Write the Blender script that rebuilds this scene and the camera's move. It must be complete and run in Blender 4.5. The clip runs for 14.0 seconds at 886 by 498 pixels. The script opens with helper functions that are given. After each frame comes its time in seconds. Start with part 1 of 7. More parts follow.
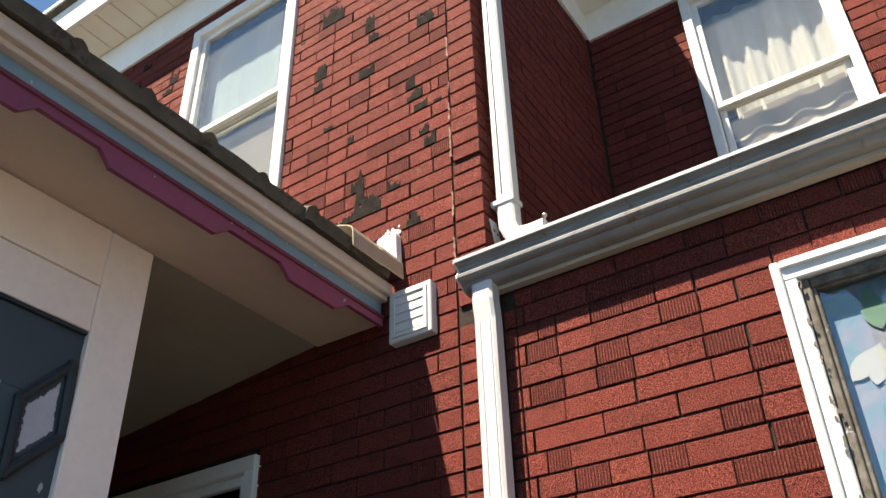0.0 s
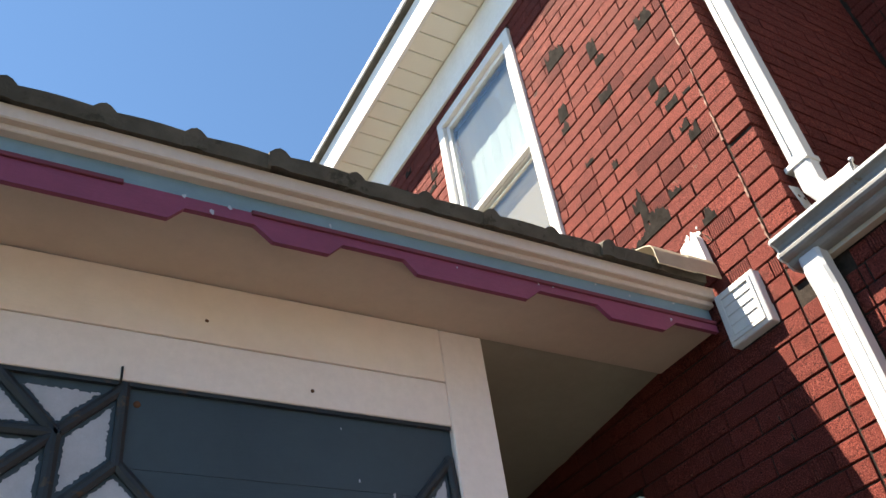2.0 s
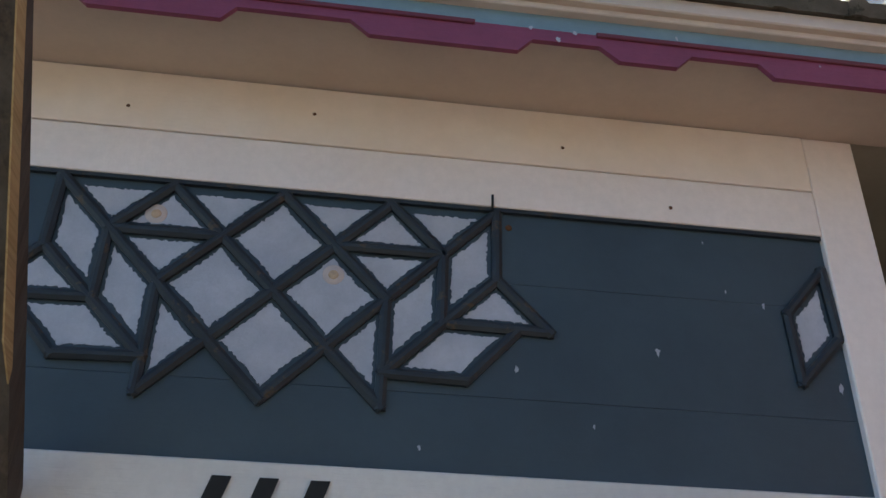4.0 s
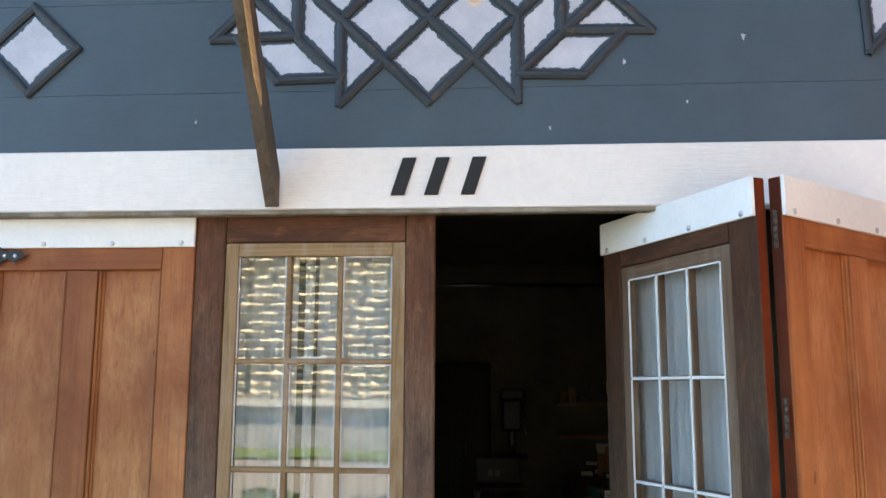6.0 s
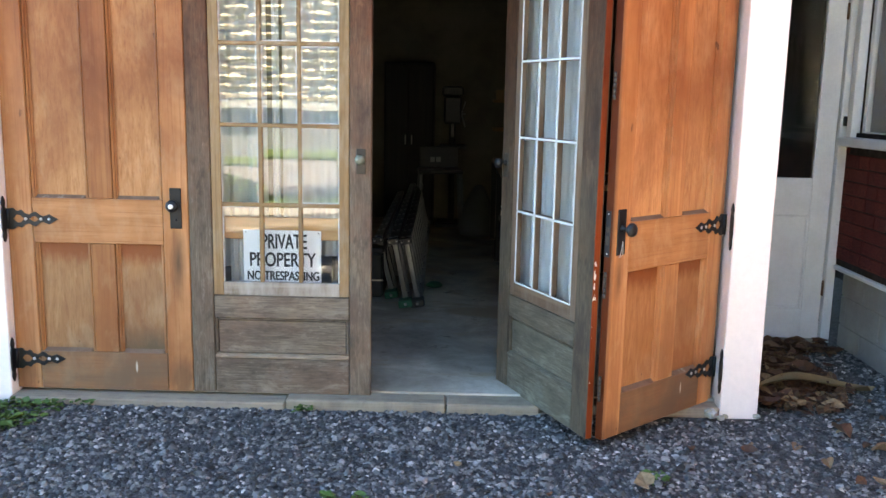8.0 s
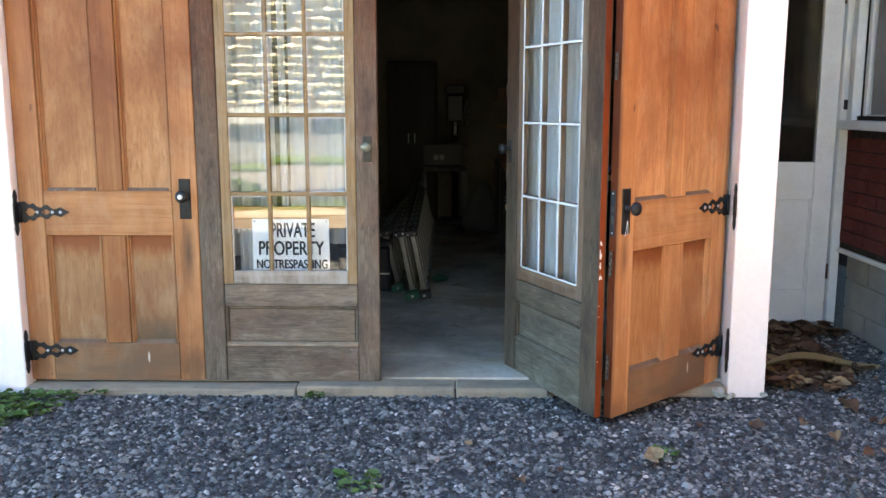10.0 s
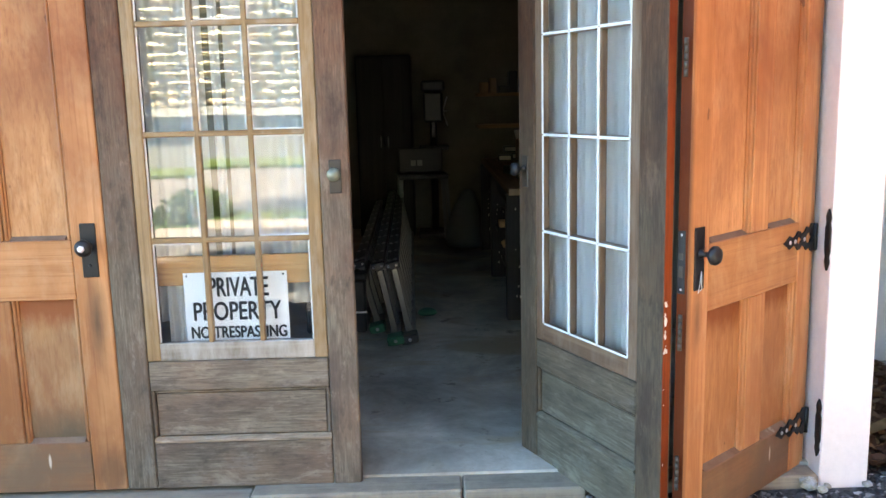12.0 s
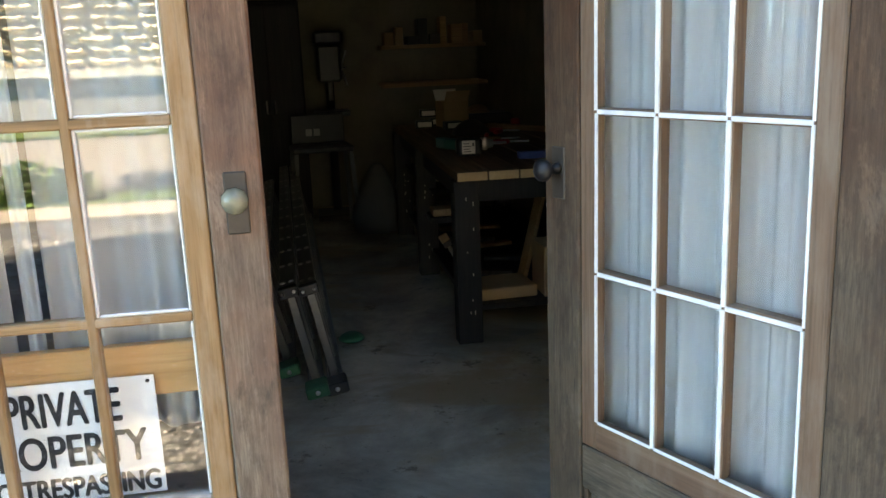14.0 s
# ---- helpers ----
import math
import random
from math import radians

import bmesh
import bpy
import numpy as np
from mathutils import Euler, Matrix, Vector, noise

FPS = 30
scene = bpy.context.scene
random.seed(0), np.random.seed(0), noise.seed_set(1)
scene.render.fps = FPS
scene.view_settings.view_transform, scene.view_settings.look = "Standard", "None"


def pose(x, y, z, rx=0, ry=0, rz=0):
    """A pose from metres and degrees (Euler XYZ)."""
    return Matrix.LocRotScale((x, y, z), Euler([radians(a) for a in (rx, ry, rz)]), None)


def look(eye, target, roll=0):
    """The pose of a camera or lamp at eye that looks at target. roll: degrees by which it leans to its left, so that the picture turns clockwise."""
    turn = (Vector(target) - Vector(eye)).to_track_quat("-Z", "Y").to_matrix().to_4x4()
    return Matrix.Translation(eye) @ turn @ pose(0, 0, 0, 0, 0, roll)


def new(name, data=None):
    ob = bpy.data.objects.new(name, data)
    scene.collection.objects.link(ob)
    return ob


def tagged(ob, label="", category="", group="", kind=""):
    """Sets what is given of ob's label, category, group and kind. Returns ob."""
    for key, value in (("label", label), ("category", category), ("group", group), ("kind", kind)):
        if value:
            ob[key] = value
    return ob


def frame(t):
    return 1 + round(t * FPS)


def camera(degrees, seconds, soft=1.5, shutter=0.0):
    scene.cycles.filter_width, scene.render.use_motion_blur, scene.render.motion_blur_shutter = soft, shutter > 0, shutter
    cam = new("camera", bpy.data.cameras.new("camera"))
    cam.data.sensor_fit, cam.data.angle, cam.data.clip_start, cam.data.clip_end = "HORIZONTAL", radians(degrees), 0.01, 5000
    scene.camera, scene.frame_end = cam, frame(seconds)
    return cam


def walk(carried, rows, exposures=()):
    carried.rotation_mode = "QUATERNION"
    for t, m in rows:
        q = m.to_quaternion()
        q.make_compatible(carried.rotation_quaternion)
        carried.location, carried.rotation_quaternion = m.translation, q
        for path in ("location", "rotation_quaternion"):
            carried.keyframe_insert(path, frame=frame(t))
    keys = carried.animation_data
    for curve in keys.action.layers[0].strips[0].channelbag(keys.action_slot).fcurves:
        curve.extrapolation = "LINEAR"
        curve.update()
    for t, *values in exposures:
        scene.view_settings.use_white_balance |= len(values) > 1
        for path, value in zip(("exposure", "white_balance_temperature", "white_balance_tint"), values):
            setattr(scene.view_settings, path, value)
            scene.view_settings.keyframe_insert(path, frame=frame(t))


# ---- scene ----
cam = camera(54.2, 14.0)
PATH = [
    (0, (0.77, -2.111, 1.816), (2.164, -1.205, 2.928), -1.8),
    (0.5, (0.683, -1.973, 1.822), (2.123, -1.121, 2.917), -3.0),
    (1, (0.677, -1.959, 1.819), (2.105, -1.09, 2.917), -5.4),
    (1.5, (0.732, -2.028, 1.815), (1.988, -0.963, 2.95), -8.3),
    (2, (0.737, -2.077, 1.834), (1.626, -0.776, 3.066), -9.1),
    (2.5, (0.701, -2.106, 1.855), (1.164, -0.69, 3.189), -6.2),
    (3, (0.692, -2.099, 1.85), (0.935, -0.619, 3.173), -1.7),
    (3.5, (0.693, -2.07, 1.78), (0.911, -0.448, 2.929), 1.0),
    (3.7, (0.696, -2.064, 1.767), (0.916, -0.391, 2.84), 1.3),
    (5.8, (0.725, -2.664, 1.517), (0.586, -0.713, 1.938), -0.1),
    (6, (0.737, -2.762, 1.506), (0.602, -0.792, 1.824), 0.2),
    (6.5, (0.767, -3.012, 1.501), (0.689, -1.016, 1.611), 0.1),
    (7, (0.781, -3.289, 1.467), (0.744, -1.29, 1.453), -1.1),
    (7.5, (0.842, -3.54, 1.437), (0.826, -1.548, 1.258), -0.1),
    (8, (0.898, -3.712, 1.369), (0.865, -1.741, 1.029), 1.1),
    (8.2, (0.91, -3.762, 1.363), (0.861, -1.797, 0.991), 0.6),
    (10.3, (0.885, -3.77, 1.278), (0.85, -1.797, 0.956), -0.2),
    (10.5, (0.895, -3.692, 1.282), (0.869, -1.719, 0.956), -0.3),
    (11, (0.843, -3.424, 1.304), (0.831, -1.451, 0.972), -1.4),
    (11.5, (0.782, -3.129, 1.328), (0.801, -1.157, 0.993), -1.5),
    (12, (0.782, -2.77, 1.338), (0.806, -0.8, 0.996), -1.4),
    (12.5, (0.734, -2.439, 1.336), (0.786, -0.474, 0.968), -1.9),
    (13, (0.675, -2.122, 1.36), (0.863, -0.17, 0.962), -1.9),
    (13.5, (0.654, -1.781, 1.345), (0.895, 0.157, 0.913), -2.3),
    (14, (0.597, -1.472, 1.344), (0.892, 0.454, 0.892), -2.4),
]
walk(cam, [(t, look(eye, target, roll)) for t, eye, target, roll in PATH],
     [(0, 1.72, 7900, 9), (1, 1.83, 7900, 9), (1.5, 1.88, 7900, 9), (2, 2.05, 7700, 9), (2.5, 2.08, 7600, 9), (3, 1.96, 7500, 9), (3.5, 1.8, 7500, 9), (3.7, 1.85, 7500, 9), (5.8, 3.45, 8600, 11), (6, 3.6, 8500, 11), (6.5, 3.83, 8600, 11), (7, 3.76, 8400, 11), (7.5, 3.75, 8400, 11), (8, 4.3, 8700, 11), (10.5, 4.3, 8700, 11), (11, 4.45, 8700, 11), (12, 4.57, 8700, 11), (12.5, 4.62, 8800, 11), (13, 4.6, 8900, 12), (13.5, 4.52, 9300, 13), (14, 4.45, 9700, 13)])

# ---- light ----
SUN = Vector((-1.0, 0.42, 2.0)).normalized()
world = bpy.data.worlds.new("sky")
scene.world = world
world.use_nodes = True
wn = world.node_tree
sky = wn.nodes.new("ShaderNodeTexSky")
sky.sky_type, sky.sun_disc = "NISHITA", False
sky.dust_density, sky.ozone_density, sky.altitude = 0.0, 1.2, 1000.0
sky.air_density = 0.45
sky.sun_elevation = math.asin(SUN.z)
sky.sun_rotation = math.atan2(SUN.x, SUN.y)
deep = wn.nodes.new("ShaderNodeMix")        # a clear, deep blue sky
deep.data_type, deep.blend_type = "RGBA", "MULTIPLY"
deep.inputs[0].default_value = 1.0
deep.inputs[7].default_value = (0.69, 0.92, 1.0, 1.0)
wn.links.new(sky.outputs[0], deep.inputs[6])
wn.links.new(deep.outputs[2], wn.nodes["Background"].inputs[0])
wn.nodes["Background"].inputs[1].default_value = 0.13
sun_data = bpy.data.lights.new("sun", "SUN")
sun_data.energy, sun_data.angle, sun_data.color = 5.0, radians(0.5), (1.0, 0.95, 0.88)
sun = new("sun", sun_data)
sun.matrix_world = look(SUN * 40, (0, 0, 0))


# ---- shaping helpers ----
def box(bm, x0, x1, y0, y1, z0, z1, bevel=0.0):
    """A box in bm, with its edges eased by bevel metres."""
    v = [bm.verts.new((x, y, z)) for z in (z0, z1) for x, y in ((x0, y0), (x1, y0), (x1, y1), (x0, y1))]
    fs = [bm.faces.new([v[i] for i in q]) for q in ((3, 2, 1, 0), (4, 5, 6, 7), (0, 1, 5, 4), (1, 2, 6, 5), (2, 3, 7, 6), (3, 0, 4, 7))]
    if bevel:
        bmesh.ops.bevel(bm, geom=list({e for f in fs for e in f.edges}), offset=bevel, segments=1, affect="EDGES", clamp_overlap=True)
    return bm


def boxed(*a, **k):
    return box(bmesh.new(), *a, **k)


def prism(bm, pts, lift):
    """Extrudes a polygon of 3D points along the vector lift."""
    lift = Vector(lift)
    a = [bm.verts.new(p) for p in pts]
    b = [bm.verts.new(Vector(p) + lift) for p in pts]
    bm.faces.new(a[::-1])
    bm.faces.new(b)
    for i in range(len(a)):
        j = (i + 1) % len(a)
        bm.faces.new((a[i], a[j], b[j], b[i]))
    bmesh.ops.recalc_face_normals(bm, faces=bm.faces[:])
    return bm


def turned(bm, p0, way, profile, seg=16):
    """A turned body: profile of (distance along way, radius) from p0."""
    way = Vector(way).normalized()
    side = way.orthogonal().normalized()
    up = way.cross(side)
    rings = []
    for d, r in profile:
        c = Vector(p0) + way * d
        rings.append([bm.verts.new(c + (side * math.cos(a) + up * math.sin(a)) * max(r, 1e-4)) for a in (2 * math.pi * k / seg for k in range(seg))])
    for a, b in zip(rings, rings[1:]):
        for k in range(seg):
            bm.faces.new((a[k], a[(k + 1) % seg], b[(k + 1) % seg], b[k]))
    bm.faces.new(rings[0][::-1])
    bm.faces.new(rings[-1])
    for f in bm.faces:
        f.smooth = True
    bmesh.ops.recalc_face_normals(bm, faces=bm.faces[:])
    return bm


def rod(bm, p0, p1, r, seg=12):
    d = Vector(p1) - Vector(p0)
    return turned(bm, p0, d, [(0, r), (d.length, r)], seg)


def pipe(bm, pts, w, d, side):
    """A rectangular pipe with eased corners along pts; side: the direction of its width w, d its depth."""
    side = Vector(side).normalized()
    rings = []
    for i, p in enumerate(pts):
        p = Vector(p)
        a = Vector(pts[max(i - 1, 0)])
        b = Vector(pts[min(i + 1, len(pts) - 1)])
        dp = side.cross((b - a).normalized()).normalized()
        e = 0.25
        shape = [(1, 1 - e), (1 - e, 1), (-1 + e, 1), (-1, 1 - e), (-1, -1 + e), (-1 + e, -1), (1 - e, -1), (1, -1 + e)]
        rings.append([bm.verts.new(p + side * (w / 2 * u) + dp * (d / 2 * v)) for u, v in shape])
    for a, b in zip(rings, rings[1:]):
        for k in range(8):
            bm.faces.new((a[k], a[(k + 1) % 8], b[(k + 1) % 8], b[k]))
    bm.faces.new(rings[0][::-1])
    bm.faces.new(rings[-1])
    bmesh.ops.recalc_face_normals(bm, faces=bm.faces[:])
    return bm


def mesh_of(name, bm, material):
    me = bpy.data.meshes.new(name)
    bm.to_mesh(me)
    bm.free()
    me.materials.append(material)
    return me


def part(name, bm, material, parent, label=""):
    ob = new(name, mesh_of(name, bm, material))
    ob.parent = parent
    if label:
        ob["label"] = label
    return ob


def solid(name, bm, material, label, category, kind="", group=""):
    """A thing or a piece of the setting that is one mesh."""
    return tagged(new(name, mesh_of(name, bm, material)), label, category, group, kind)


def thing(name, label, category, m=None, group="", kind=""):
    ob = tagged(new(name), label, category, group, kind)
    ob.empty_display_size = 0.05
    if m is not None:
        ob.matrix_basis = m
    return ob


# ---- materials ----
def nodes(name):
    m = bpy.data.materials.new(name)
    m.use_nodes = True
    t = m.node_tree
    return m, t, t.nodes["Principled BSDF"]


def node(t, kind, **inputs):
    n = t.nodes.new("ShaderNode" + kind)
    for k, v in inputs.items():
        n.inputs[k.replace("_", " ")].default_value = v
    return n


def coords(t, scale=(1, 1, 1), world=False, source="Object"):
    tc = t.nodes.new("ShaderNodeTexCoord")
    mp = t.nodes.new("ShaderNodeMapping")
    if world:
        g = t.nodes.new("ShaderNodeNewGeometry")
        t.links.new(g.outputs["Position"], mp.inputs[0])
    else:
        t.links.new(tc.outputs[source], mp.inputs[0])
    mp.inputs["Scale"].default_value = scale
    return mp.outputs[0]


def noise_of(t, vec, scale, detail=4.0, rough=0.6, distort=0.0):
    n = node(t, "TexNoise", Scale=scale, Detail=detail, Roughness=rough, Distortion=distort)
    t.links.new(vec, n.inputs["Vector"])
    return n.outputs["Fac"]


def ramp(t, fac, stops):
    r = t.nodes.new("ShaderNodeValToRGB")
    el = r.color_ramp.elements
    while len(el) < len(stops):
        el.new(0.5)
    for e, (p, c) in zip(el, stops):
        e.position = p
        e.color = (*c, 1) if len(c) == 3 else c
    t.links.new(fac, r.inputs[0])
    return r.outputs[0]


def grey(v):
    return (v, v, v)


def mix(t, fac, a, b, mode="MIX"):
    m = t.nodes.new("ShaderNodeMix")
    m.data_type, m.blend_type = "RGBA", mode
    for sock, v in ((m.inputs[0], fac), (m.inputs[6], a), (m.inputs[7], b)):
        if isinstance(v, bpy.types.NodeSocket):
            t.links.new(v, sock)
        elif isinstance(v, (int, float)):
            sock.default_value = v
        else:
            sock.default_value = (*v, 1)
    return m.outputs[2]


def bump(t, bsdf, height, strength=0.3, distance=0.01):
    b = node(t, "Bump", Strength=strength, Distance=distance)
    t.links.new(height, b.inputs["Height"])
    t.links.new(b.outputs[0], bsdf.inputs["Normal"])


def paint(name, col, col2, rough=0.6, scale=3.0, dirt=None, dirt_at=0.62, grain=(6, 6, 6), bumpy=0.15, spec=0.3):
    """Weathered paint: slow change between two tones, fine relief, flaked or dirty spots."""
    m, t, b = nodes(name)
    w = coords(t, world=True)
    c = mix(t, ramp(t, noise_of(t, w, scale, 6, 0.62), [(0.34, grey(0)), (0.66, grey(1))]), col, col2)
    c = mix(t, 1.0, c, ramp(t, noise_of(t, w, scale * 13, 4, 0.7), [(0.3, grey(0.95)), (0.7, grey(1.03))]), "MULTIPLY")
    if dirt:
        mask = ramp(t, noise_of(t, w, 14.0, 8, 0.7), [(dirt_at, grey(0)), (dirt_at + 0.05, grey(1))])
        c = mix(t, mask, c, dirt)
    t.links.new(c, b.inputs["Base Color"])
    b.inputs["Roughness"].default_value = rough
    b.inputs["Specular IOR Level"].default_value = spec
    g = coords(t, grain, world=True)
    bump(t, b, noise_of(t, g, 12.0, 6, 0.65), bumpy, 0.006)
    return m


def wood(name, dark, mid, light, along, rough=0.55, weather=None, weather_at=0.55, fine=1.0, bumpy=0.25, spec=0.3, stain=None):
    """Timber with the grain along axis 'along' of its own thing, and a grey weathering where given."""
    m, t, b = nodes(name)
    s = [26.0 * fine] * 3
    s["xyz".index(along)] = 1.1 * fine
    vec = coords(t, s)
    grain = noise_of(t, vec, 1.0, 7, 0.65, 1.2)
    s2 = [110.0 * fine] * 3
    s2["xyz".index(along)] = 3.0
    pores = noise_of(t, coords(t, s2), 1.0, 4, 0.7)
    c = ramp(t, grain, [(0.25, dark), (0.5, mid), (0.75, light)])
    info = t.nodes.new("ShaderNodeObjectInfo")
    tone = ramp(t, info.outputs["Random"], [(0.0, grey(0.86)), (1.0, grey(1.08))])
    c = mix(t, 1.0, c, tone, "MULTIPLY")
    c = mix(t, ramp(t, pores, [(0.35, grey(0.5)), (0.5, grey(0))]), c, tuple(v * 0.6 for v in dark))
    blotch = noise_of(t, coords(t, (2.2, 2.2, 2.2)), 1.6, 5, 0.6)
    c = mix(t, ramp(t, blotch, [(0.4, grey(0.0)), (0.75, grey(0.35))]), c, tuple(v * 0.75 for v in mid))
    if stain:
        sep = t.nodes.new("ShaderNodeSeparateXYZ")
        t.links.new(coords(t), sep.inputs[0])
        low, high, tone2 = stain
        mr = t.nodes.new("ShaderNodeMapRange")
        mr.inputs[1].default_value, mr.inputs[2].default_value = low, high
        t.links.new(sep.outputs["Z"], mr.inputs[0])
        old = mix(t, 1.0, c, tone2, "MULTIPLY")
        c = mix(t, mr.outputs[0], c, old)
    if weather:
        wmask = ramp(t, noise_of(t, coords(t, (5, 5, 1.4)), 1.3, 6, 0.7), [(weather_at - 0.12, grey(0)), (weather_at + 0.12, grey(0.85))])
        c = mix(t, wmask, c, weather)
    t.links.new(c, b.inputs["Base Color"])
    b.inputs["Roughness"].default_value = rough
    b.inputs["Specular IOR Level"].default_value = spec
    bump(t, b, pores, bumpy, 0.003)
    return m


def blot(t, cx, cz, rx, rz, soft=0.6, ragged=0.9, scale=9.0):
    """Mask of a ragged stain with its middle at (cx, cz) of a door's own plane."""
    tc = t.nodes.new("ShaderNodeTexCoord")
    mp = t.nodes.new("ShaderNodeMapping")
    t.links.new(tc.outputs["Object"], mp.inputs[0])
    mp.inputs["Scale"].default_value = (1 / rx, 0, 1 / rz)
    mp.inputs["Location"].default_value = (-cx / rx, 0, -cz / rz)
    ln = t.nodes.new("ShaderNodeVectorMath")
    ln.operation = "LENGTH"
    t.links.new(mp.outputs[0], ln.inputs[0])
    ad = t.nodes.new("ShaderNodeMath")
    ad.operation = "MULTIPLY_ADD"
    ad.inputs[1].default_value = ragged
    t.links.new(noise_of(t, coords(t, (2.2, 2.2, 0.7)), scale, 6, 0.65), ad.inputs[0])
    t.links.new(ln.outputs["Value"], ad.inputs[2])
    mr = t.nodes.new("ShaderNodeMapRange")
    mr.inputs[1].default_value, mr.inputs[2].default_value = 1.0 + ragged * 0.5, 1.0 + ragged * 0.5 - soft
    t.links.new(ad.outputs[0], mr.inputs[0])
    return mr.outputs[0]


def fir(name, along, tone=(1, 1, 1), figure=0.6, blots=(), grime=0.0, stretch=1.0):
    """Varnished orange fir: soft grain, slow change of tone, scuffs, and stains at given places."""
    m, t, b = nodes(name)
    s = [15.0 * stretch ** 0.3] * 3
    s["xyz".index(along)] = 0.8 * stretch
    grain = noise_of(t, coords(t, s), 1.0, 5, 0.6, figure)
    s2 = [85.0] * 3
    s2["xyz".index(along)] = 2.4 * stretch
    pores = noise_of(t, coords(t, s2), 1.0, 3, 0.7)
    k = lambda c: tuple(v * q for v, q in zip(c, tone))
    c = ramp(t, grain, [(0.28, k((0.31, 0.122, 0.046))), (0.5, k((0.39, 0.172, 0.070))), (0.72, k((0.46, 0.222, 0.098)))])
    info = t.nodes.new("ShaderNodeObjectInfo")
    c = mix(t, 1.0, c, ramp(t, info.outputs["Random"], [(0.0, (0.86, 0.82, 0.78)), (1.0, (1.1, 1.1, 1.12))]), "MULTIPLY")
    c = mix(t, ramp(t, pores, [(0.34, grey(0.45)), (0.5, grey(0))]), c, k((0.19, 0.06, 0.022)))
    slow = noise_of(t, coords(t, (1.3, 1.3, 0.8)), 2.4, 6, 0.62, 0.5)
    c = mix(t, ramp(t, slow, [(0.42, grey(0)), (0.66, grey(0.75))]), c, k((0.24, 0.088, 0.036)))
    dull = noise_of(t, coords(t, (1, 1, 0.5)), 7.0, 7, 0.68, 0.3)
    c = mix(t, ramp(t, dull, [(0.52, grey(0)), (0.72, grey(0.5))]), c, k((0.47, 0.29, 0.165)))
    scuff = noise_of(t, coords(t, (1, 1, 0.45)), 42.0, 5, 0.7, 1.0)
    c = mix(t, ramp(t, scuff, [(0.68, grey(0)), (0.76, grey(0.55))]), c, k((0.5, 0.30, 0.16)))
    knock = noise_of(t, coords(t, (1, 1, 0.6)), 17.0, 3, 0.5)
    c = mix(t, ramp(t, knock, [(0.74, grey(0)), (0.77, grey(0.7))]), c, (0.09, 0.035, 0.02))
    # redder unbleached tops, darkened with height to put eave shade in colour
    sep = t.nodes.new("ShaderNodeSeparateXYZ")
    t.links.new(coords(t), sep.inputs[0])
    ad = t.nodes.new("ShaderNodeMath")
    ad.operation, ad.inputs[1].default_value = "MULTIPLY_ADD", 1.3
    t.links.new(slow, ad.inputs[0])
    t.links.new(sep.outputs["Z"], ad.inputs[2])
    mr = t.nodes.new("ShaderNodeMapRange")
    mr.inputs[1].default_value, mr.inputs[2].default_value = 1.5, 2.6
    t.links.new(ad.outputs[0], mr.inputs[0])
    c = mix(t, mr.outputs[0], c, mix(t, 1.0, c, (0.72, 0.52, 0.41), "MULTIPLY"))
    if grime:
        g = noise_of(t, coords(t, (1, 1, 1.6)), 3.5, 7, 0.66)
        c = mix(t, ramp(t, g, [(0.36, grey(grime * 0.35)), (0.62, grey(grime))]), c, (0.14, 0.095, 0.062))
    for args, col, amount in blots:
        mask = mix(t, 1.0, blot(t, *args), grey(amount), "MULTIPLY")
        c = mix(t, mask, c, col)
    t.links.new(c, b.inputs["Base Color"])
    rr = ramp(t, dull, [(0.4, grey(0.42)), (0.7, grey(0.7))])
    t.links.new(rr, b.inputs["Roughness"])
    b.inputs["Specular IOR Level"].default_value = 0.25
    bump(t, b, pores, 0.2, 0.002)
    return m


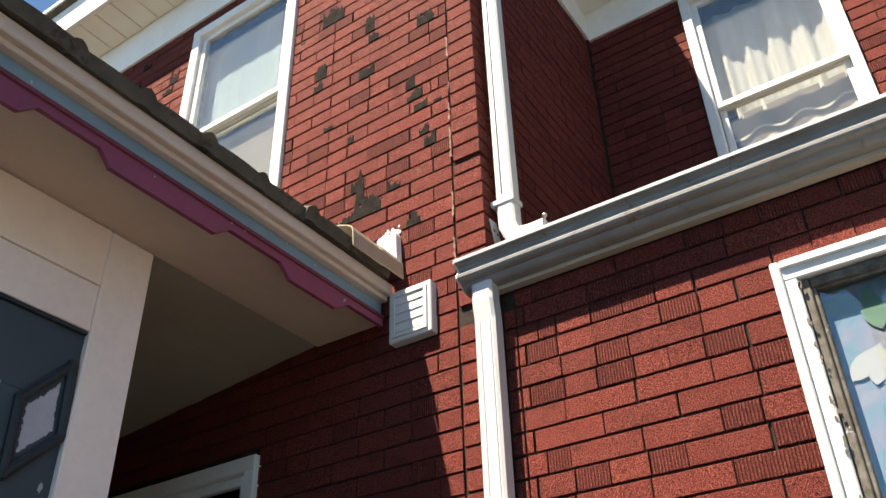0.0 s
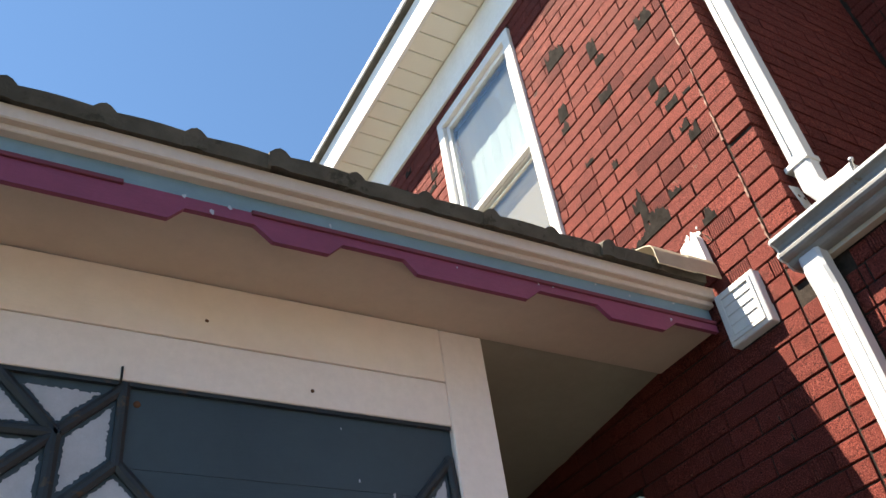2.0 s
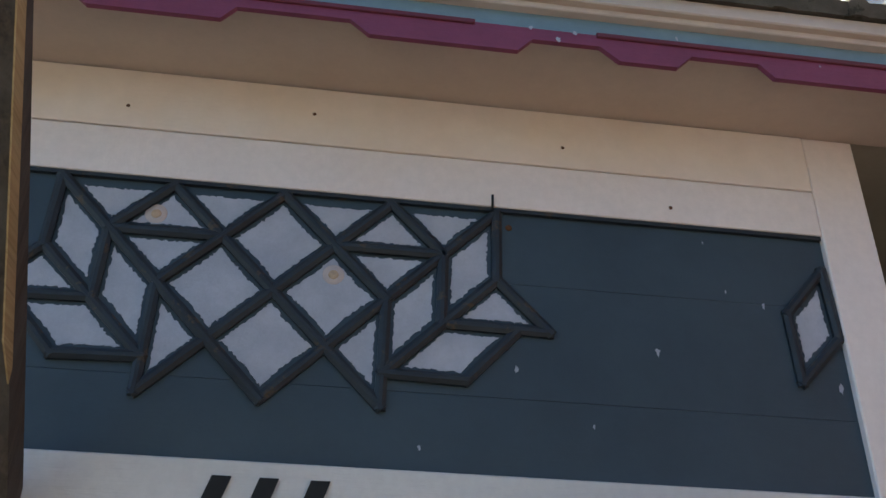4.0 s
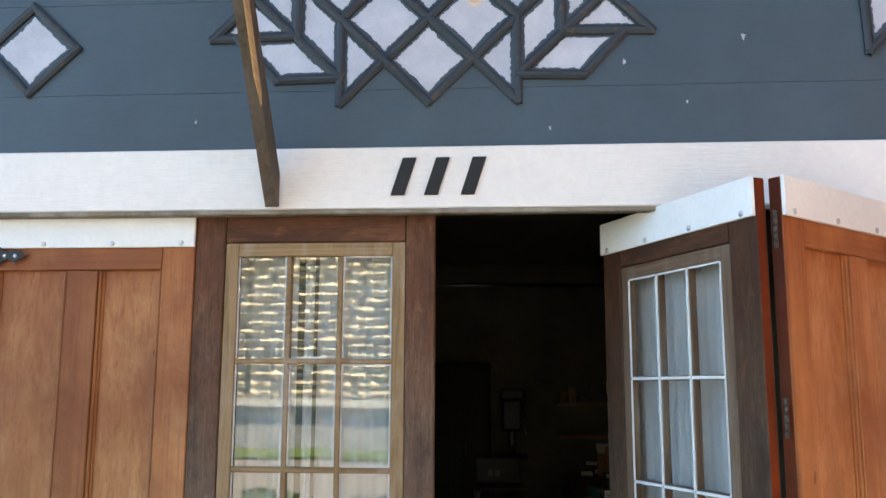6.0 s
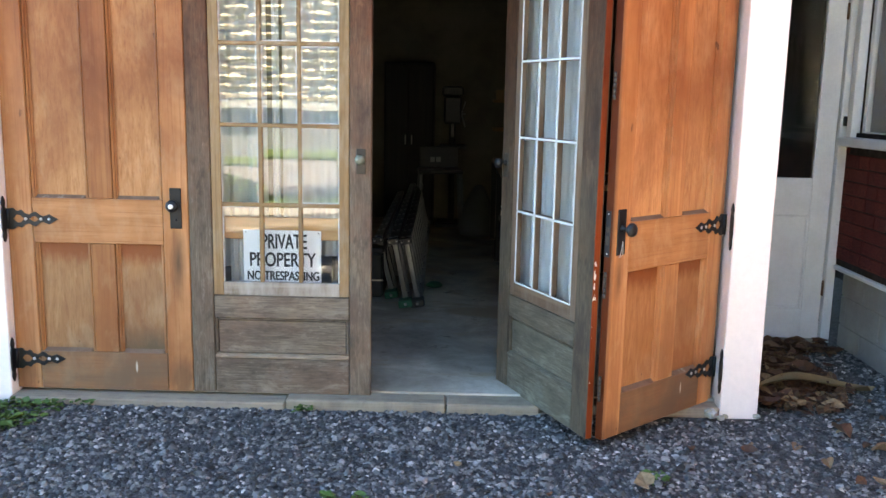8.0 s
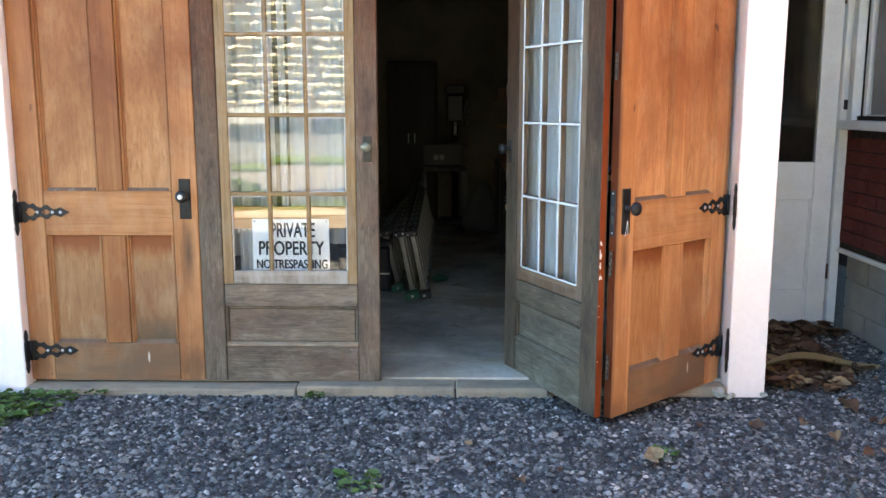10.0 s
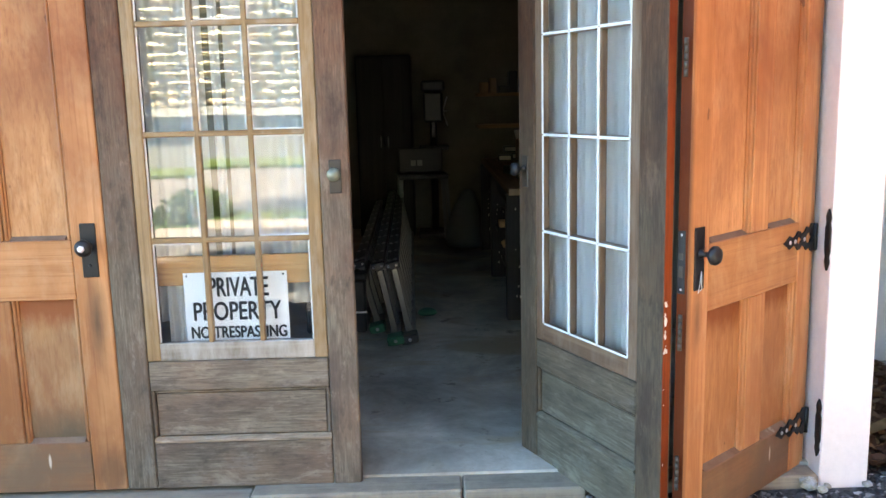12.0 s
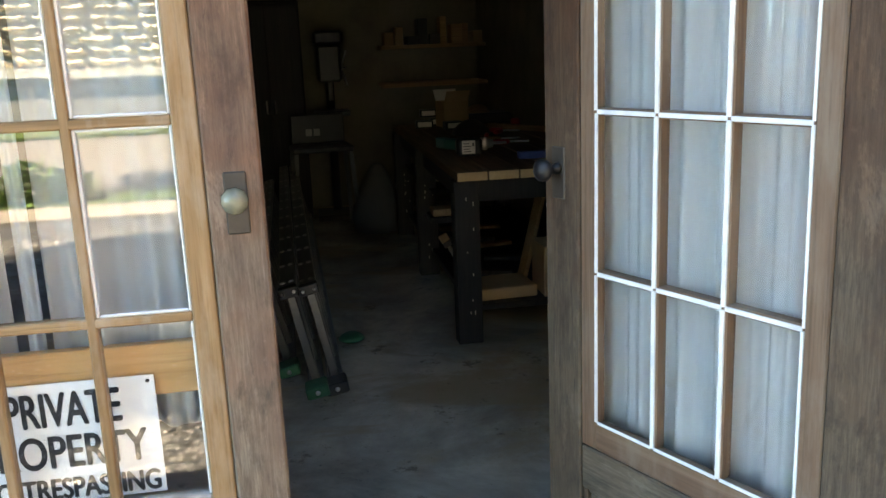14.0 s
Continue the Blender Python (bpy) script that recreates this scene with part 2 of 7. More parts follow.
def weathered(name, along, warm=1.0, tone_by=(1, 1, 1)):
    """Bare door timber gone grey-brown: blotches drawn out along the grain, dark wet stains, paler worn streaks."""
    m, t, b = nodes(name)
    ax = "xyz".index(along)

    def vec(across, length):
        q = [across] * 3
        q[ax] = length
        return coords(t, q)

    fine = noise_of(t, vec(150.0, 9.0), 1.0, 6, 0.75, 0.3)
    fleck = noise_of(t, vec(60.0, 12.0), 1.0, 6, 0.7, 0.4)
    blob = noise_of(t, vec(13.0, 5.0), 1.0, 8, 0.74, 0.3)
    big = noise_of(t, vec(3.2, 1.8), 1.3, 6, 0.64, 0.1)
    c = ramp(t, fine, [(0.3, (0.062, 0.046, 0.034)), (0.52, (0.125, 0.100, 0.074)), (0.74, (0.21, 0.174, 0.132))])
    c = mix(t, ramp(t, big, [(0.44, grey(0)), (0.64, grey(0.7))]), c, (0.148 * warm, 0.092, 0.062))
    wet = noise_of(t, vec(4.5, 1.5), 1.0, 8, 0.7, 0.2)
    c = mix(t, ramp(t, wet, [(0.50, grey(0)), (0.66, grey(0.8))]), c, (0.066, 0.046, 0.038))
    c = mix(t, ramp(t, wet, [(0.32, grey(0.55)), (0.44, grey(0))]), c, (0.20, 0.185, 0.168))
    c = mix(t, ramp(t, blob, [(0.36, grey(0.7)), (0.48, grey(0))]), c, (0.050, 0.038, 0.029))
    c = mix(t, ramp(t, blob, [(0.55, grey(0)), (0.70, grey(0.75))]), c, (0.25, 0.205, 0.160))
    c = mix(t, ramp(t, fleck, [(0.30, grey(0.75)), (0.41, grey(0))]), c, (0.045, 0.034, 0.027))
    # redder and darker towards the top, its edge broken by noise
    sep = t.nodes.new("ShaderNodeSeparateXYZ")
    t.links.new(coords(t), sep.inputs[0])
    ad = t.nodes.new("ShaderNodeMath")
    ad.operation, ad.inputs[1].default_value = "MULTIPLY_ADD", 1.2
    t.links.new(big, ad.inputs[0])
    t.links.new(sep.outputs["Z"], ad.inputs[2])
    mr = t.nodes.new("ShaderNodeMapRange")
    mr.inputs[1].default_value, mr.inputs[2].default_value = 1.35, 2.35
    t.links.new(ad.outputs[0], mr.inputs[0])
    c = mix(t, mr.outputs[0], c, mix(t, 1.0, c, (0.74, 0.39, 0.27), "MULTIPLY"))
    info = t.nodes.new("ShaderNodeObjectInfo")
    c = mix(t, 1.0, c, ramp(t, info.outputs["Random"], [(0.0, grey(0.86)), (1.0, grey(1.12))]), "MULTIPLY")
    c = mix(t, 1.0, c, tone_by, "MULTIPLY")
    t.links.new(c, b.inputs["Base Color"])
    b.inputs["Roughness"].default_value = 0.72
    b.inputs["Specular IOR Level"].default_value = 0.25
    bump(t, b, fine, 0.5, 0.003)
    return m


def plain(name, col, rough=0.5, metal=0.0, vary=0.15, scale=25.0, bumpy=0.1, spec=0.4):
    m, t, b = nodes(name)
    n = noise_of(t, coords(t), scale, 5)
    c = mix(t, n, tuple(v * (1 - vary) for v in col), tuple(min(1, v * (1 + vary)) for v in col))
    t.links.new(c, b.inputs["Base Color"])
    b.inputs["Roughness"].default_value, b.inputs["Metallic"].default_value = rough, metal
    b.inputs["Specular IOR Level"].default_value = spec
    bump(t, b, n, bumpy, 0.004)
    return m


PINK_WHITE = paint("pinkish_white_paint", (0.88, 0.79, 0.75), (0.85, 0.76, 0.72), 0.65, 2.5, (0.45, 0.40, 0.36), 0.78, (8, 8, 3), 0.2)
LINTEL_WHITE = paint("white_paint_on_grain", (0.74, 0.71, 0.68), (0.69, 0.66, 0.63), 0.6, 2.5, (0.5, 0.46, 0.42), 0.8, (1.2, 9, 9), 0.5)
BAND_WHITE = paint("white_metal_paint", (0.74, 0.74, 0.72), (0.68, 0.68, 0.67), 0.45, 4.0, None, 0.8, (3, 3, 3), 0.08)
BLUE = paint("slate_blue_paint", (0.045, 0.076, 0.100), (0.033, 0.056, 0.076), 0.5, 2.0, (0.10, 0.14, 0.17), 0.75, (1.5, 8, 8), 0.2, 0.4)
BLUE_TRIM = paint("blackened_blue_moulding_paint", (0.026, 0.038, 0.048), (0.017, 0.023, 0.030), 0.5, 5.0, (0.075, 0.052, 0.034), 0.58, (6, 6, 6), 0.2, 0.4)
PALE = paint("pale_lilac_grey_paint", (0.47, 0.50, 0.57), (0.38, 0.41, 0.48), 0.55, 9.0, (0.24, 0.28, 0.34), 0.8, (10, 10, 10), 0.25)
SKY_BLUE = paint("dusty_blue_paint", (0.20, 0.31, 0.37), (0.17, 0.27, 0.33), 0.6, 3.0, (0.45, 0.48, 0.48), 0.8, (2, 9, 9), 0.2)
PURPLE = paint("plum_paint", (0.26, 0.060, 0.115), (0.21, 0.050, 0.092), 0.5, 4.0, None, 0.8, (2, 9, 9), 0.2)
RED_LATH = paint("dull_red_paint", (0.17, 0.035, 0.055), (0.13, 0.03, 0.045), 0.55, 5.0, None, 0.8, (2, 9, 9), 0.2)
CREAM = paint("cream_paint", (0.63, 0.53, 0.46), (0.58, 0.48, 0.42), 0.6, 2.5, (0.40, 0.33, 0.26), 0.74, (2, 9, 9), 0.2)
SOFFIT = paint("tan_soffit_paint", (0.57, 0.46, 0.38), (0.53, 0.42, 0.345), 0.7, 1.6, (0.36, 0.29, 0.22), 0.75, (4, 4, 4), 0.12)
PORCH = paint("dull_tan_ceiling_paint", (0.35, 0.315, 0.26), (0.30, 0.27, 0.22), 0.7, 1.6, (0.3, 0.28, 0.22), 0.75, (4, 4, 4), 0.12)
TRIM = paint("white_window_paint", (0.70, 0.69, 0.67), (0.63, 0.62, 0.60), 0.5, 6.0, (0.45, 0.43, 0.40), 0.75, (6, 6, 6), 0.25)
OLD_WHITE = paint("flaking_grey_white_paint", (0.76, 0.78, 0.78), (0.66, 0.68, 0.68), 0.65, 4.0, (0.22, 0.21, 0.19), 0.68, (8, 8, 3), 0.35)
BEIGE = paint("dull_beige_paint", (0.46, 0.40, 0.33), (0.40, 0.34, 0.28), 0.6, 3.0)
# white gutter paint darkened to hold the face's shade, plus brown dirt spots
GUTTER_SHADED = paint("shaded_gutter_paint", (0.26, 0.262, 0.265), (0.20, 0.195, 0.19), 0.4, 6.0, (0.17, 0.14, 0.11), 0.60, (12, 1.5, 12), 0.15)
GUTTER = plain("painted_gutter_metal", (0.56, 0.56, 0.56), 0.4, 0.0, 0.08, 8.0, 0.05)
VINYL = plain("cream_vinyl_soffit", (0.74, 0.71, 0.62), 0.5, 0.0, 0.05, 6.0, 0.05)
WALLPAINT = paint("house_white_board", (0.78, 0.78, 0.77), (0.70, 0.70, 0.68), 0.6, 3.0, (0.5, 0.48, 0.42), 0.76, (5, 5, 5), 0.15)
TILE = paint("mossy_concrete_tile", (0.12, 0.108, 0.088), (0.066, 0.059, 0.047), 0.85, 9.0, (0.05, 0.045, 0.034), 0.58, (5, 5, 5), 0.6)
# red-brown streak under the rails, made darker to hold their shade
STREAK_AND_SHADE = (0.22, 0.062, 0.018)
ORANGE_V = fir("fir_upright", "z", (1.0, 1.0, 1.0), 0.5, [((0.755, 0.60, 0.042, 0.20, 0.9, 0.5), (0.06, 0.035, 0.022), 0.85), ((0.76, 0.06, 0.07, 0.12), (0.07, 0.04, 0.026), 0.6), ((0.05, 0.05, 0.09, 0.10), (0.10, 0.055, 0.033), 0.5)])
# open leaf's upright fir, raised in tone to carry its stronger light
LIT_V = fir("fir_upright_open_leaf_lit", "z", (1.30, 1.32, 1.34), 0.5, [((0.0, 0.9, 0.022, 1.6, 0.9, 0.6), (0.10, 0.04, 0.02), 0.8), ((0.055, 0.66, 0.03, 0.12, 0.9, 0.5), (0.08, 0.045, 0.028), 0.6), ((0.80, 1.0, 0.03, 1.4, 0.9, 0.6), (0.15, 0.055, 0.028), 0.6), ((0.05, 0.0, 0.1, 0.10), (0.12, 0.06, 0.035), 0.5)])
ORANGE_M = fir("fir_mullion", "z", (0.86, 0.80, 0.76), 0.5)
ORANGE_H = fir("fir_across", "x", (0.97, 0.95, 0.92), 0.5)
ORANGE_B = fir("fir_bottom_rail", "x", (0.92, 0.92, 0.92), 0.5, [((0.55, 0.11, 0.006, 0.03, 0.5, 0.3), (0.7, 0.6, 0.5), 0.7)], 0.75)
ORANGE_P = fir("fir_panel", "z", (1.02, 1.08, 1.10), 1.2, (), 0.0, 6.0)
ORANGE_Q = fir("fir_lower_panel", "z", (1.0, 1.12, 1.18), 2.4, [((0.25, 0.70, 0.4, 0.125, 0.45, 0.7, 16.0), STREAK_AND_SHADE, 0.95), ((0.6, 0.70, 0.4, 0.135, 0.45, 0.7, 16.0), STREAK_AND_SHADE, 0.95), ((0.60, 0.17, 0.22, 0.16, 0.8, 0.8), (0.085, 0.066, 0.042), 0.85), ((0.25, 0.17, 0.2, 0.045, 0.8, 0.8), (0.10, 0.06, 0.035), 0.6)], 0.25, 4.0)
# more open-leaf copies, brightened in colour for the bounced light there
LIT_Q = fir("fir_lower_panel_open_leaf_lit", "z", (1.25, 1.25, 1.2), 3.0, [((0.25, 0.70, 0.4, 0.125, 0.45, 0.7, 16.0), STREAK_AND_SHADE, 0.95), ((0.6, 0.70, 0.4, 0.115, 0.45, 0.7, 16.0), STREAK_AND_SHADE, 0.9), ((0.6, 0.17, 0.2, 0.035, 0.8, 0.8), (0.10, 0.06, 0.035), 0.5)], 0.1, 4.0)
LIT_M = fir("fir_mullion_open_leaf_lit", "z", (1.30, 1.32, 1.32), 0.5)
LIT_A = fir("fir_across_open_leaf_lit", "x", (1.22, 1.24, 1.22), 0.5)
LIT_P = fir("fir_panel_open_leaf_lit", "z", (1.34, 1.44, 1.55), 1.2, (), 0.0, 6.0)
DUSTY = paint("dusty_ledge", (0.21, 0.135, 0.09), (0.14, 0.08, 0.05), 0.8, 8.0, (0.26, 0.21, 0.16), 0.6, (3, 9, 9), 0.3)
RAW_EDGE = fir("fir_edge", "z", (0.48, 0.18, 0.095), 0.4, (), 0.12)
PALE_FLAKE = plain("old_cream_paint", (0.62, 0.54, 0.46), 0.7, 0.0, 0.15, 60, 0.1)
DARK_EDGE = fir("dark_fir_edge", "z", (0.25, 0.105, 0.06), 0.4, (), 0.1)
for m_ in (RAW_EDGE, DARK_EDGE):
    m_.node_tree.nodes["Principled BSDF"].inputs["Specular IOR Level"].default_value = 0.06
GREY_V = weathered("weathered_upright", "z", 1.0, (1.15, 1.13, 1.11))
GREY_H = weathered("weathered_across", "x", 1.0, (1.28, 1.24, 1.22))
# timber brightened to paint the light that the ledge catches
GREY_LIT_L = weathered("weathered_lit_ledge", "x", 1.0, (2.1, 2.0, 1.85))
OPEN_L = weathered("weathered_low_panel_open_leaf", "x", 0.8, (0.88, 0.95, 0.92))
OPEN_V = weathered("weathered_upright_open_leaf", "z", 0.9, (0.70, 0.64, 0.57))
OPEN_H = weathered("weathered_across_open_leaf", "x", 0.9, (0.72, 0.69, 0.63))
SASH_V = wood("oak_sash_upright", (0.16, 0.088, 0.036), (0.26, 0.155, 0.072), (0.36, 0.24, 0.13), "z", 0.5, (0.33, 0.26, 0.19), 0.62, 1.2, 0.25)
SASH_H = wood("oak_sash_across", (0.16, 0.088, 0.036), (0.26, 0.155, 0.072), (0.36, 0.24, 0.13), "x", 0.5, (0.36, 0.30, 0.24), 0.62, 1.2, 0.25)
SASH_LOW = wood("greyed_sash_rail", (0.15, 0.105, 0.07), (0.25, 0.20, 0.155), (0.36, 0.31, 0.26), "x", 0.6, (0.42, 0.38, 0.34), 0.52, 1.2, 0.3)
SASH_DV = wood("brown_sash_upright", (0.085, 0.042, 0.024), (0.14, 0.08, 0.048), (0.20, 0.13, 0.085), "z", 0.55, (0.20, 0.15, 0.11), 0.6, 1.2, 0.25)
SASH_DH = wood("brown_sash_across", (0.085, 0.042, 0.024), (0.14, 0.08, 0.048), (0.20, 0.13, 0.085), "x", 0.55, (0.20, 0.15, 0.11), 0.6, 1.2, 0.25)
RAW = wood("raw_pine", (0.40, 0.24, 0.10), (0.55, 0.36, 0.17), (0.66, 0.47, 0.25), "y", 0.7, None, 0.5, 1.0, 0.3)
DARKBEAM = wood("dark_old_beam", (0.04, 0.03, 0.022), (0.085, 0.06, 0.042), (0.14, 0.10, 0.07), "z", 0.75, (0.12, 0.10, 0.085), 0.55, 1.0, 0.5)
PUTTY = plain("white_putty", (0.62, 0.62, 0.60), 0.6, 0.0, 0.25, 40.0, 0.2)
IRON = plain("black_iron", (0.014, 0.014, 0.015), 0.45, 0.3, 0.3, 30.0, 0.2)
STEEL = plain("zinc_bolt", (0.55, 0.55, 0.56), 0.35, 0.9, 0.1)
CONCRETE, tC, bC = nodes("stained_concrete_floor")
vC = coords(tC, world=True)
cC = ramp(tC, noise_of(tC, vC, 1.6, 8, 0.68, 0.4), [(0.34, (0.19, 0.165, 0.132)), (0.5, (0.36, 0.315, 0.255)), (0.66, (0.58, 0.52, 0.43))])
cC = mix(tC, ramp(tC, noise_of(tC, coords(tC, (0.7, 1.3, 1), world=True), 1.5, 7, 0.66, 0.8), [(0.50, grey(0)), (0.60, grey(0.75))]), cC, (0.34, 0.25, 0.15))
cC = mix(tC, ramp(tC, noise_of(tC, vC, 6.5, 7, 0.72), [(0.60, grey(0)), (0.66, grey(0.7))]), cC, (0.09, 0.06, 0.04))
cC = mix(tC, ramp(tC, noise_of(tC, vC, 55.0, 3, 0.7), [(0.68, grey(0)), (0.72, grey(0.8))]), cC, (0.045, 0.03, 0.02))
tC.links.new(cC, bC.inputs["Base Color"])
bC.inputs["Roughness"].default_value = 0.75
bump(tC, bC, noise_of(tC, vC, 40.0, 6, 0.7), 0.3, 0.004)
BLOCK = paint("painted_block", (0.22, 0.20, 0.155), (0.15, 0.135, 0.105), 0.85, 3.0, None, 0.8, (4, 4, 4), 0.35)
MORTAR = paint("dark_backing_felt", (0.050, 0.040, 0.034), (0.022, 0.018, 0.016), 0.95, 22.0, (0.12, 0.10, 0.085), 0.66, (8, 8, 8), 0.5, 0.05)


def glass_material(name, tint=(0.97, 0.98, 0.975), wavy=0.03, gloss=0.07, veil=0.0):
    m, t, b = nodes(name)
    t.nodes.remove(b)
    out = t.nodes["Material Output"]
    tr = node(t, "BsdfTransparent", Color=(*tint, 1))
    gl = node(t, "BsdfGlossy", Roughness=0.0)
    fr = node(t, "LayerWeight", Blend=0.5)
    pw = t.nodes.new("ShaderNodeMath")
    pw.operation, pw.inputs[1].default_value = "POWER", 5.0
    t.links.new(fr.outputs["Facing"], pw.inputs[0])
    mul = t.nodes.new("ShaderNodeMath")
    mul.operation, mul.inputs[1].default_value, mul.inputs[2].default_value = "MULTIPLY_ADD", 0.94, gloss
    t.links.new(pw.outputs[0], mul.inputs[0])
    sh = t.nodes.new("ShaderNodeMixShader")
    t.links.new(mul.outputs[0], sh.inputs[0])
    t.links.new(tr.outputs[0], sh.inputs[1])
    t.links.new(gl.outputs[0], sh.inputs[2])
    t.links.new(sh.outputs[0], out.inputs[0])
    # whitish diffuse film mixed over the pane, uneven by noise
    if veil:
        di = node(t, "BsdfDiffuse", Color=(0.70, 0.72, 0.72, 1))
        film = t.nodes.new("ShaderNodeMixShader")
        t.links.new(ramp(t, noise_of(t, coords(t, (1, 1, 0.4), world=True), 5.0, 5, 0.6), [(0.3, grey(veil * 0.7)), (0.7, grey(veil * 1.3))]), film.inputs[0])
        t.links.new(sh.outputs[0], film.inputs[1])
        t.links.new(di.outputs[0], film.inputs[2])
        t.links.new(film.outputs[0], out.inputs[0])
    if wavy:
        bp = node(t, "Bump", Strength=wavy, Distance=0.01)
        t.links.new(noise_of(t, coords(t, world=True), 9.0, 1), bp.inputs["Height"])
        t.links.new(bp.outputs[0], gl.inputs["Normal"])
    return m


GLASS = glass_material("window_glass", wavy=0.004, gloss=0.088)
GLASS_FILMED = glass_material("filmed_window_glass", (0.95, 0.97, 0.97), 0.004, 0.09, 0.045)
GLASS_OLD = glass_material("dim_old_glass", (0.8, 0.8, 0.78), 0.05, 0.035)


def cloth_material(name, col, stain=None):
    m, t, b = nodes(name)
    w = coords(t)
    c = mix(t, noise_of(t, w, 6.0, 4), col, tuple(v * 0.88 for v in col))
    if stain:
        c = mix(t, ramp(t, noise_of(t, w, 4.0, 5, 0.6), [(0.62, grey(0)), (0.75, grey(0.6))]), c, stain)
    t.links.new(c, b.inputs["Base Color"])
    b.inputs["Roughness"].default_value = 0.9
    b.inputs["Specular IOR Level"].default_value = 0.1
    tl = t.nodes.new("ShaderNodeBsdfTranslucent")
    t.links.new(c, tl.inputs[0])
    ms = t.nodes.new("ShaderNodeMixShader")
    ms.inputs[0].default_value = 0.3
    t.links.new(b.outputs[0], ms.inputs[1])
    t.links.new(tl.outputs[0], ms.inputs[2])
    t.links.new(ms.outputs[0], t.nodes["Material Output"].inputs[0])
    return m


CURTAIN = cloth_material("white_voile", (0.87, 0.87, 0.86), (0.58, 0.47, 0.32))


def gravel_material(name, stones):
    m, t, b = nodes(name)
    if stones:
        g = t.nodes.new("ShaderNodeNewGeometry")
        c = ramp(t, g.outputs["Random Per Island"], [(0.0, (0.010, 0.011, 0.012)), (0.45, (0.064, 0.069, 0.071)), (0.82, (0.185, 0.188, 0.185)), (0.965, (0.30, 0.29, 0.28)), (1.0, (0.58, 0.56, 0.53))])
        n = noise_of(t, coords(t, world=True), 60.0, 4)
        c = mix(t, 0.2, c, ramp(t, n, [(0.3, grey(0.03)), (0.7, grey(0.18))]))
    else:
        n = noise_of(t, coords(t, world=True), 55.0, 6, 0.7)
        c = ramp(t, n, [(0.3, (0.02, 0.021, 0.022)), (0.55, (0.075, 0.078, 0.083)), (0.75, (0.17, 0.173, 0.178))])
    t.links.new(c, b.inputs["Base Color"])
    b.inputs["Roughness"].default_value = 0.85
    b.inputs["Specular IOR Level"].default_value = 0.25
    bump(t, b, n, 0.4 if stones else 0.9, 0.004 if stones else 0.02)
    return m


GROUND = gravel_material("gravel_bed", False)
STONE = gravel_material("blue_grey_gravel", True)

RUSTY_NAIL = plain("rusty_nail", (0.14, 0.06, 0.03), 0.8, 0.2, 0.3, 80, 0.2)
# ---- the setting ----
# ground: one sheet to the horizon
bm = bmesh.new()
box(bm, -400, 400, -400, 400, -0.6, -0.012)
solid("ground", bm, GROUND, "blue-grey crushed gravel yard in front of the garage", "ground", "structure")

XL, XR = -1.10, 2.086            # the door opening
POST = 0.167


def post(x0, label):
    th = thing("post", label, "post")
    part("shaft", boxed(x0, x0 + POST, 0.0, 0.16, -0.03, 3.43, bevel=0.004), PINK_WHITE, th)
    return th


post(XR, "pinkish white square corner post of the garage")
post(XL - POST, "pinkish white square corner post of the garage")

FOAM = paint("weathered_foam", (0.42, 0.45, 0.47), (0.34, 0.29, 0.18), 0.9, 30.0, (0.25, 0.22, 0.18), 0.66, (9, 9, 9), 0.8)
rfm = random.Random(53)
for x, y, q, sq in ((XR - 0.045, -0.02, 0.030, 0.7), (XR + 0.015, -0.03, 0.015, 0.6), (XR - 0.012, -0.055, 0.016, 0.7), (XR + POST - 0.01, -0.02, 0.018, 0.5)):
    fm = bmesh.new()
    bmesh.ops.create_icosphere(fm, subdivisions=2, radius=1.0)
    for v in fm.verts:
        v.co *= 1 + rfm.uniform(-0.22, 0.22)
        v.co = Vector((x + v.co.x * q, y + v.co.y * q, 0.004 + q * sq * 0.6 + v.co.z * q * sq))
    solid("filler_scrap", fm, FOAM, "pale crumb of filler foam at the post foot", "scrap", group="foam scraps")

# frieze boards, blue panel boards, lintel
fr = thing("frieze", "pinkish white painted frieze boards under the eave", "trim", kind="structure")
part("board", boxed(XL, XR - 0.002, 0.002, 0.04, 3.07, 3.224, bevel=0.002), PINK_WHITE, fr)
# warm bounced light put into the upper board's paint, with ochre spots
BOUNCE_PINK = paint("bounce_warmed_pinkish_paint", (0.88, 0.78, 0.72), (0.86, 0.70, 0.57), 0.65, 0.9, (0.70, 0.50, 0.33), 0.70, (3, 8, 8), 0.2)
part("board", boxed(XL, XR - 0.002, 0.0, 0.04, 3.228, 3.43, bevel=0.002), BOUNCE_PINK, fr)
for x, z in ((-0.42, 3.16), (0.55, 3.335), (1.62, 3.12), (1.30, 3.30), (0.02, 3.30)):
    part("nail", turned(bmesh.new(), (x, 0.002, z), (0, -1, 0), [(0, 0.006), (0.002, 0.006), (0.003, 0.003)], 8), RUSTY_NAIL, fr, "rusty nail head")
pn = thing("wall_panel", "slate blue painted board panel above the doors", "wall panel", kind="structure")
for z0, z1 in ((2.295, 2.5012), (2.502, 2.8332), (2.834, 3.07)):
    part("plank", boxed(XL, XR, 0.022, 0.06, z0, z1, bevel=0.0008), BLUE, pn)
part("ledge", boxed(XL, XR - 0.003, 0.008, 0.03, 3.058, 3.0695), BLUE_TRIM, pn)
solid("lintel", boxed(XL, XR - 0.002, -0.004, 0.09, 2.087, 2.295, bevel=0.004), LINTEL_WHITE, "white painted lintel beam with raised wood grain", "lintel", "structure")

STRIP = wood("bare_lintel_edge", (0.13, 0.10, 0.07), (0.21, 0.17, 0.125), (0.30, 0.25, 0.19), "x", 0.8, (0.34, 0.31, 0.27), 0.6, 1.0, 0.4)
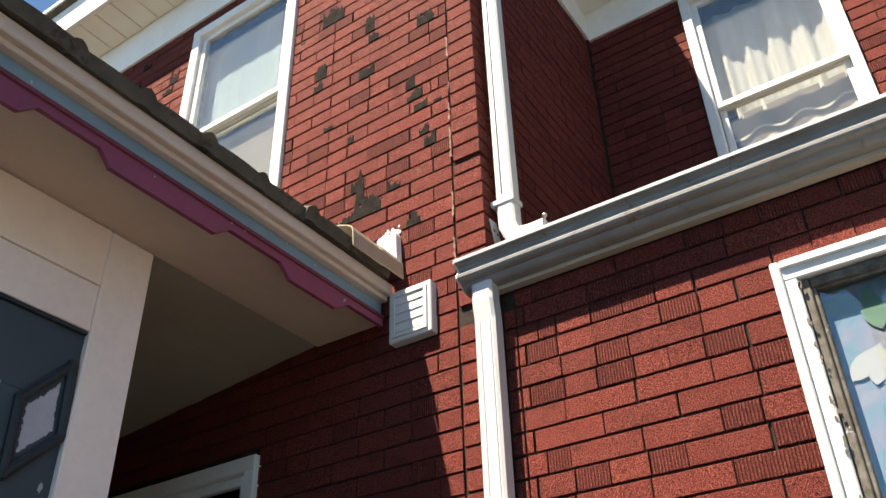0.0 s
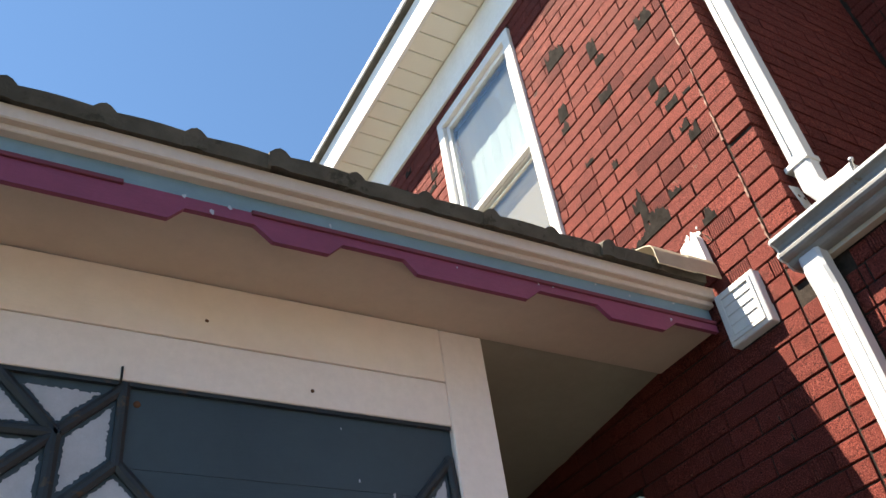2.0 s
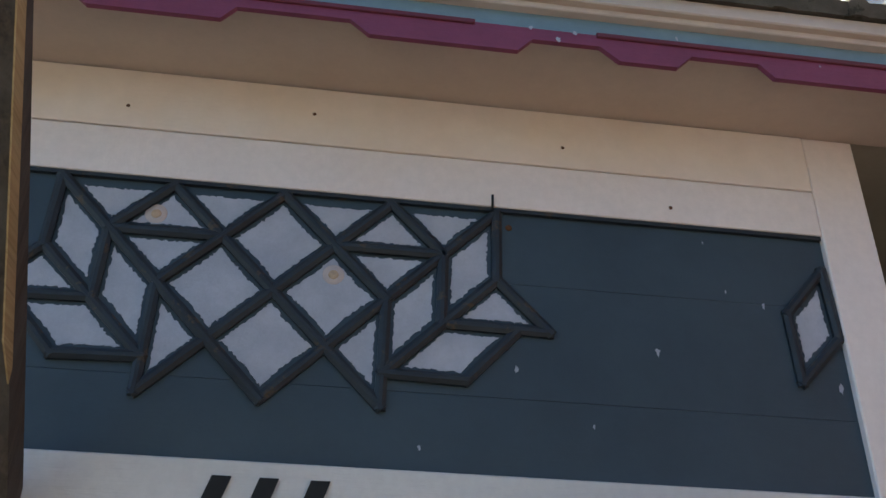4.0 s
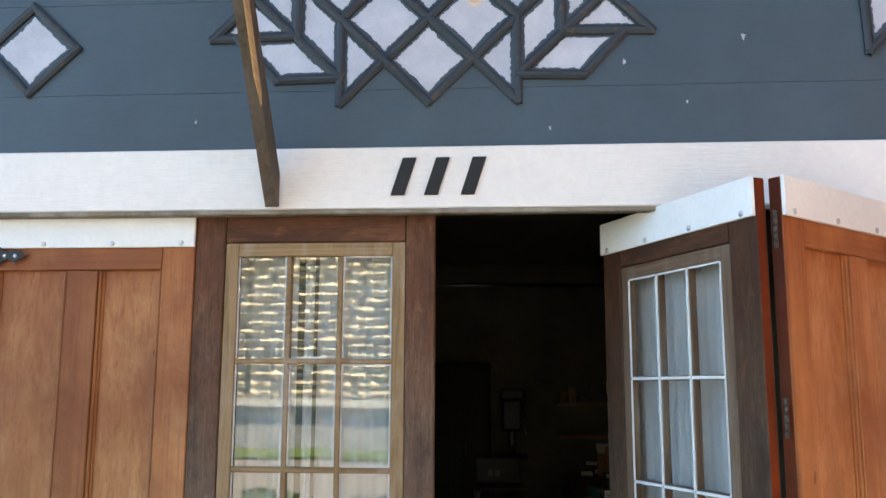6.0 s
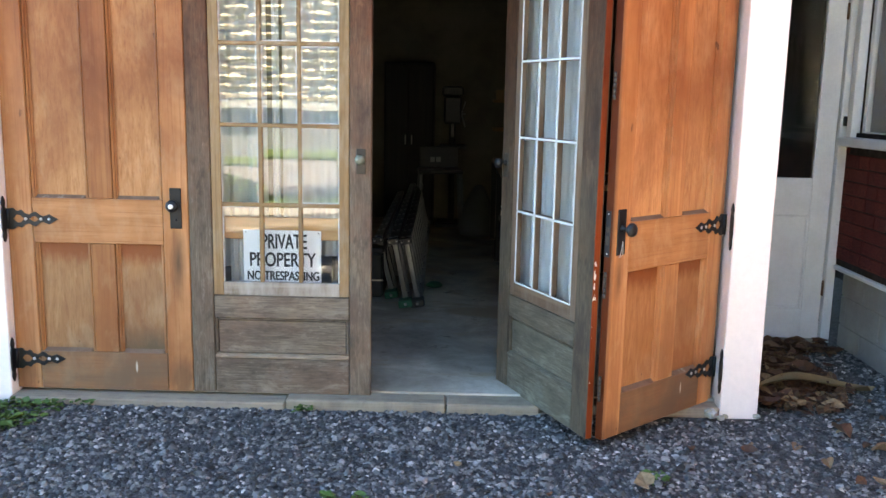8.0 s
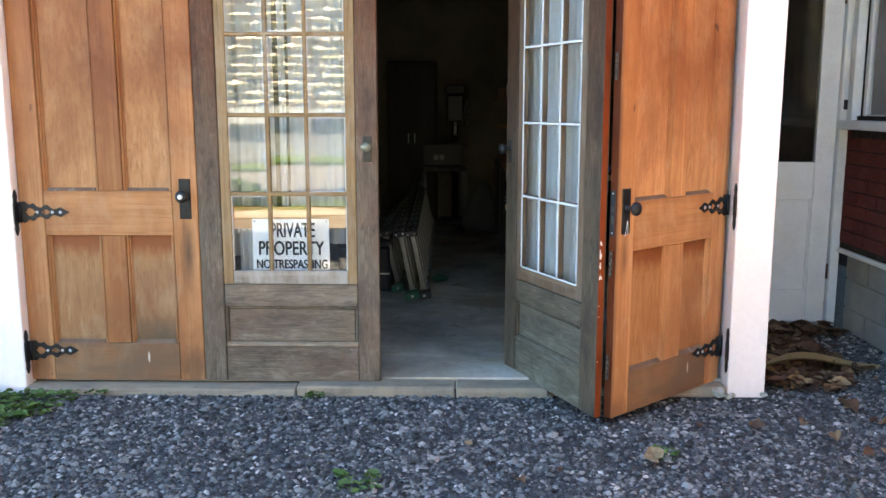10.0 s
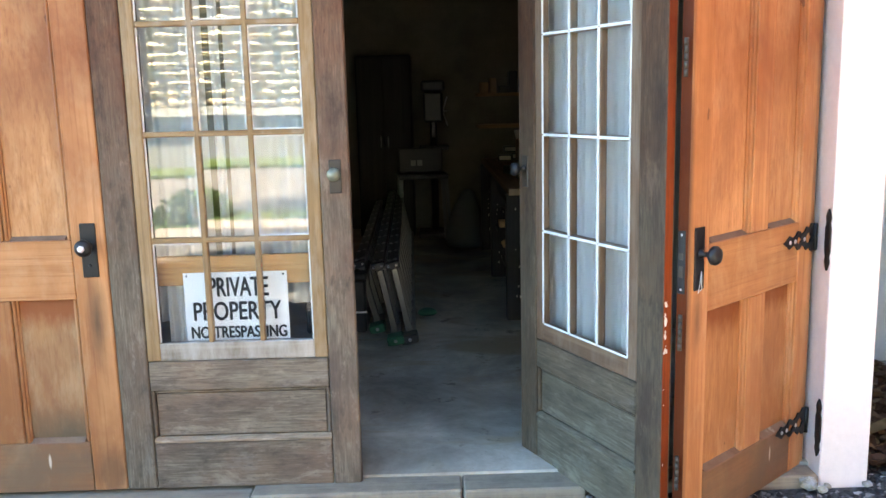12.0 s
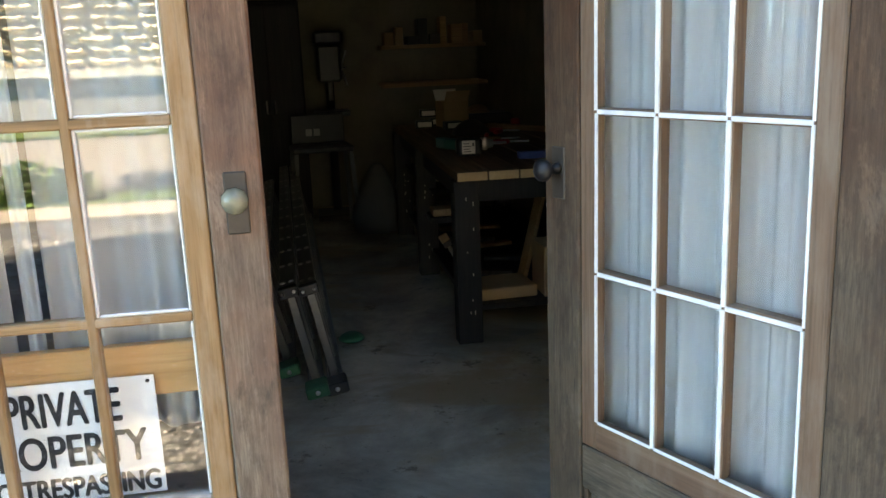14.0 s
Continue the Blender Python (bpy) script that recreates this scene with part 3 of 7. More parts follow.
solid("lintel_strip", boxed(XL, XR - 0.002, -0.007, 0.034, 2.070, 2.0865, bevel=0.003), STRIP, "bare weathered strip under the white lintel", "trim", "structure")

# eave: soffit, fascia boards, scalloped valance
# eave carried on unseen to x = -5, added to shade the yard
solid("soffit", boxed(-5.0, 3.09, -0.305, 0.012, 3.436, 3.47), SOFFIT, "tan painted boxed eave soffit", "soffit", "structure")
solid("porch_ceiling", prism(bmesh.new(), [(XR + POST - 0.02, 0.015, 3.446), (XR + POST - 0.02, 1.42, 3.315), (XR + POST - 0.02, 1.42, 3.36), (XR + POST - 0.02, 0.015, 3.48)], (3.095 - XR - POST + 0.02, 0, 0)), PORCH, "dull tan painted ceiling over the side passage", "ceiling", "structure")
fa = thing("fascia", "painted eave fascia in dusty blue and cream", "fascia", kind="structure")
part("blue_board", boxed(-5.0, 3.07, -0.322, -0.300, 3.425, 3.53), SKY_BLUE, fa, "dusty blue fascia board")
part("cream_board", boxed(-5.0, 3.075, -0.372, -0.322, 3.532, 3.583, bevel=0.004), CREAM, fa, "cream painted upper fascia board")
part("drip", boxed(-5.0, 3.075, -0.350, -0.300, 3.512, 3.533, bevel=0.003), CREAM, fa)
TABS = [(-0.87, -0.815, -0.42, -0.38), (-0.087, -0.036, 0.303, 0.34), (0.639, 0.692, 1.093, 1.134), (1.324, 1.377, 1.541, 1.585), (1.783, 1.823, 2.215, 2.27), (2.504, 2.554, 2.788, 2.855)]
pts = [(-5.0, 3.442), (-5.0, 3.402)]
for a, b2, c2, d2 in TABS:
    pts += [(a, 3.402), (b2, 3.357), (c2, 3.357), (d2, 3.402)]
pts += [(3.06, 3.402), (3.06, 3.442)]
part("valance", prism(bmesh.new(), [(x, -0.323, z) for x, z in pts], (0, -0.016, 0)), PURPLE, fa, "plum painted valance with cut-out tabs")
part("lath", boxed(-0.18, 0.975, -0.346, -0.323, 3.432, 3.448, bevel=0.002), RED_LATH, fa, "dull red lath")
part("lath", boxed(1.315, 3.06, -0.346, -0.323, 3.432, 3.448, bevel=0.002), RED_LATH, fa, "dull red lath")
part("lath", boxed(-5.0, -0.22, -0.346, -0.323, 3.432, 3.448, bevel=0.002), RED_LATH, fa, "dull red lath")

# splashes of pale paint and nail heads on the fascia
rq = random.Random(61)
for i in range(26):
    x, z, q = rq.uniform(-0.6, 2.9), rq.uniform(3.36, 3.51), rq.uniform(0.003, 0.010)
    y = -0.3235 if z > 3.45 else (-0.3395 if z > 3.405 else None)
    if y is not None:
        ring = [(x + q * rq.uniform(0.3, 1.0) * math.cos(k * 0.7), y + 0.0005, z + q * rq.uniform(0.3, 1.3) * math.sin(k * 0.7)) for k in range(9)]
        part("paint_flake", prism(bmesh.new(), ring, (0, -0.0012, 0)), PALE, fa)

# garage roof of interlocking tiles
roof = thing("garage_roof", "grey-brown mossy interlocking concrete tile roof", "roof", kind="structure")
# the deck's unseen left run is added to block the sun too
part("deck", prism(bmesh.new(), [(-5.0, -0.36, 3.608), (-5.0, 4.4, 5.3), (-5.0, 4.4, 5.2), (-5.0, -0.30, 3.56)], (8.06, 0, 0)), TILE, roof)
SL = math.atan2(1.69, 4.76)
PITCH_T = 0.2385
for k in range(30):
    x0 = 0.179 - PITCH_T * 12 + PITCH_T * k - 0.03
    if x0 > 2.95:
        break
    for row in range(3):
        bmt = bmesh.new()
        seg = []
        for u in range(17):
            f = u / 16
            lift = 0.020 * math.sin(math.pi * min(1, f / 0.25)) if f < 0.25 else 0.004 * math.sin(math.pi * (f - 0.25) / 0.75)
            seg.append((f * PITCH_T * 1.04, lift))
        lo = [Vector((x0 + dx, 0, 0.010 + dz)) for dx, dz in seg] + [Vector((x0 + dx, 0, -0.034 + dz * 0.3)) for dx, dz in reversed(seg)]
        lo = [p for p in lo if p.x <= 3.085] if x0 + PITCH_T > 3.0 else lo
        prism(bmt, lo, (0, 0.38, 0))
        bmt.transform(Matrix.Translation((0, -0.405 + row * 0.33 + random.uniform(-0.006, 0.006), 3.609 + row * 0.33 * math.tan(SL) + row * 0.01 + random.uniform(-0.003, 0.003))) @ Matrix.Rotation(SL, 4, "X"))
        part("roof_tile", bmt, TILE, roof)

# garage shell: inside walls, floor, ceiling
solid("floor", boxed(-1.6, 2.2, 0.09, 6.2, -0.05, 0.045), CONCRETE, "worn grey concrete garage floor with dusty stains", "floor", "structure")
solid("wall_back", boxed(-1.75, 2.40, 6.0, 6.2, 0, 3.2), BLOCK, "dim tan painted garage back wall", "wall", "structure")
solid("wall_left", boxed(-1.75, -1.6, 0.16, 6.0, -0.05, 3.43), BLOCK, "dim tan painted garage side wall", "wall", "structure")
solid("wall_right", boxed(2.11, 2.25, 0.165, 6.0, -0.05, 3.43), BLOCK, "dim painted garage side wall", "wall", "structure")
# unseen wall added below the eave's left run
solid("wall_front", boxed(-5.0, -1.268, 0.03, 0.16, -0.05, 3.43), PINK_WHITE, "pinkish white painted garage front wall, added out of view", "wall", "structure")
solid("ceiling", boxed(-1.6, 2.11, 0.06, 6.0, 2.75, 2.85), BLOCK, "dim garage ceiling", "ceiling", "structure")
SILL = wood("sill_plank", (0.15, 0.12, 0.09), (0.25, 0.205, 0.16), (0.36, 0.31, 0.245), "x", 0.8, (0.32, 0.265, 0.19), 0.5, 1.0, 0.5)
si = thing("door_sill", "weathered grey timber sill under the doors", "sill", kind="structure")
for x0, x1, y0 in ((XL, 0.14, -0.035), (0.146, 0.86, -0.03), (0.866, 1.28, -0.036), (1.285, XR, 0.0)):
    part("plank", boxed(x0, x1, y0, 0.125, -0.03, 0.035 if x1 > 0.5 else 0.02, bevel=0.006), SILL, si)

# ---- doors ----
DW, DH, DT = 0.806, 2.045, 0.036
ZD = 0.035


def escutcheon(door, x, z, flip, crystal=False):
    pl = part("lock_plate", boxed(x - 0.026, x + 0.026, -0.005, 0.001, z - 0.085, z + 0.095, bevel=0.002), IRON, door, "black iron lock plate")
    part("keyhole", turned(bmesh.new(), (x, -0.0065, z - 0.045), (0, 1, 0), [(0, 0.006), (0.002, 0.006)], 10), IRON, pl)
    kb = turned(bmesh.new(), (x, -0.004, z + 0.02), (0, -1, 0), [(0, 0.014), (0.006, 0.014), (0.01, 0.008), (0.028, 0.008), (0.034, 0.02), (0.042, 0.0275), (0.052, 0.0275), (0.06, 0.021), (0.064, 0.008)], 20)
    knob = part("knob", kb, IRON, door, "black iron door knob")
    if flip:
        part("key_cord", pipe(bmesh.new(), [(x + 0.004, -0.008, z - 0.030), (x - 0.002, -0.008, z - 0.065), (x - 0.012, -0.008, z - 0.092), (x + 0.008, -0.008, z - 0.082), (x + 0.005, -0.008, z - 0.032)], 0.0018, 0.0018, (0, 1, 0)), PUTTY, pl, "loop of white cord")
    if crystal:
        part("crystal", turned(bmesh.new(), (x, -0.067, z + 0.02), (0, -1, 0), [(0, 0.012), (0.004, 0.012), (0.009, 0.006), (0.010, 0.001)], 6), SIGN_WHITE, knob, "bright cut crystal face")


def small_knob(door, x, z, dark=False):
    part("knob_plate", boxed(x - 0.02, x + 0.02, -0.004, 0.001, z - 0.065, z + 0.045, bevel=0.003), BRASS, door, "tarnished brass knob plate")
    kb = turned(bmesh.new(), (x, -0.003, z), (0, -1, 0), [(0, 0.013), (0.008, 0.012), (0.012, 0.008), (0.024, 0.008), (0.030, 0.019), (0.040, 0.0245), (0.050, 0.022), (0.056, 0.012), (0.058, 0.004)], 10)
    part("knob", kb, IRON if dark else VERDIGRIS, door, "dark iron knob" if dark else "pale green glass knob")


SIGN_WHITE = plain("cut_crystal", (0.85, 0.86, 0.86), 0.08, 0.0, 0.3, 120, 0.3, 0.8)
BRASS = plain("old_brass", (0.05, 0.042, 0.034), 0.55, 0.3, 0.3, 40, 0.2)
VERDIGRIS = plain("verdigris_brass", (0.15, 0.155, 0.115), 0.25, 0.2, 0.3, 60, 0.2)


def band(door, width=DW, side_bolts=4):
    b = part("top_band", boxed(0.0, width, -0.012, 0.0, DH - 0.108, DH + 0.003, bevel=0.002), BAND_WHITE, door, "white painted metal strip")
    for k in range(side_bolts):
        x = 0.045 + k * (width - 0.09) / (side_bolts - 1)
        part("bolt", turned(bmesh.new(), (x, -0.011, DH - 0.095), (0, -1, 0), [(0, 0.009), (0.004, 0.0085), (0.006, 0.005)], 10), STEEL, b)


def panel_door(m, knob_left, label):
    d = thing("panel_door", label, "door", m, "folding garage doors")
    S = 0.112
    C0, C1 = 0.366, 0.473
    # the open leaf takes the copies with its light in the colour
    UP, LOW, MID, ACROSS, HIGH = (LIT_V, LIT_Q, LIT_M, LIT_A, LIT_P) if knob_left else (ORANGE_V, ORANGE_Q, ORANGE_M, ORANGE_H, ORANGE_P)
    g = 0.0012
    part("stile", boxed(0, S, 0, DT, 0, DH, bevel=0.004), UP, d)
    part("stile", boxed(DW - S, DW, 0, DT, 0, DH, bevel=0.004), UP, d)
    part("rail", boxed(S + g, DW - S - g, 0.001, DT - 0.001, 1.862, DH, bevel=0.003), ACROSS, d)
    part("rail", boxed(S + g, DW - S - g, 0.001, DT - 0.001, 0.675, 0.875, bevel=0.003), ACROSS, d)
    part("rail", boxed(S + g, DW - S - g, 0.001, DT - 0.001, 0, 0.175, bevel=0.003), ORANGE_B, d, "grime-darkened bottom rail")
    for z0, z1 in ((0.175, 0.675), (0.875, 1.862)):
        part("mullion", boxed(C0, C1, 0.0015, DT - 0.0015, z0 + g, z1 - g, bevel=0.003), MID, d, "darker fir middle stile")
        for x0, x1 in ((S, C0), (C1, DW - S)):
            pan = part("panel", boxed(x0 - 0.004, x1 + 0.004, 0.023, 0.035, z0 - 0.004, z1 + 0.004), LOW if z0 < 0.5 else HIGH, d, "paler water-stained flat inset panel" if z0 < 0.5 else "paler flat inset panel")
            for xa, xb in ((x0, x0 + 0.019), (x1, x1 - 0.019)):
                s_ = 1 if xb > xa else -1
                prof = [(xa + s_ * 0.0025, 0.0235), (xa + s_ * 0.0025, 0.008), (xa + s_ * 0.007, 0.005), (xa + s_ * 0.012, 0.009), (xa + s_ * 0.0135, 0.016), (xb, 0.018), (xb, 0.0235)]
                part("moulding", prism(bmesh.new(), [(x, y, z0 + 0.001) for x, y in prof], (0, 0, z1 - z0 - 0.002)), UP, pan)
            part("ledge", prism(bmesh.new(), [(x0 + 0.02, 0.0235, z0 + 0.014), (x0 + 0.02, 0.003, z0 + 0.001), (x0 + 0.02, 0.0235, z0 + 0.001)], (x1 - x0 - 0.04, 0, 0)), DUSTY, pan, "dusty sloping panel ledge")
    band(d)
    escutcheon(d, 0.054 if knob_left else DW - 0.054, 0.835, knob_left, not knob_left)
    if knob_left:
        part("edge", boxed(-0.0015, 0.0005, 0.002, DT - 0.002, 0.002, DH - 0.002), DARK_EDGE, d, "dark stained red-brown door edge")
    return d


def glazed_door(m, knob_left, label, with_band, S0=0.100, S1=0.710, G0=0.146, G1=0.664, timber=None, Z1=1.905, width=DW):
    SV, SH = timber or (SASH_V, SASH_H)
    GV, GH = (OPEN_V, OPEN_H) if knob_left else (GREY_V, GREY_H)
    d = thing("glazed_door", label, "door", m, "folding garage doors")
    part("stile", boxed(0, S0, 0, DT, 0, DH, bevel=0.004), GV, d)
    part("stile", boxed(S1, width, 0, DT, 0, DH, bevel=0.004), GV, d)
    g = 0.0028
    part("rail", boxed(S0 + g, S1 - g, 0.001, DT - 0.001, Z1 + 0.047, DH, bevel=0.003), GH, d)
    part("rail", boxed(S0 + g, S1 - g, 0.001, DT - 0.001, 0.350, 0.452, bevel=0.004), GH, d)
    LOWP, LEDGE = (OPEN_L, OPEN_L) if knob_left else (GREY_H, GREY_LIT_L)
    pan = part("panel", boxed(S0 + 0.018, S1 - 0.018, 0.014, 0.028, 0.186, 0.3365, bevel=0.002), LOWP, d)
    part("backing", boxed(S0 + 0.001, S1 - 0.001, 0.0285, 0.034, 0.163, 0.3485), SASH_DV, pan)
    for x in (S0 + 0.0015, S1 - 0.0145):
        part("moulding", boxed(x, x + 0.013, 0.006, 0.028, 0.184, 0.3485, bevel=0.004), GV, pan)
    part("moulding", boxed(S0 + 0.0155, S1 - 0.0155, 0.009, 0.028, 0.3395, 0.3485, bevel=0.003), GH, pan)
    # on the closed door the ledge's highlight is in its colour
    part("ledge", prism(bmesh.new(), [(S0 + 0.003, 0.0275, 0.183), (S0 + 0.003, 0.014, 0.1825), (S0 + 0.003, -0.001, 0.172), (S0 + 0.003, -0.001, 0.165), (S0 + 0.003, 0.0275, 0.163)], (S1 - S0 - 0.006, 0, 0)), LEDGE, pan, "sloping ledge below the inset panel")
    part("rail", boxed(S0 + g, S1 - g, 0.002, DT - 0.001, 0, 0.1615, bevel=0.003), LOWP, d)
    if knob_left:
        ed = part("edge", boxed(width - 0.0005, width + 0.0015, 0.003, DT - 0.008, 0.002, DH - 0.002), RAW_EDGE, d, "raw orange-red door edge")
        re_ = random.Random(15)
        for k in range(15):
            z = re_.choice((re_.gauss(0.66, 0.05), re_.gauss(0.60, 0.03), re_.gauss(0.35, 0.2)))
            y, q = 0.005 + abs(re_.gauss(0, 0.006)), abs(re_.gauss(0, 0.0035)) + 0.0012
            ring = [(width + 0.0012, y + q * re_.uniform(0.3, 1.0) * math.cos(i * 0.9), z + 2.2 * q * re_.uniform(0.3, 1.0) * math.sin(i * 0.9)) for i in range(7)]
            part("paint_flake", prism(bmesh.new(), ring, (0.0012, 0, 0)), PALE_FLAKE, ed)
    # sash with twelve panes
    Z0 = 0.515
    HB = 0.0075 if knob_left else 0.009
    sash = part("sash", boxed(S0 + 0.002, G0, 0.003, DT - 0.003, 0.454, Z1 + 0.045, bevel=0.003), SV, d, "oak brown glazed sash")
    part("sash_stile", boxed(G1, S1 - 0.002, 0.003, DT - 0.003, 0.454, Z1 + 0.045, bevel=0.003), SV, sash)
    part("sash_rail", boxed(G0, G1, 0.003, DT - 0.003, Z1, Z1 + 0.045, bevel=0.003), SH, sash)
    part("sash_rail", boxed(G0, G1, 0.003, DT - 0.003, 0.454, Z0, bevel=0.003), SASH_LOW if not knob_left else SH, sash)
    cx = [G0 + (G1 - G0) * k / 3 for k in range(4)]
    cz = [Z0 + (Z1 - Z0) * k / 4 for k in range(5)]
    for x in cx[1:3]:
        part("glazing_bar", boxed(x - HB, x + HB, 0.006, 0.034, Z0, Z1, bevel=0.003), SV, sash)
    for z in cz[1:4]:
        part("glazing_bar", boxed(G0, G1, 0.0065, 0.034, z - HB, z + HB, bevel=0.003), SH, sash)
    rnd = random.Random(7 if knob_left else 3)
    for i in range(3):
        for j in range(4):
            x0, x1 = cx[i] + (HB if i else 0), cx[i + 1] - (HB if i < 2 else 0)
            z0, z1 = cz[j] + (HB if j else 0), cz[j + 1] - (HB if j < 3 else 0)
            deep_ = 0.008 if knob_left else 0.0
            bmp = bmesh.new()
            box(bmp, x0, x1, 0.0195 + deep_, 0.0225 + deep_, z0, z1)
            mid = Vector(((x0 + x1) / 2, 0.021 + deep_, (z0 + z1) / 2))
            bmp.transform(Matrix.Translation(mid) @ Euler((rnd.uniform(-.004, .004), 0, rnd.uniform(-.006, .006))).to_matrix().to_4x4() @ Matrix.Translation(-mid))
            pane = part("pane", bmp, GLASS, sash)
            pane.visible_shadow = False
            w = 0.0052
            for n, (a, b3, c3, e3) in enumerate(((x0, x0 + w, z0, z1), (x1 - w, x1, z0, z1), (x0 + w, x1 - w, z0, z0 + w), (x0 + w, x1 - w, z1 - w, z1))):
                if not knob_left and (rnd.random() < (0.3 if n < 2 else 0.4) or (i == 2 and (n == 1 or j in (1, 2))) or (i == 0 and n == 0)):
                    bmq = bmesh.new()
                    box(bmq, a, b3, 0.009, 0.0185, c3, e3, bevel=0.003)
                    part("putty", bmq, PUTTY, pane)
    if knob_left:
        for x, hw in ((G0 + 0.002, 0.0032), (cx[1], 0.0046), (cx[2], 0.0046), (G1 - 0.002, 0.0028)):
            for z0, z1 in zip(cz, cz[1:]):
                j0, j1 = rnd.uniform(-0.0012, 0.0012), rnd.uniform(-0.0012, 0.0012)
                part("white_bead", prism(bmesh.new(), [(x - hw + j0, 0.0062, z0 + 0.003), (x + hw + j0, 0.0062, z0 + 0.003), (x + hw + j1, 0.0062, z1 - 0.003), (x - hw + j1, 0.0062, z1 - 0.003)], (0, -0.0035, 0)), PUTTY, sash, "white painted bead")
        for z, hw in ((Z0 + 0.002, 0.0034), (cz[1], 0.0045), (cz[2], 0.0045), (cz[3], 0.0045), (Z1 - 0.002, 0.003)):
            for x0, x1 in zip(cx, cx[1:]):
                part("white_bead", boxed(x0 + 0.004, x1 - 0.004, 0.0035, 0.0068, z - hw, z + hw, bevel=0.001), PUTTY, sash, "white painted bead")
    if with_band:
        band(d, width)
    small_knob(d, 0.046 if knob_left else DW - 0.046, 1.055 if knob_left else 1.072, knob_left)
    return d


YD = 0.05
panel_door(pose(XL + 0.003, YD, ZD), False, "closed orange fir panel door with black iron strap hinges")
glazed_door(pose(-0.288, YD, ZD), False, "closed weathered brown door with twelve curtained panes", False)
GM = pose(1.097, 0.311, ZD, 0, 0, -65.3)
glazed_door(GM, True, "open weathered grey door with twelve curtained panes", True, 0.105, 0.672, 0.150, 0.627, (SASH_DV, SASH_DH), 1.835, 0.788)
RD = pose(1.493, -0.413, 0, 0, 0, 41.8) @ Matrix.Diagonal((0.965, 1, 1, 1))
panel_door(RD @ pose(0, 0, ZD), True, "open orange fir panel door folded out from its post")

# ---- the house ----
HX = 3.10


def tone_random(t):
    """A random value for each brick, whether it is an object of its own or an island of a joined mesh."""
    g = t.nodes.new("ShaderNodeNewGeometry")
    o = t.nodes.new("ShaderNodeObjectInfo")
    a = t.nodes.new("ShaderNodeMath")
    a.operation = "ADD"
    t.links.new(g.outputs["Random Per Island"], a.inputs[0])
    t.links.new(o.outputs["Random"], a.inputs[1])
    f = t.nodes.new("ShaderNodeMath")
    f.operation = "FRACT"
    t.links.new(a.outputs[0], f.inputs[0])
    return f.outputs[0]


def siding(name, ribbed, peel):
    m, t, b = nodes(name)
    w = coords(t, world=True)
    speck = noise_of(t, w, 240.0, 3, 1.0)
    c = ramp(t, speck, [(0.36, (0.012, 0.004, 0.004)), (0.45, (0.085, 0.015, 0.012)), (0.55, (0.165, 0.032, 0.025)), (0.64, (0.34, 0.105, 0.082))])
    wear = noise_of(t, w, 9.0, 7, 0.7)
    c = mix(t, ramp(t, wear, [(0.30, grey(0.5)), (0.46, grey(0))]), c, (0.055, 0.014, 0.011))
    tone = ramp(t, tone_random(t), [(0.0, (0.84, 0.83, 0.83)), (0.5, (0.96, 0.96, 0.96)), (1.0, (1.08, 1.05, 1.02))])
    c = mix(t, 1.0, c, tone, "MULTIPLY")
    pits = ramp(t, noise_of(t, w, 120.0, 2, 0.8), [(0.33, grey(0.85)), (0.40, grey(0))])
    c = mix(t, pits, c, (0.014, 0.006, 0.005))
    pale = ramp(t, noise_of(t, w, 24.0, 6, 0.75), [(0.67, grey(0)), (0.74, grey(0.75))])
    c = mix(t, pale, c, (0.46, 0.29, 0.23))
    h = speck
    if ribbed:
        wv = node(t, "TexWave", Scale=32.0, Distortion=1.4, Detail=2.0)
        wv.bands_direction = "Y"
        wv.inputs["Detail Scale"].default_value = 3.0
        t.links.new(w, wv.inputs["Vector"])
        groove = ramp(t, wv.outputs["Fac"], [(0.15, grey(0.5)), (0.45, grey(0))])
        c = mix(t, groove, c, (0.045, 0.013, 0.012))
        h = wv.outputs["Fac"]
    if peel:
        spots = noise_of(t, coords(t, (1, 1, 0.9), world=True), 6.4, 7, 0.62, 0.9)
        mask = ramp(t, spots, [(0.69, grey(0)), (0.696, grey(1))])
        rim = ramp(t, spots, [(0.675, grey(0)), (0.69, grey(0.5))])
        c = mix(t, rim, c, (0.30, 0.16, 0.12))
        c = mix(t, mask, c, ramp(t, noise_of(t, w, 30.0, 4), [(0.3, (0.010, 0.009, 0.008)), (0.7, (0.026, 0.022, 0.019))]))
        inv = t.nodes.new("ShaderNodeMath")
        inv.operation, inv.inputs[1].default_value = "MULTIPLY_ADD", -1.6
        t.links.new(mask, inv.inputs[0])
        t.links.new(h, inv.inputs[2])
        h = inv.outputs[0]
    t.links.new(c, b.inputs["Base Color"])
    b.inputs["Roughness"].default_value = 0.85
    b.inputs["Specular IOR Level"].default_value = 0.15
    bump(t, b, h, 0.8, 0.006)
    return m


SIDE = {(r, p): siding("brick_siding_%s%s" % ("ribbed" if r else "plain", "_peeling" if p else ""), r, p) for r in (0, 1) for p in (0, 1)}
COURSE, ZC = 0.0757, 2.852

house = thing("house", "two-storey house clad in red brick-pattern siding", "house")
W1 = (0.315, 1.185, 4.30, 5.985)        # upper window, outer trim: y0, y1, z0, z1
W2 = (-2.21, -1.40, 4.15, 5.975)        # window in the set-back wall
W3 = (-2.75, -1.75, 1.25, 3.135)        # lower window
W4 = (0.28, 1.24, 1.20, 3.045)          # passage window
wall_main = part("wall", boxed(HX, HX + 0.22, -0.78, 5.0, 0.47, 6.44), MORTAR, house)
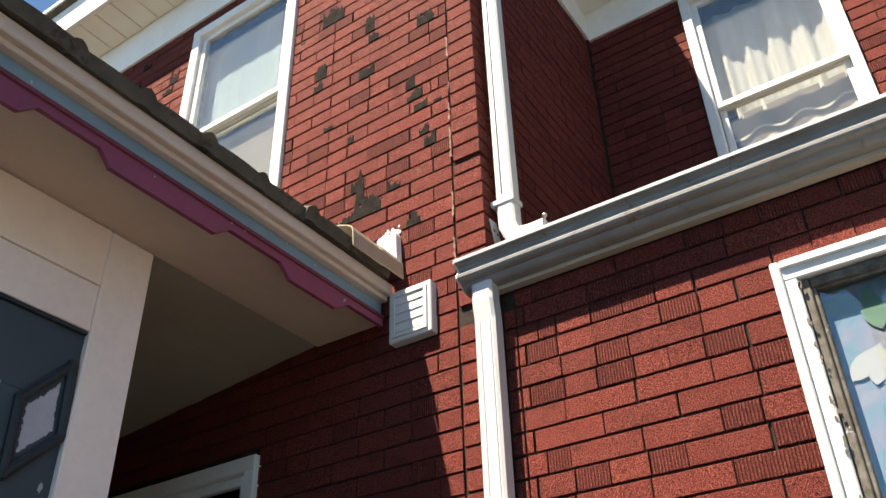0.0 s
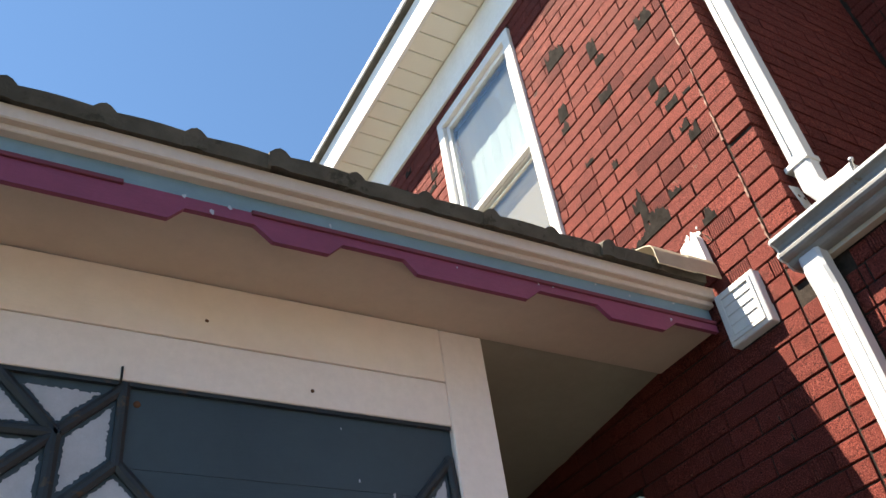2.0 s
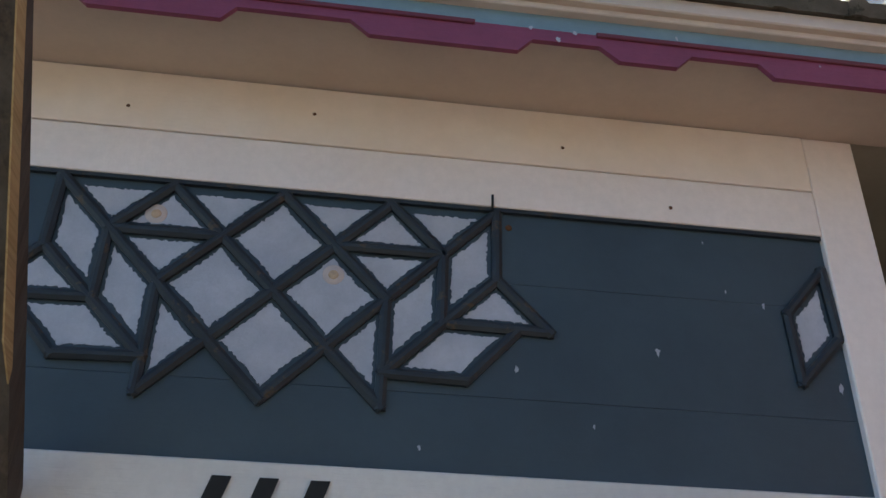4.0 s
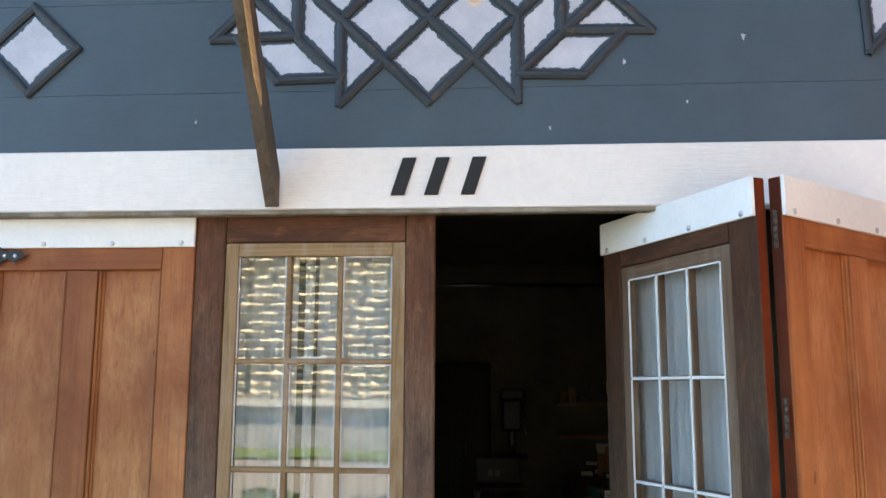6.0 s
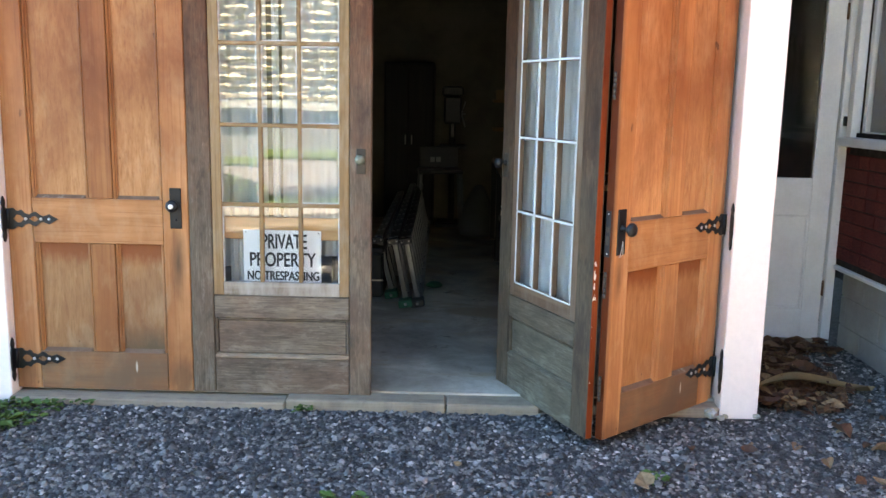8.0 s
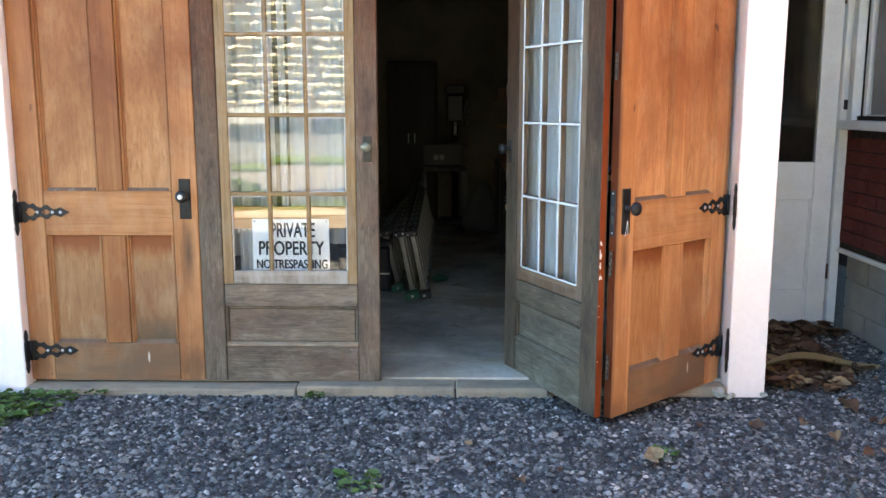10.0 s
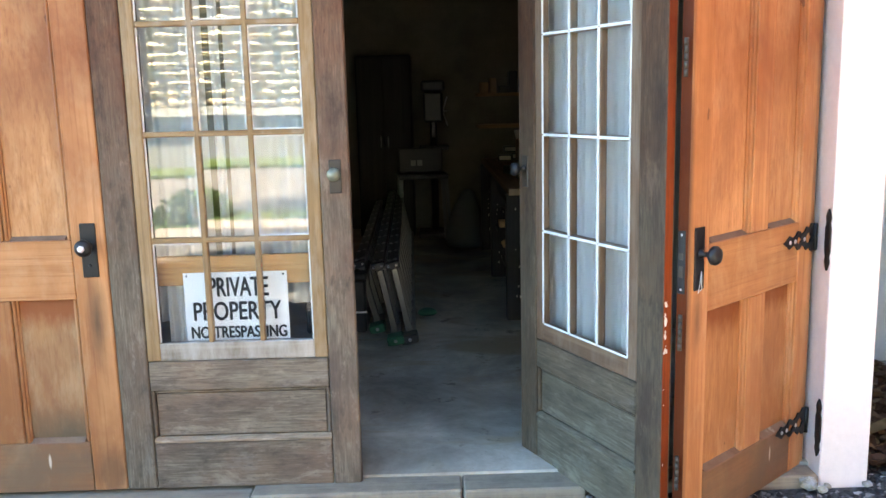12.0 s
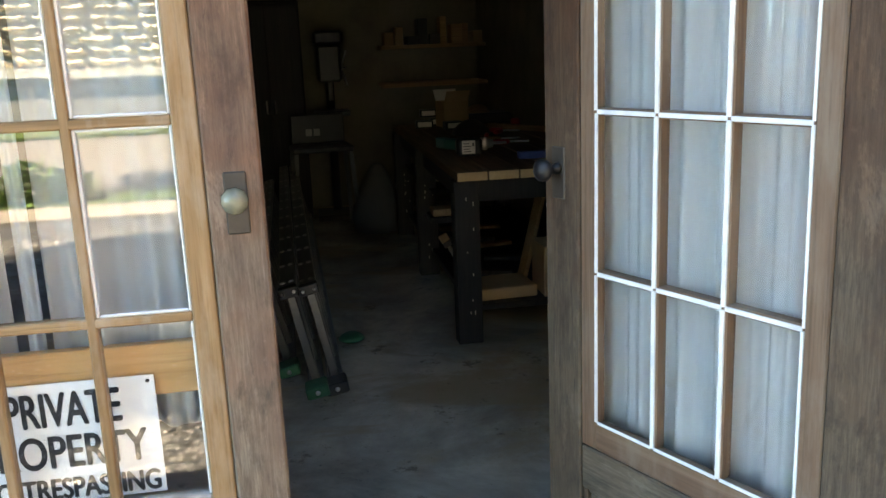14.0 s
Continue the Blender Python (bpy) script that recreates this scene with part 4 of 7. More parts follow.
wall_side = part("wall", boxed(HX + 0.22, 4.6, -0.78, -0.58, 3.3, 6.25), MORTAR, house)
wall_back = part("wall", boxed(4.6, 4.82, -6.0, -0.78, 3.3, 6.25), MORTAR, house)
wall_low = part("wall", boxed(HX, HX + 0.22, -6.0, -0.78, 0.47, 3.42), MORTAR, house)


def cut(ob, boxes):
    """Opens real holes through a wall that is a box: one connected mesh on a grid of its breaks."""
    vs = [v.co.copy() for v in ob.data.vertices]
    lo = [min(v[k] for v in vs) for k in range(3)]
    hi = [max(v[k] for v in vs) for k in range(3)]
    ys = sorted({lo[1], hi[1], *[v for q in boxes for v in q[:2]]})
    zs = sorted({lo[2], hi[2], *[v for q in boxes for v in q[2:]]})
    full = {(i, j) for i in range(len(ys) - 1) for j in range(len(zs) - 1)
            if not any(q[0] < (ys[i] + ys[i + 1]) / 2 < q[1] and q[2] < (zs[j] + zs[j + 1]) / 2 < q[3] for q in boxes)}
    bm = bmesh.new()
    made = {}

    def at(k, i, j):
        if (k, i, j) not in made:
            made[(k, i, j)] = bm.verts.new(((lo[0], hi[0])[k], ys[i], zs[j]))
        return made[(k, i, j)]

    for i, j in full:
        for k in (0, 1):
            bm.faces.new((at(k, i, j), at(k, i + 1, j), at(k, i + 1, j + 1), at(k, i, j + 1)))
        for di, dj, e in ((-1, 0, ((i, j), (i, j + 1))), (1, 0, ((i + 1, j), (i + 1, j + 1))), (0, -1, ((i, j), (i + 1, j))), (0, 1, ((i, j + 1), (i + 1, j + 1)))):
            if (i + di, j + dj) not in full:
                bm.faces.new((at(0, *e[0]), at(0, *e[1]), at(1, *e[1]), at(1, *e[0])))
    bmesh.ops.recalc_face_normals(bm, faces=bm.faces[:])
    bm.to_mesh(ob.data)
    bm.free()


def inner(w, d=0.03):
    return (w[0] + d, w[1] - d, w[2] + d, w[3] - d)


cut(wall_main, [inner(W4), inner(W1)])
cut(wall_back, [inner(W2)])
cut(wall_low, [inner(W3)])
# dark sheets added behind the windows in place of unlit rooms
part("dark_room_sheet", boxed(HX + 0.9, HX + 0.95, -6.0, 5.0, 0, 3.3), MORTAR, house)
part("dark_room_sheet", boxed(HX + 1.2, HX + 1.25, -0.5, 5.0, 3.4, 6.2), MORTAR, house)
part("dark_room_sheet", boxed(5.9, 5.95, -6.0, -0.8, 3.4, 6.2), MORTAR, house)
part("upper_floor", boxed(HX + 0.22, 6.0, -0.58, 5.0, 3.3, 3.4), MORTAR, house)
part("low_roof", prism(bmesh.new(), [(2.99, -6.0, 3.475), (4.6, -6.0, 3.72), (4.6, -6.0, 3.6), (2.99, -6.0, 3.43)], (0, 5.21, 0)), TILE, house)
part("main_roof", boxed(2.80, 6.5, -1.1, 5.2, 6.72, 6.80), TILE, house)
part("main_roof", boxed(4.33, 6.5, -6.2, -1.1, 6.40, 6.50), TILE, house)

# eaves of the house
so = part("eave_soffit", boxed(2.80, HX + 0.02, -1.1, 5.0, 6.432, 6.45), VINYL, house, "cream ribbed vinyl soffit")
for i in range(38):
    y0 = -1.1 + i * 0.16
    part("soffit_panel", boxed(2.802, HX - 0.024, y0 + 0.003, y0 + 0.157, 6.418, 6.432, bevel=0.004), VINYL, so)
part("eave_fascia", boxed(2.775, 2.80, -1.1, 5.0, 6.41, 6.68, bevel=0.003), WALLPAINT, house, "white painted eave fascia")
part("roof_edge", boxed(2.735, 2.80, -1.12, 5.02, 6.681, 6.72, bevel=0.004), TILE, house, "dark shingle edge")
part("drip_edge", boxed(2.722, 2.735, -1.12, 5.02, 6.69, 6.735, bevel=0.003), GUTTER, house)
part("eave_frieze", boxed(HX - 0.024, HX, -0.78, 5.0, 6.10, 6.42, bevel=0.003), WALLPAINT, house)
part("upper_frieze", boxed(HX + 0.0, 4.578, -0.806, -0.784, 6.02, 6.25), WALLPAINT, house)
part("upper_frieze", boxed(4.574, 4.598, -6.0, -0.806, 6.0, 6.25), WALLPAINT, house)
part("upper_soffit", boxed(4.33, 4.6, -6.0, -0.80, 6.252, 6.27), WALLPAINT, house)
part("upper_soffit", boxed(HX, 4.33, -1.0, -0.80, 6.252, 6.27), WALLPAINT, house)


# windows
PEELED = paint("bare_grey_timber_edge", (0.16, 0.145, 0.125), (0.07, 0.06, 0.05), 0.85, 25.0, (0.6, 0.58, 0.55), 0.62, (9, 9, 3), 0.5)


def window(name, plane, w, rail_z, frame_w, material, label, glass=GLASS, sash_material=None):
    """A sash window in a wall at x = plane that faces -x: casing, sashes, panes."""
    y0, y1, z0, z1 = w
    win = part(name, boxed(plane - 0.032, plane + 0.02, y0, y0 + frame_w, z0, z1, bevel=0.004), material, house, label)
    part("casing", boxed(plane - 0.032, plane + 0.02, y1 - frame_w, y1, z0, z1, bevel=0.004), material, win)
    part("casing", boxed(plane - 0.034, plane + 0.02, y0 + 0.001, y1 - 0.001, z1 - frame_w, z1 + 0.002, bevel=0.004), material, win)
    part("sill", boxed(plane - 0.07, plane + 0.05, y0 - 0.03, y1 + 0.03, z0 - 0.045, z0 + 0.006, bevel=0.006), material, win)
    a, b, c, d = y0 + frame_w, y1 - frame_w, z0, z1 - frame_w
    s = 0.038
    for x, zz0, zz1 in ((plane - 0.005, rail_z - 0.018, d), (plane + 0.028, c, rail_z + 0.018)):
        part("sash", boxed(x, x + 0.03, a, a + s, zz0, zz1, bevel=0.003), sash_material or material, win)
        part("sash", boxed(x, x + 0.03, b - s, b, zz0, zz1, bevel=0.003), sash_material or material, win)
        part("sash", boxed(x + 0.001, x + 0.029, a + s, b - s, zz0, zz0 + s, bevel=0.003), sash_material or material, win)
        part("sash", boxed(x + 0.001, x + 0.029, a + s, b - s, zz1 - s, zz1, bevel=0.003), sash_material or material, win)
        p = part("pane", boxed(x + 0.013, x + 0.017, a + s - 0.002, b - s + 0.002, zz0 + s - 0.002, zz1 - s + 0.002), glass, win)
        p.visible_shadow = False
    return win


def curtain_mesh(u0, u1, z0, z1, depth, waves, seed, along="y", scallop=0.0, base=0.0):
    """A hanging cloth in folds, u running along y or x."""
    bm = bmesh.new()
    r = random.Random(seed)
    n, rows = 60, 14
    ph = [r.uniform(0, 6.28) for _ in range(4)]
    grid = []
    for j in range(rows + 1):
        fz = j / rows
        line = []
        for i in range(n + 1):
            f = i / n
            g = math.sin(2 * math.pi * waves * f + ph[0] + 0.5 * math.sin(5 * f + ph[1])) + 0.5 * math.sin(2 * math.pi * waves * 2.3 * f + ph[2] + fz)
            off = base + depth * g * (0.55 + 0.45 * (1 - fz))
            u = u0 + (u1 - u0) * f
            zb = z0 + scallop * abs(math.sin(math.pi * waves * f + ph[3]))
            z = zb + (z1 - zb) * fz
            line.append(bm.verts.new((off, u, z) if along == "y" else (u, off, z)))
        grid.append(line)
    for a, b in zip(grid, grid[1:]):
        for i in range(n):
            bm.faces.new((a[i], a[i + 1], b[i + 1], b[i])).smooth = True
    ret = bmesh.ops.solidify(bm, geom=bm.faces[:], thickness=0.002)
    return bm


window("window", HX, W1, 5.10, 0.065, TRIM, "white sash window with a pale curtain", glass=GLASS_FILMED)
window("window", 4.6, W2, 5.09, 0.055, TRIM, "white sash window with white curtains", glass=GLASS_FILMED)
window("window", HX, W4, 2.10, 0.06, OLD_WHITE, "old white passage window with dark panes")
w3 = window("window", HX, W3, 1.9, 0.055, TRIM, "flaking white window with a blue patterned shade", sash_material=PEELED)
FLOWER, tF, bF = nodes("blue_floral_shade")
vF = coords(tF, world=True)
cF = ramp(tF, noise_of(tF, vF, 9.0, 4, 0.6, 0.8), [(0.33, (0.050, 0.125, 0.185)), (0.48, (0.105, 0.20, 0.26)), (0.6, (0.17, 0.185, 0.26)), (0.72, (0.20, 0.25, 0.28))])
tF.links.new(cF, bF.inputs["Base Color"])
bF.inputs["Roughness"].default_value = 0.8
LACE = cloth_material("cream_lace", (0.62, 0.57, 0.48))
shade = thing("window_shade", "blue window shade with green leaves and white flowers", "shade")
part("cloth", boxed(HX + 0.0325, HX + 0.0355, W3[0] + 0.04, W3[1] - 0.04, 1.93, W3[3] - 0.04), FLOWER, shade)
LEAFPRINT = plain("printed_green_leaf", (0.095, 0.19, 0.145), 0.8, 0.0, 0.25, 30, 0.0)
PETAL = plain("printed_white_petal", (0.33, 0.35, 0.35), 0.8, 0.0, 0.12, 30, 0.0)
STEMS = plain("printed_rose_stem", (0.20, 0.14, 0.19), 0.8, 0.0, 0.2, 30, 0.0)


def print_leaf(y, z, length, turn, material, name):
    """A pointed leaf printed on the shade, drawn as a thin raised shape."""
    pts = []
    lift = 0.0312 - 0.00012 * len(shade.children)
    for k in range(16):
        f = k / 8 if k <= 8 else (16 - k) / 8
        w = 0.24 * length * math.sin(math.pi * f ** 0.8) * (1 if k <= 8 else -1)
        u = (f - 0.5) * length
        pts.append((HX + lift, y + u * math.cos(turn) - w * math.sin(turn), z + u * math.sin(turn) + w * math.cos(turn)))
    part(name, prism(bmesh.new(), pts, (0.0006, 0, 0)), material, shade)


rv = random.Random(37)
for k in range(30):
    y, z = rv.uniform(W3[0] + 0.10, W3[1] - 0.10), rv.uniform(2.2, W3[3] - 0.12)
    print_leaf(y, z, rv.uniform(0.07, 0.15), rv.uniform(0, 3.1), LEAFPRINT if k % 3 else STEMS, "printed_leaf")
for y, z, turn in ((-1.93, 2.80, 1.9), (-1.90, 2.81, 2.4), (-1.96, 2.78, 1.4), (-2.20, 2.62, 0.4), (-2.24, 2.66, 1.2), (-2.03, 2.45, 2.0), (-2.00, 2.42, 2.7)):
    print_leaf(y, z, 0.12, turn, PETAL, "printed_petal")
for y0, y1, z0, z1 in ((W3[1] - 0.080, W3[1] - 0.0555, W3[2], W3[3] - 0.056), (W3[0] + 0.0555, W3[0] + 0.080, W3[2], W3[3] - 0.056), (W3[0] + 0.081, W3[1] - 0.081, W3[3] - 0.085, W3[3] - 0.057)):
    part("stop", boxed(HX - 0.016, HX + 0.004, y0, y1, z0, z1, bevel=0.003), PEELED, w3, "bare timber stop with flaked paint")
for y0, y1, z0, z1 in ((W3[0] - 0.008, W3[0] + 0.018, W3[2], W3[3] + 0.008), (W3[1] - 0.018, W3[1] + 0.008, W3[2], W3[3] + 0.008), (W3[0] + 0.019, W3[1] - 0.019, W3[3] - 0.018, W3[3] + 0.008)):
    part("outer_band", boxed(HX - 0.046, HX - 0.030, y0, y1, z0, z1, bevel=0.004), TRIM, w3)
rk = random.Random(41)
for k in range(26):
    z = rk.uniform(W3[2] + 0.8, W3[3] - 0.02)
    y = W3[1] - rk.uniform(0.048, 0.060)
    q = rk.uniform(0.003, 0.008)
    ring = [(HX - 0.0325, y + q * rk.uniform(0.4, 1.0) * math.cos(i * 0.8), z + 2.5 * q * rk.uniform(0.3, 1.0) * math.sin(i * 0.8)) for i in range(8)]
    part("flaked_spot", prism(bmesh.new(), ring, (-0.0012, 0, 0)), PEELED, w3)
solid("curtain", curtain_mesh(W1[0] + 0.05, W1[1] - 0.05, 5.06, W1[3] - 0.05, 0.003, 6, 4, "y", 0.0, HX + 0.09), cloth_material("pale_blue_lace", (0.62, 0.74, 0.76)), "pale bluish lace curtain in an upper window", "curtain")
solid("roller_blind", boxed(HX + 0.075, HX + 0.078, W1[0] + 0.05, W1[1] - 0.05, 4.3, 5.10), cloth_material("dull_cream_blind", (0.24, 0.22, 0.185)), "cream roller blind behind the lower sash", "blind")
solid("curtain", curtain_mesh(W2[0] + 0.04, W2[1] - 0.04, 5.02, 5.86, 0.022, 5, 11, "y", 0.0, 4.6 + 0.12), cloth_material("white_net", (0.80, 0.79, 0.75)), "white gathered net curtain in an upper window", "curtain")
lc = thing("curtain", "dim tan curtain with a cream garland pattern in an upper window", "curtain")
part("cloth", curtain_mesh(W2[0] + 0.04, W2[1] - 0.04, 4.2, 5.06, 0.004, 3, 12, "y", 0.0, 4.6 + 0.10), cloth_material("tan_net", (0.30, 0.265, 0.225)), lc)
for z0, amp, ph, wd in ((4.90, 0.02, 0.0, 0.016), (4.80, 0.035, 1.2, 0.02), (4.68, 0.04, 2.6, 0.018), (4.54, 0.04, 0.4, 0.02), (4.42, 0.03, 3.0, 0.016)):
    pts = [(4.6 + 0.088, W2[0] + 0.08 + 0.65 * i / 30, z0 + amp * math.sin(i * 0.62 + ph)) for i in range(31)]
    part("garland", pipe(bmesh.new(), pts, wd, 0.003, (0, 0, 1)), LACE, lc, "cream garland stripe")

# louvred vent, gutter and downpipes on the house
vent = part("vent", boxed(HX - 0.045, HX + 0.0, -0.565, -0.372, 3.312, 3.53, bevel=0.004), GUTTER, house, "white plastic louvred wall vent")
part("vent_frame", boxed(HX - 0.052, HX - 0.045, -0.548, -0.389, 3.329, 3.342), GUTTER, vent)
part("vent_frame", boxed(HX - 0.052, HX - 0.045, -0.548, -0.389, 3.500, 3.513), GUTTER, vent)
part("vent_frame", boxed(HX - 0.052, HX - 0.045, -0.548, -0.535, 3.342, 3.500), GUTTER, vent)
part("vent_frame", boxed(HX - 0.052, HX - 0.045, -0.402, -0.389, 3.342, 3.500), GUTTER, vent)
for i in range(4):
    z = 3.345 + i * 0.039
    part("louvre", prism(bmesh.new(), [(HX - 0.0452, -0.535, z + 0.036), (HX - 0.0492, -0.535, z + 0.003), (HX - 0.0452, -0.535, z + 0.003)], (0, 0.133, 0)), GUTTER, vent)
gp = [(3.085, 3.392), (3.035, 3.392), (3.024, 3.394), (3.014, 3.399), (3.007, 3.406), (3.003, 3.414), (2.992, 3.415), (2.980, 3.419), (2.973, 3.427), (2.972, 3.437), (2.977, 3.445), (2.984, 3.451), (2.986, 3.458), (2.981, 3.468), (2.971, 3.476), (2.958, 3.480), (2.956, 3.490),
      (2.968, 3.492), (2.982, 3.478), (2.999, 3.456), (3.016, 3.426), (3.03, 3.404), (3.08, 3.404), (3.085, 3.485)]
ob = part("gutter", prism(bmesh.new(), [(x, -0.735, z) for x, z in gp], (0, -5.2, 0)), GUTTER_SHADED, house, "white painted ogee metal gutter, coloured darker as shaded, with dirt spots")
part("bead", prism(bmesh.new(), [(x, -0.733, z) for x, z in ((2.9545, 3.482), (2.9535, 3.4935), (2.963, 3.497), (2.976, 3.494), (2.974, 3.4925), (2.958, 3.4915))], (0, -5.2, 0)), GUTTER, ob, "white rolled lip")
part("gutter_end", prism(bmesh.new(), [(x, -0.728, z) for x, z in gp[:17]] + [(3.085, -0.728, 3.49)], (0, -0.006, 0)), GUTTER, ob)
part("low_soffit", boxed(3.055, HX - 0.012, -5.9, -0.76, 3.376, 3.3915), BEIGE, house, "beige strip under the gutter")
dp = part("downpipe", pipe(bmesh.new(), [(3.035, -0.81, 3.40), (3.035, -0.81, 3.33), (3.045, -0.81, 3.26), (3.045, -0.81, 2.0), (3.045, -0.81, 0.1)], 0.082, 0.062, (0, 1, 0)), GUTTER, house, "white painted fluted downpipe")
for d in (0.012,):
    part("flute", boxed(3.126, 3.1285, -0.862 + d - 0.004, -0.862 + d + 0.004, 3.86, 6.0, bevel=0.001), GUTTER, dp)
for d in (-0.02, 0.02):
    part("flute", boxed(3.010, 3.0155, -0.81 + d - 0.006, -0.81 + d + 0.006, 0.1, 3.25, bevel=0.002), GUTTER, dp)
up = part("downpipe", pipe(bmesh.new(), [(3.165, -0.862, 6.2), (3.165, -0.862, 3.95), (3.165, -0.862, 3.70), (3.160, -0.885, 3.645), (3.155, -0.945, 3.625), (3.15, -1.02, 3.622)], 0.062, 0.075, (1, 0, 0)), GUTTER, house, "white painted upper downpipe with an elbow")
part("strap", boxed(3.128, 3.202, -0.905, -0.802, 3.80, 3.825, bevel=0.003), GUTTER, up)
part("gutter_nail", turned(bmesh.new(), (2.955, -1.10, 3.50), (0.1, -0.1, 1), [(0, 0.004), (0.03, 0.004), (0.032, 0.009), (0.04, 0.009)], 8), STEEL, ob)
part("flashing", prism(bmesh.new(), [(HX - 0.05, -0.412, 3.655), (HX - 0.05, -0.405, 3.80), (HX - 0.05, -0.388, 3.835), (HX - 0.05, -0.375, 3.80), (HX - 0.05, -0.345, 3.812), (HX - 0.05, -0.315, 3.80), (HX - 0.05, -0.29, 3.68)], (0.035, 0, 0)), WALLPAINT, roof, "white patch of flashing")
TAN = plain("dusty_tan_sheet_metal", (0.40, 0.35, 0.26), 0.5, 0.3, 0.25, 18, 0.2)
for x0, x1, lift in ((2.765, 2.945, 0.0), (2.935, 3.074, 0.006)):
    sheet = bmesh.new()
    curl = [(-0.428, 3.582), (-0.424, 3.648), (-0.416, 3.668), (-0.396, 3.682), (-0.345, 3.702)]
    under = [(y + 0.003, z - 0.003) for y, z in reversed(curl)]
    prism(sheet, [(x0, y, z + lift) for y, z in curl + under], (x1 - x0, 0, 0))
    part("edge_sheet", sheet, TAN, roof, "tan metal sheet over the last tiles")
rw = random.Random(71)
for k in range(12):
    y, z, q = rw.uniform(-0.41, -0.30), rw.uniform(3.80, 3.87), rw.uniform(0.004, 0.012)
    ring = [(HX - 0.0125 - 0.0001 * k, y + q * rw.uniform(0.4, 1.0) * math.cos(i * 0.8), z + 1.6 * q * rw.uniform(0.3, 1.0) * math.sin(i * 0.8)) for i in range(8)]
    part("paint_splash", prism(bmesh.new(), ring, (0.006, 0, 0)), WALLPAINT, wall_main, "white paint splash")
plate = part("bracket_plate", prism(bmesh.new(), [(3.118, -0.797, 3.745), (3.172, -0.797, 3.752), (3.205, -0.797, 3.655), (3.150, -0.797, 3.648)], (0, -0.003, 0)), GUTTER, house, "white perforated bracket plate")
for x, z in ((3.150, 3.705), (3.176, 3.700)):
    part("bolt_hole", turned(bmesh.new(), (x, -0.7995, z), (0, -1, 0), [(0, 0.007), (0.0012, 0.007)], 8), RUSTY_NAIL, plate)

# foundation blocks below the siding
FOUND = paint("grey_foundation_block", (0.33, 0.335, 0.32), (0.25, 0.255, 0.245), 0.85, 5.0, (0.2, 0.2, 0.19), 0.7, (5, 5, 5), 0.5)
fo = part("foundation", boxed(HX + 0.06, HX + 0.22, -6.0, 1.28, -0.1, 0.469), FOUND, house, "grey concrete block foundation")
part("drip_ledge", boxed(HX - 0.022, HX + 0.058, -6.0, 1.28, 0.445, 0.4685, bevel=0.004), OLD_WHITE, fo, "flaking white drip board")
for r in range(3):
    for i in range(9):
        y0 = -2.2 + i * 0.4 + (0.2 if r % 2 else 0)
        part("block", boxed(HX + 0.048, HX + 0.0605, y0 + 0.006, min(y0 + 0.394, 1.275), -0.05 + r * 0.17 + 0.005, -0.05 + r * 0.17 + 0.165, bevel=0.003), FOUND, fo)

# ---- side passage: old white door at its end ----
solid("wall_passage", boxed(2.25, HX, 1.30, 1.45, 2.235, 3.45), MORTAR, "dark red brick-pattern wall over the passage door", "wall", "structure")
pd = thing("passage_door", "closed old grey-white half-glazed door with flaking paint", "door")
YP = 1.285
D0, D1 = 2.275, 3.035
part("stile", boxed(D0, D0 + 0.11, YP, YP + 0.04, 0.02, 2.135, bevel=0.003), OLD_WHITE, pd)
part("stile", boxed(D1 - 0.11, D1, YP, YP + 0.04, 0.02, 2.135, bevel=0.003), OLD_WHITE, pd)
for z0, z1 in ((2.02, 2.135), (0.75, 0.965), (0.02, 0.20)):
    part("rail", boxed(D0 + 0.11, D1 - 0.11, YP + 0.001, YP + 0.039, z0, z1, bevel=0.003), OLD_WHITE, pd)
part("panel", boxed(D0 + 0.11, D1 - 0.11, YP + 0.014, YP + 0.03, 0.2, 0.75), OLD_WHITE, pd)
for x0, x1, z0, z1 in ((D0 + 0.11, D0 + 0.125, 0.2, 0.75), (D1 - 0.125, D1 - 0.11, 0.2, 0.75), (D0 + 0.125, D1 - 0.125, 0.735, 0.75), (D0 + 0.125, D1 - 0.125, 0.2, 0.215)):
    part("moulding", boxed(x0, x1, YP + 0.004, YP + 0.014, z0, z1, bevel=0.003), OLD_WHITE, pd)
gl = part("pane", boxed(D0 + 0.108, D1 - 0.108, YP + 0.018, YP + 0.022, 0.963, 2.022), GLASS_OLD, pd)
# dark sheet added where the space behind the pane is unlit
part("dark_back_sheet", boxed(D0 + 0.1, D1 - 0.1, YP + 0.06, YP + 0.064, 0.9, 2.1), MORTAR, pd)
RUST = plain("rusty_iron", (0.10, 0.045, 0.025), 0.8, 0.2, 0.4, 60, 0.3)
for z in (0.28, 1.85):
    part("hinge", boxed(D1 - 0.004, D1 + 0.008, YP - 0.007, YP + 0.002, z, z + 0.09, bevel=0.002), RUST, pd, "rusty butt hinge")
cs = thing("door_casing", "flaking grey-white casing round the passage door", "casing", kind="structure")
part("jamb", boxed(D1 + 0.008, HX - 0.005, YP - 0.022, YP + 0.05, 0.0, 2.15, bevel=0.004), OLD_WHITE, cs)
part("head", boxed(2.25, HX - 0.004, YP - 0.024, YP + 0.05, 2.15, 2.235, bevel=0.004), OLD_WHITE, cs)
part("latch_box", boxed(HX - 0.045, HX - 0.018, YP - 0.04, YP - 0.022, 1.265, 1.32, bevel=0.003), IRON, cs, "small dark latch box")
solid("passage_threshold", boxed(2.25, HX - 0.06, 1.26, 1.34, -0.05, 0.018, bevel=0.005), FOUND, "worn concrete threshold of the passage door", "threshold", "structure")

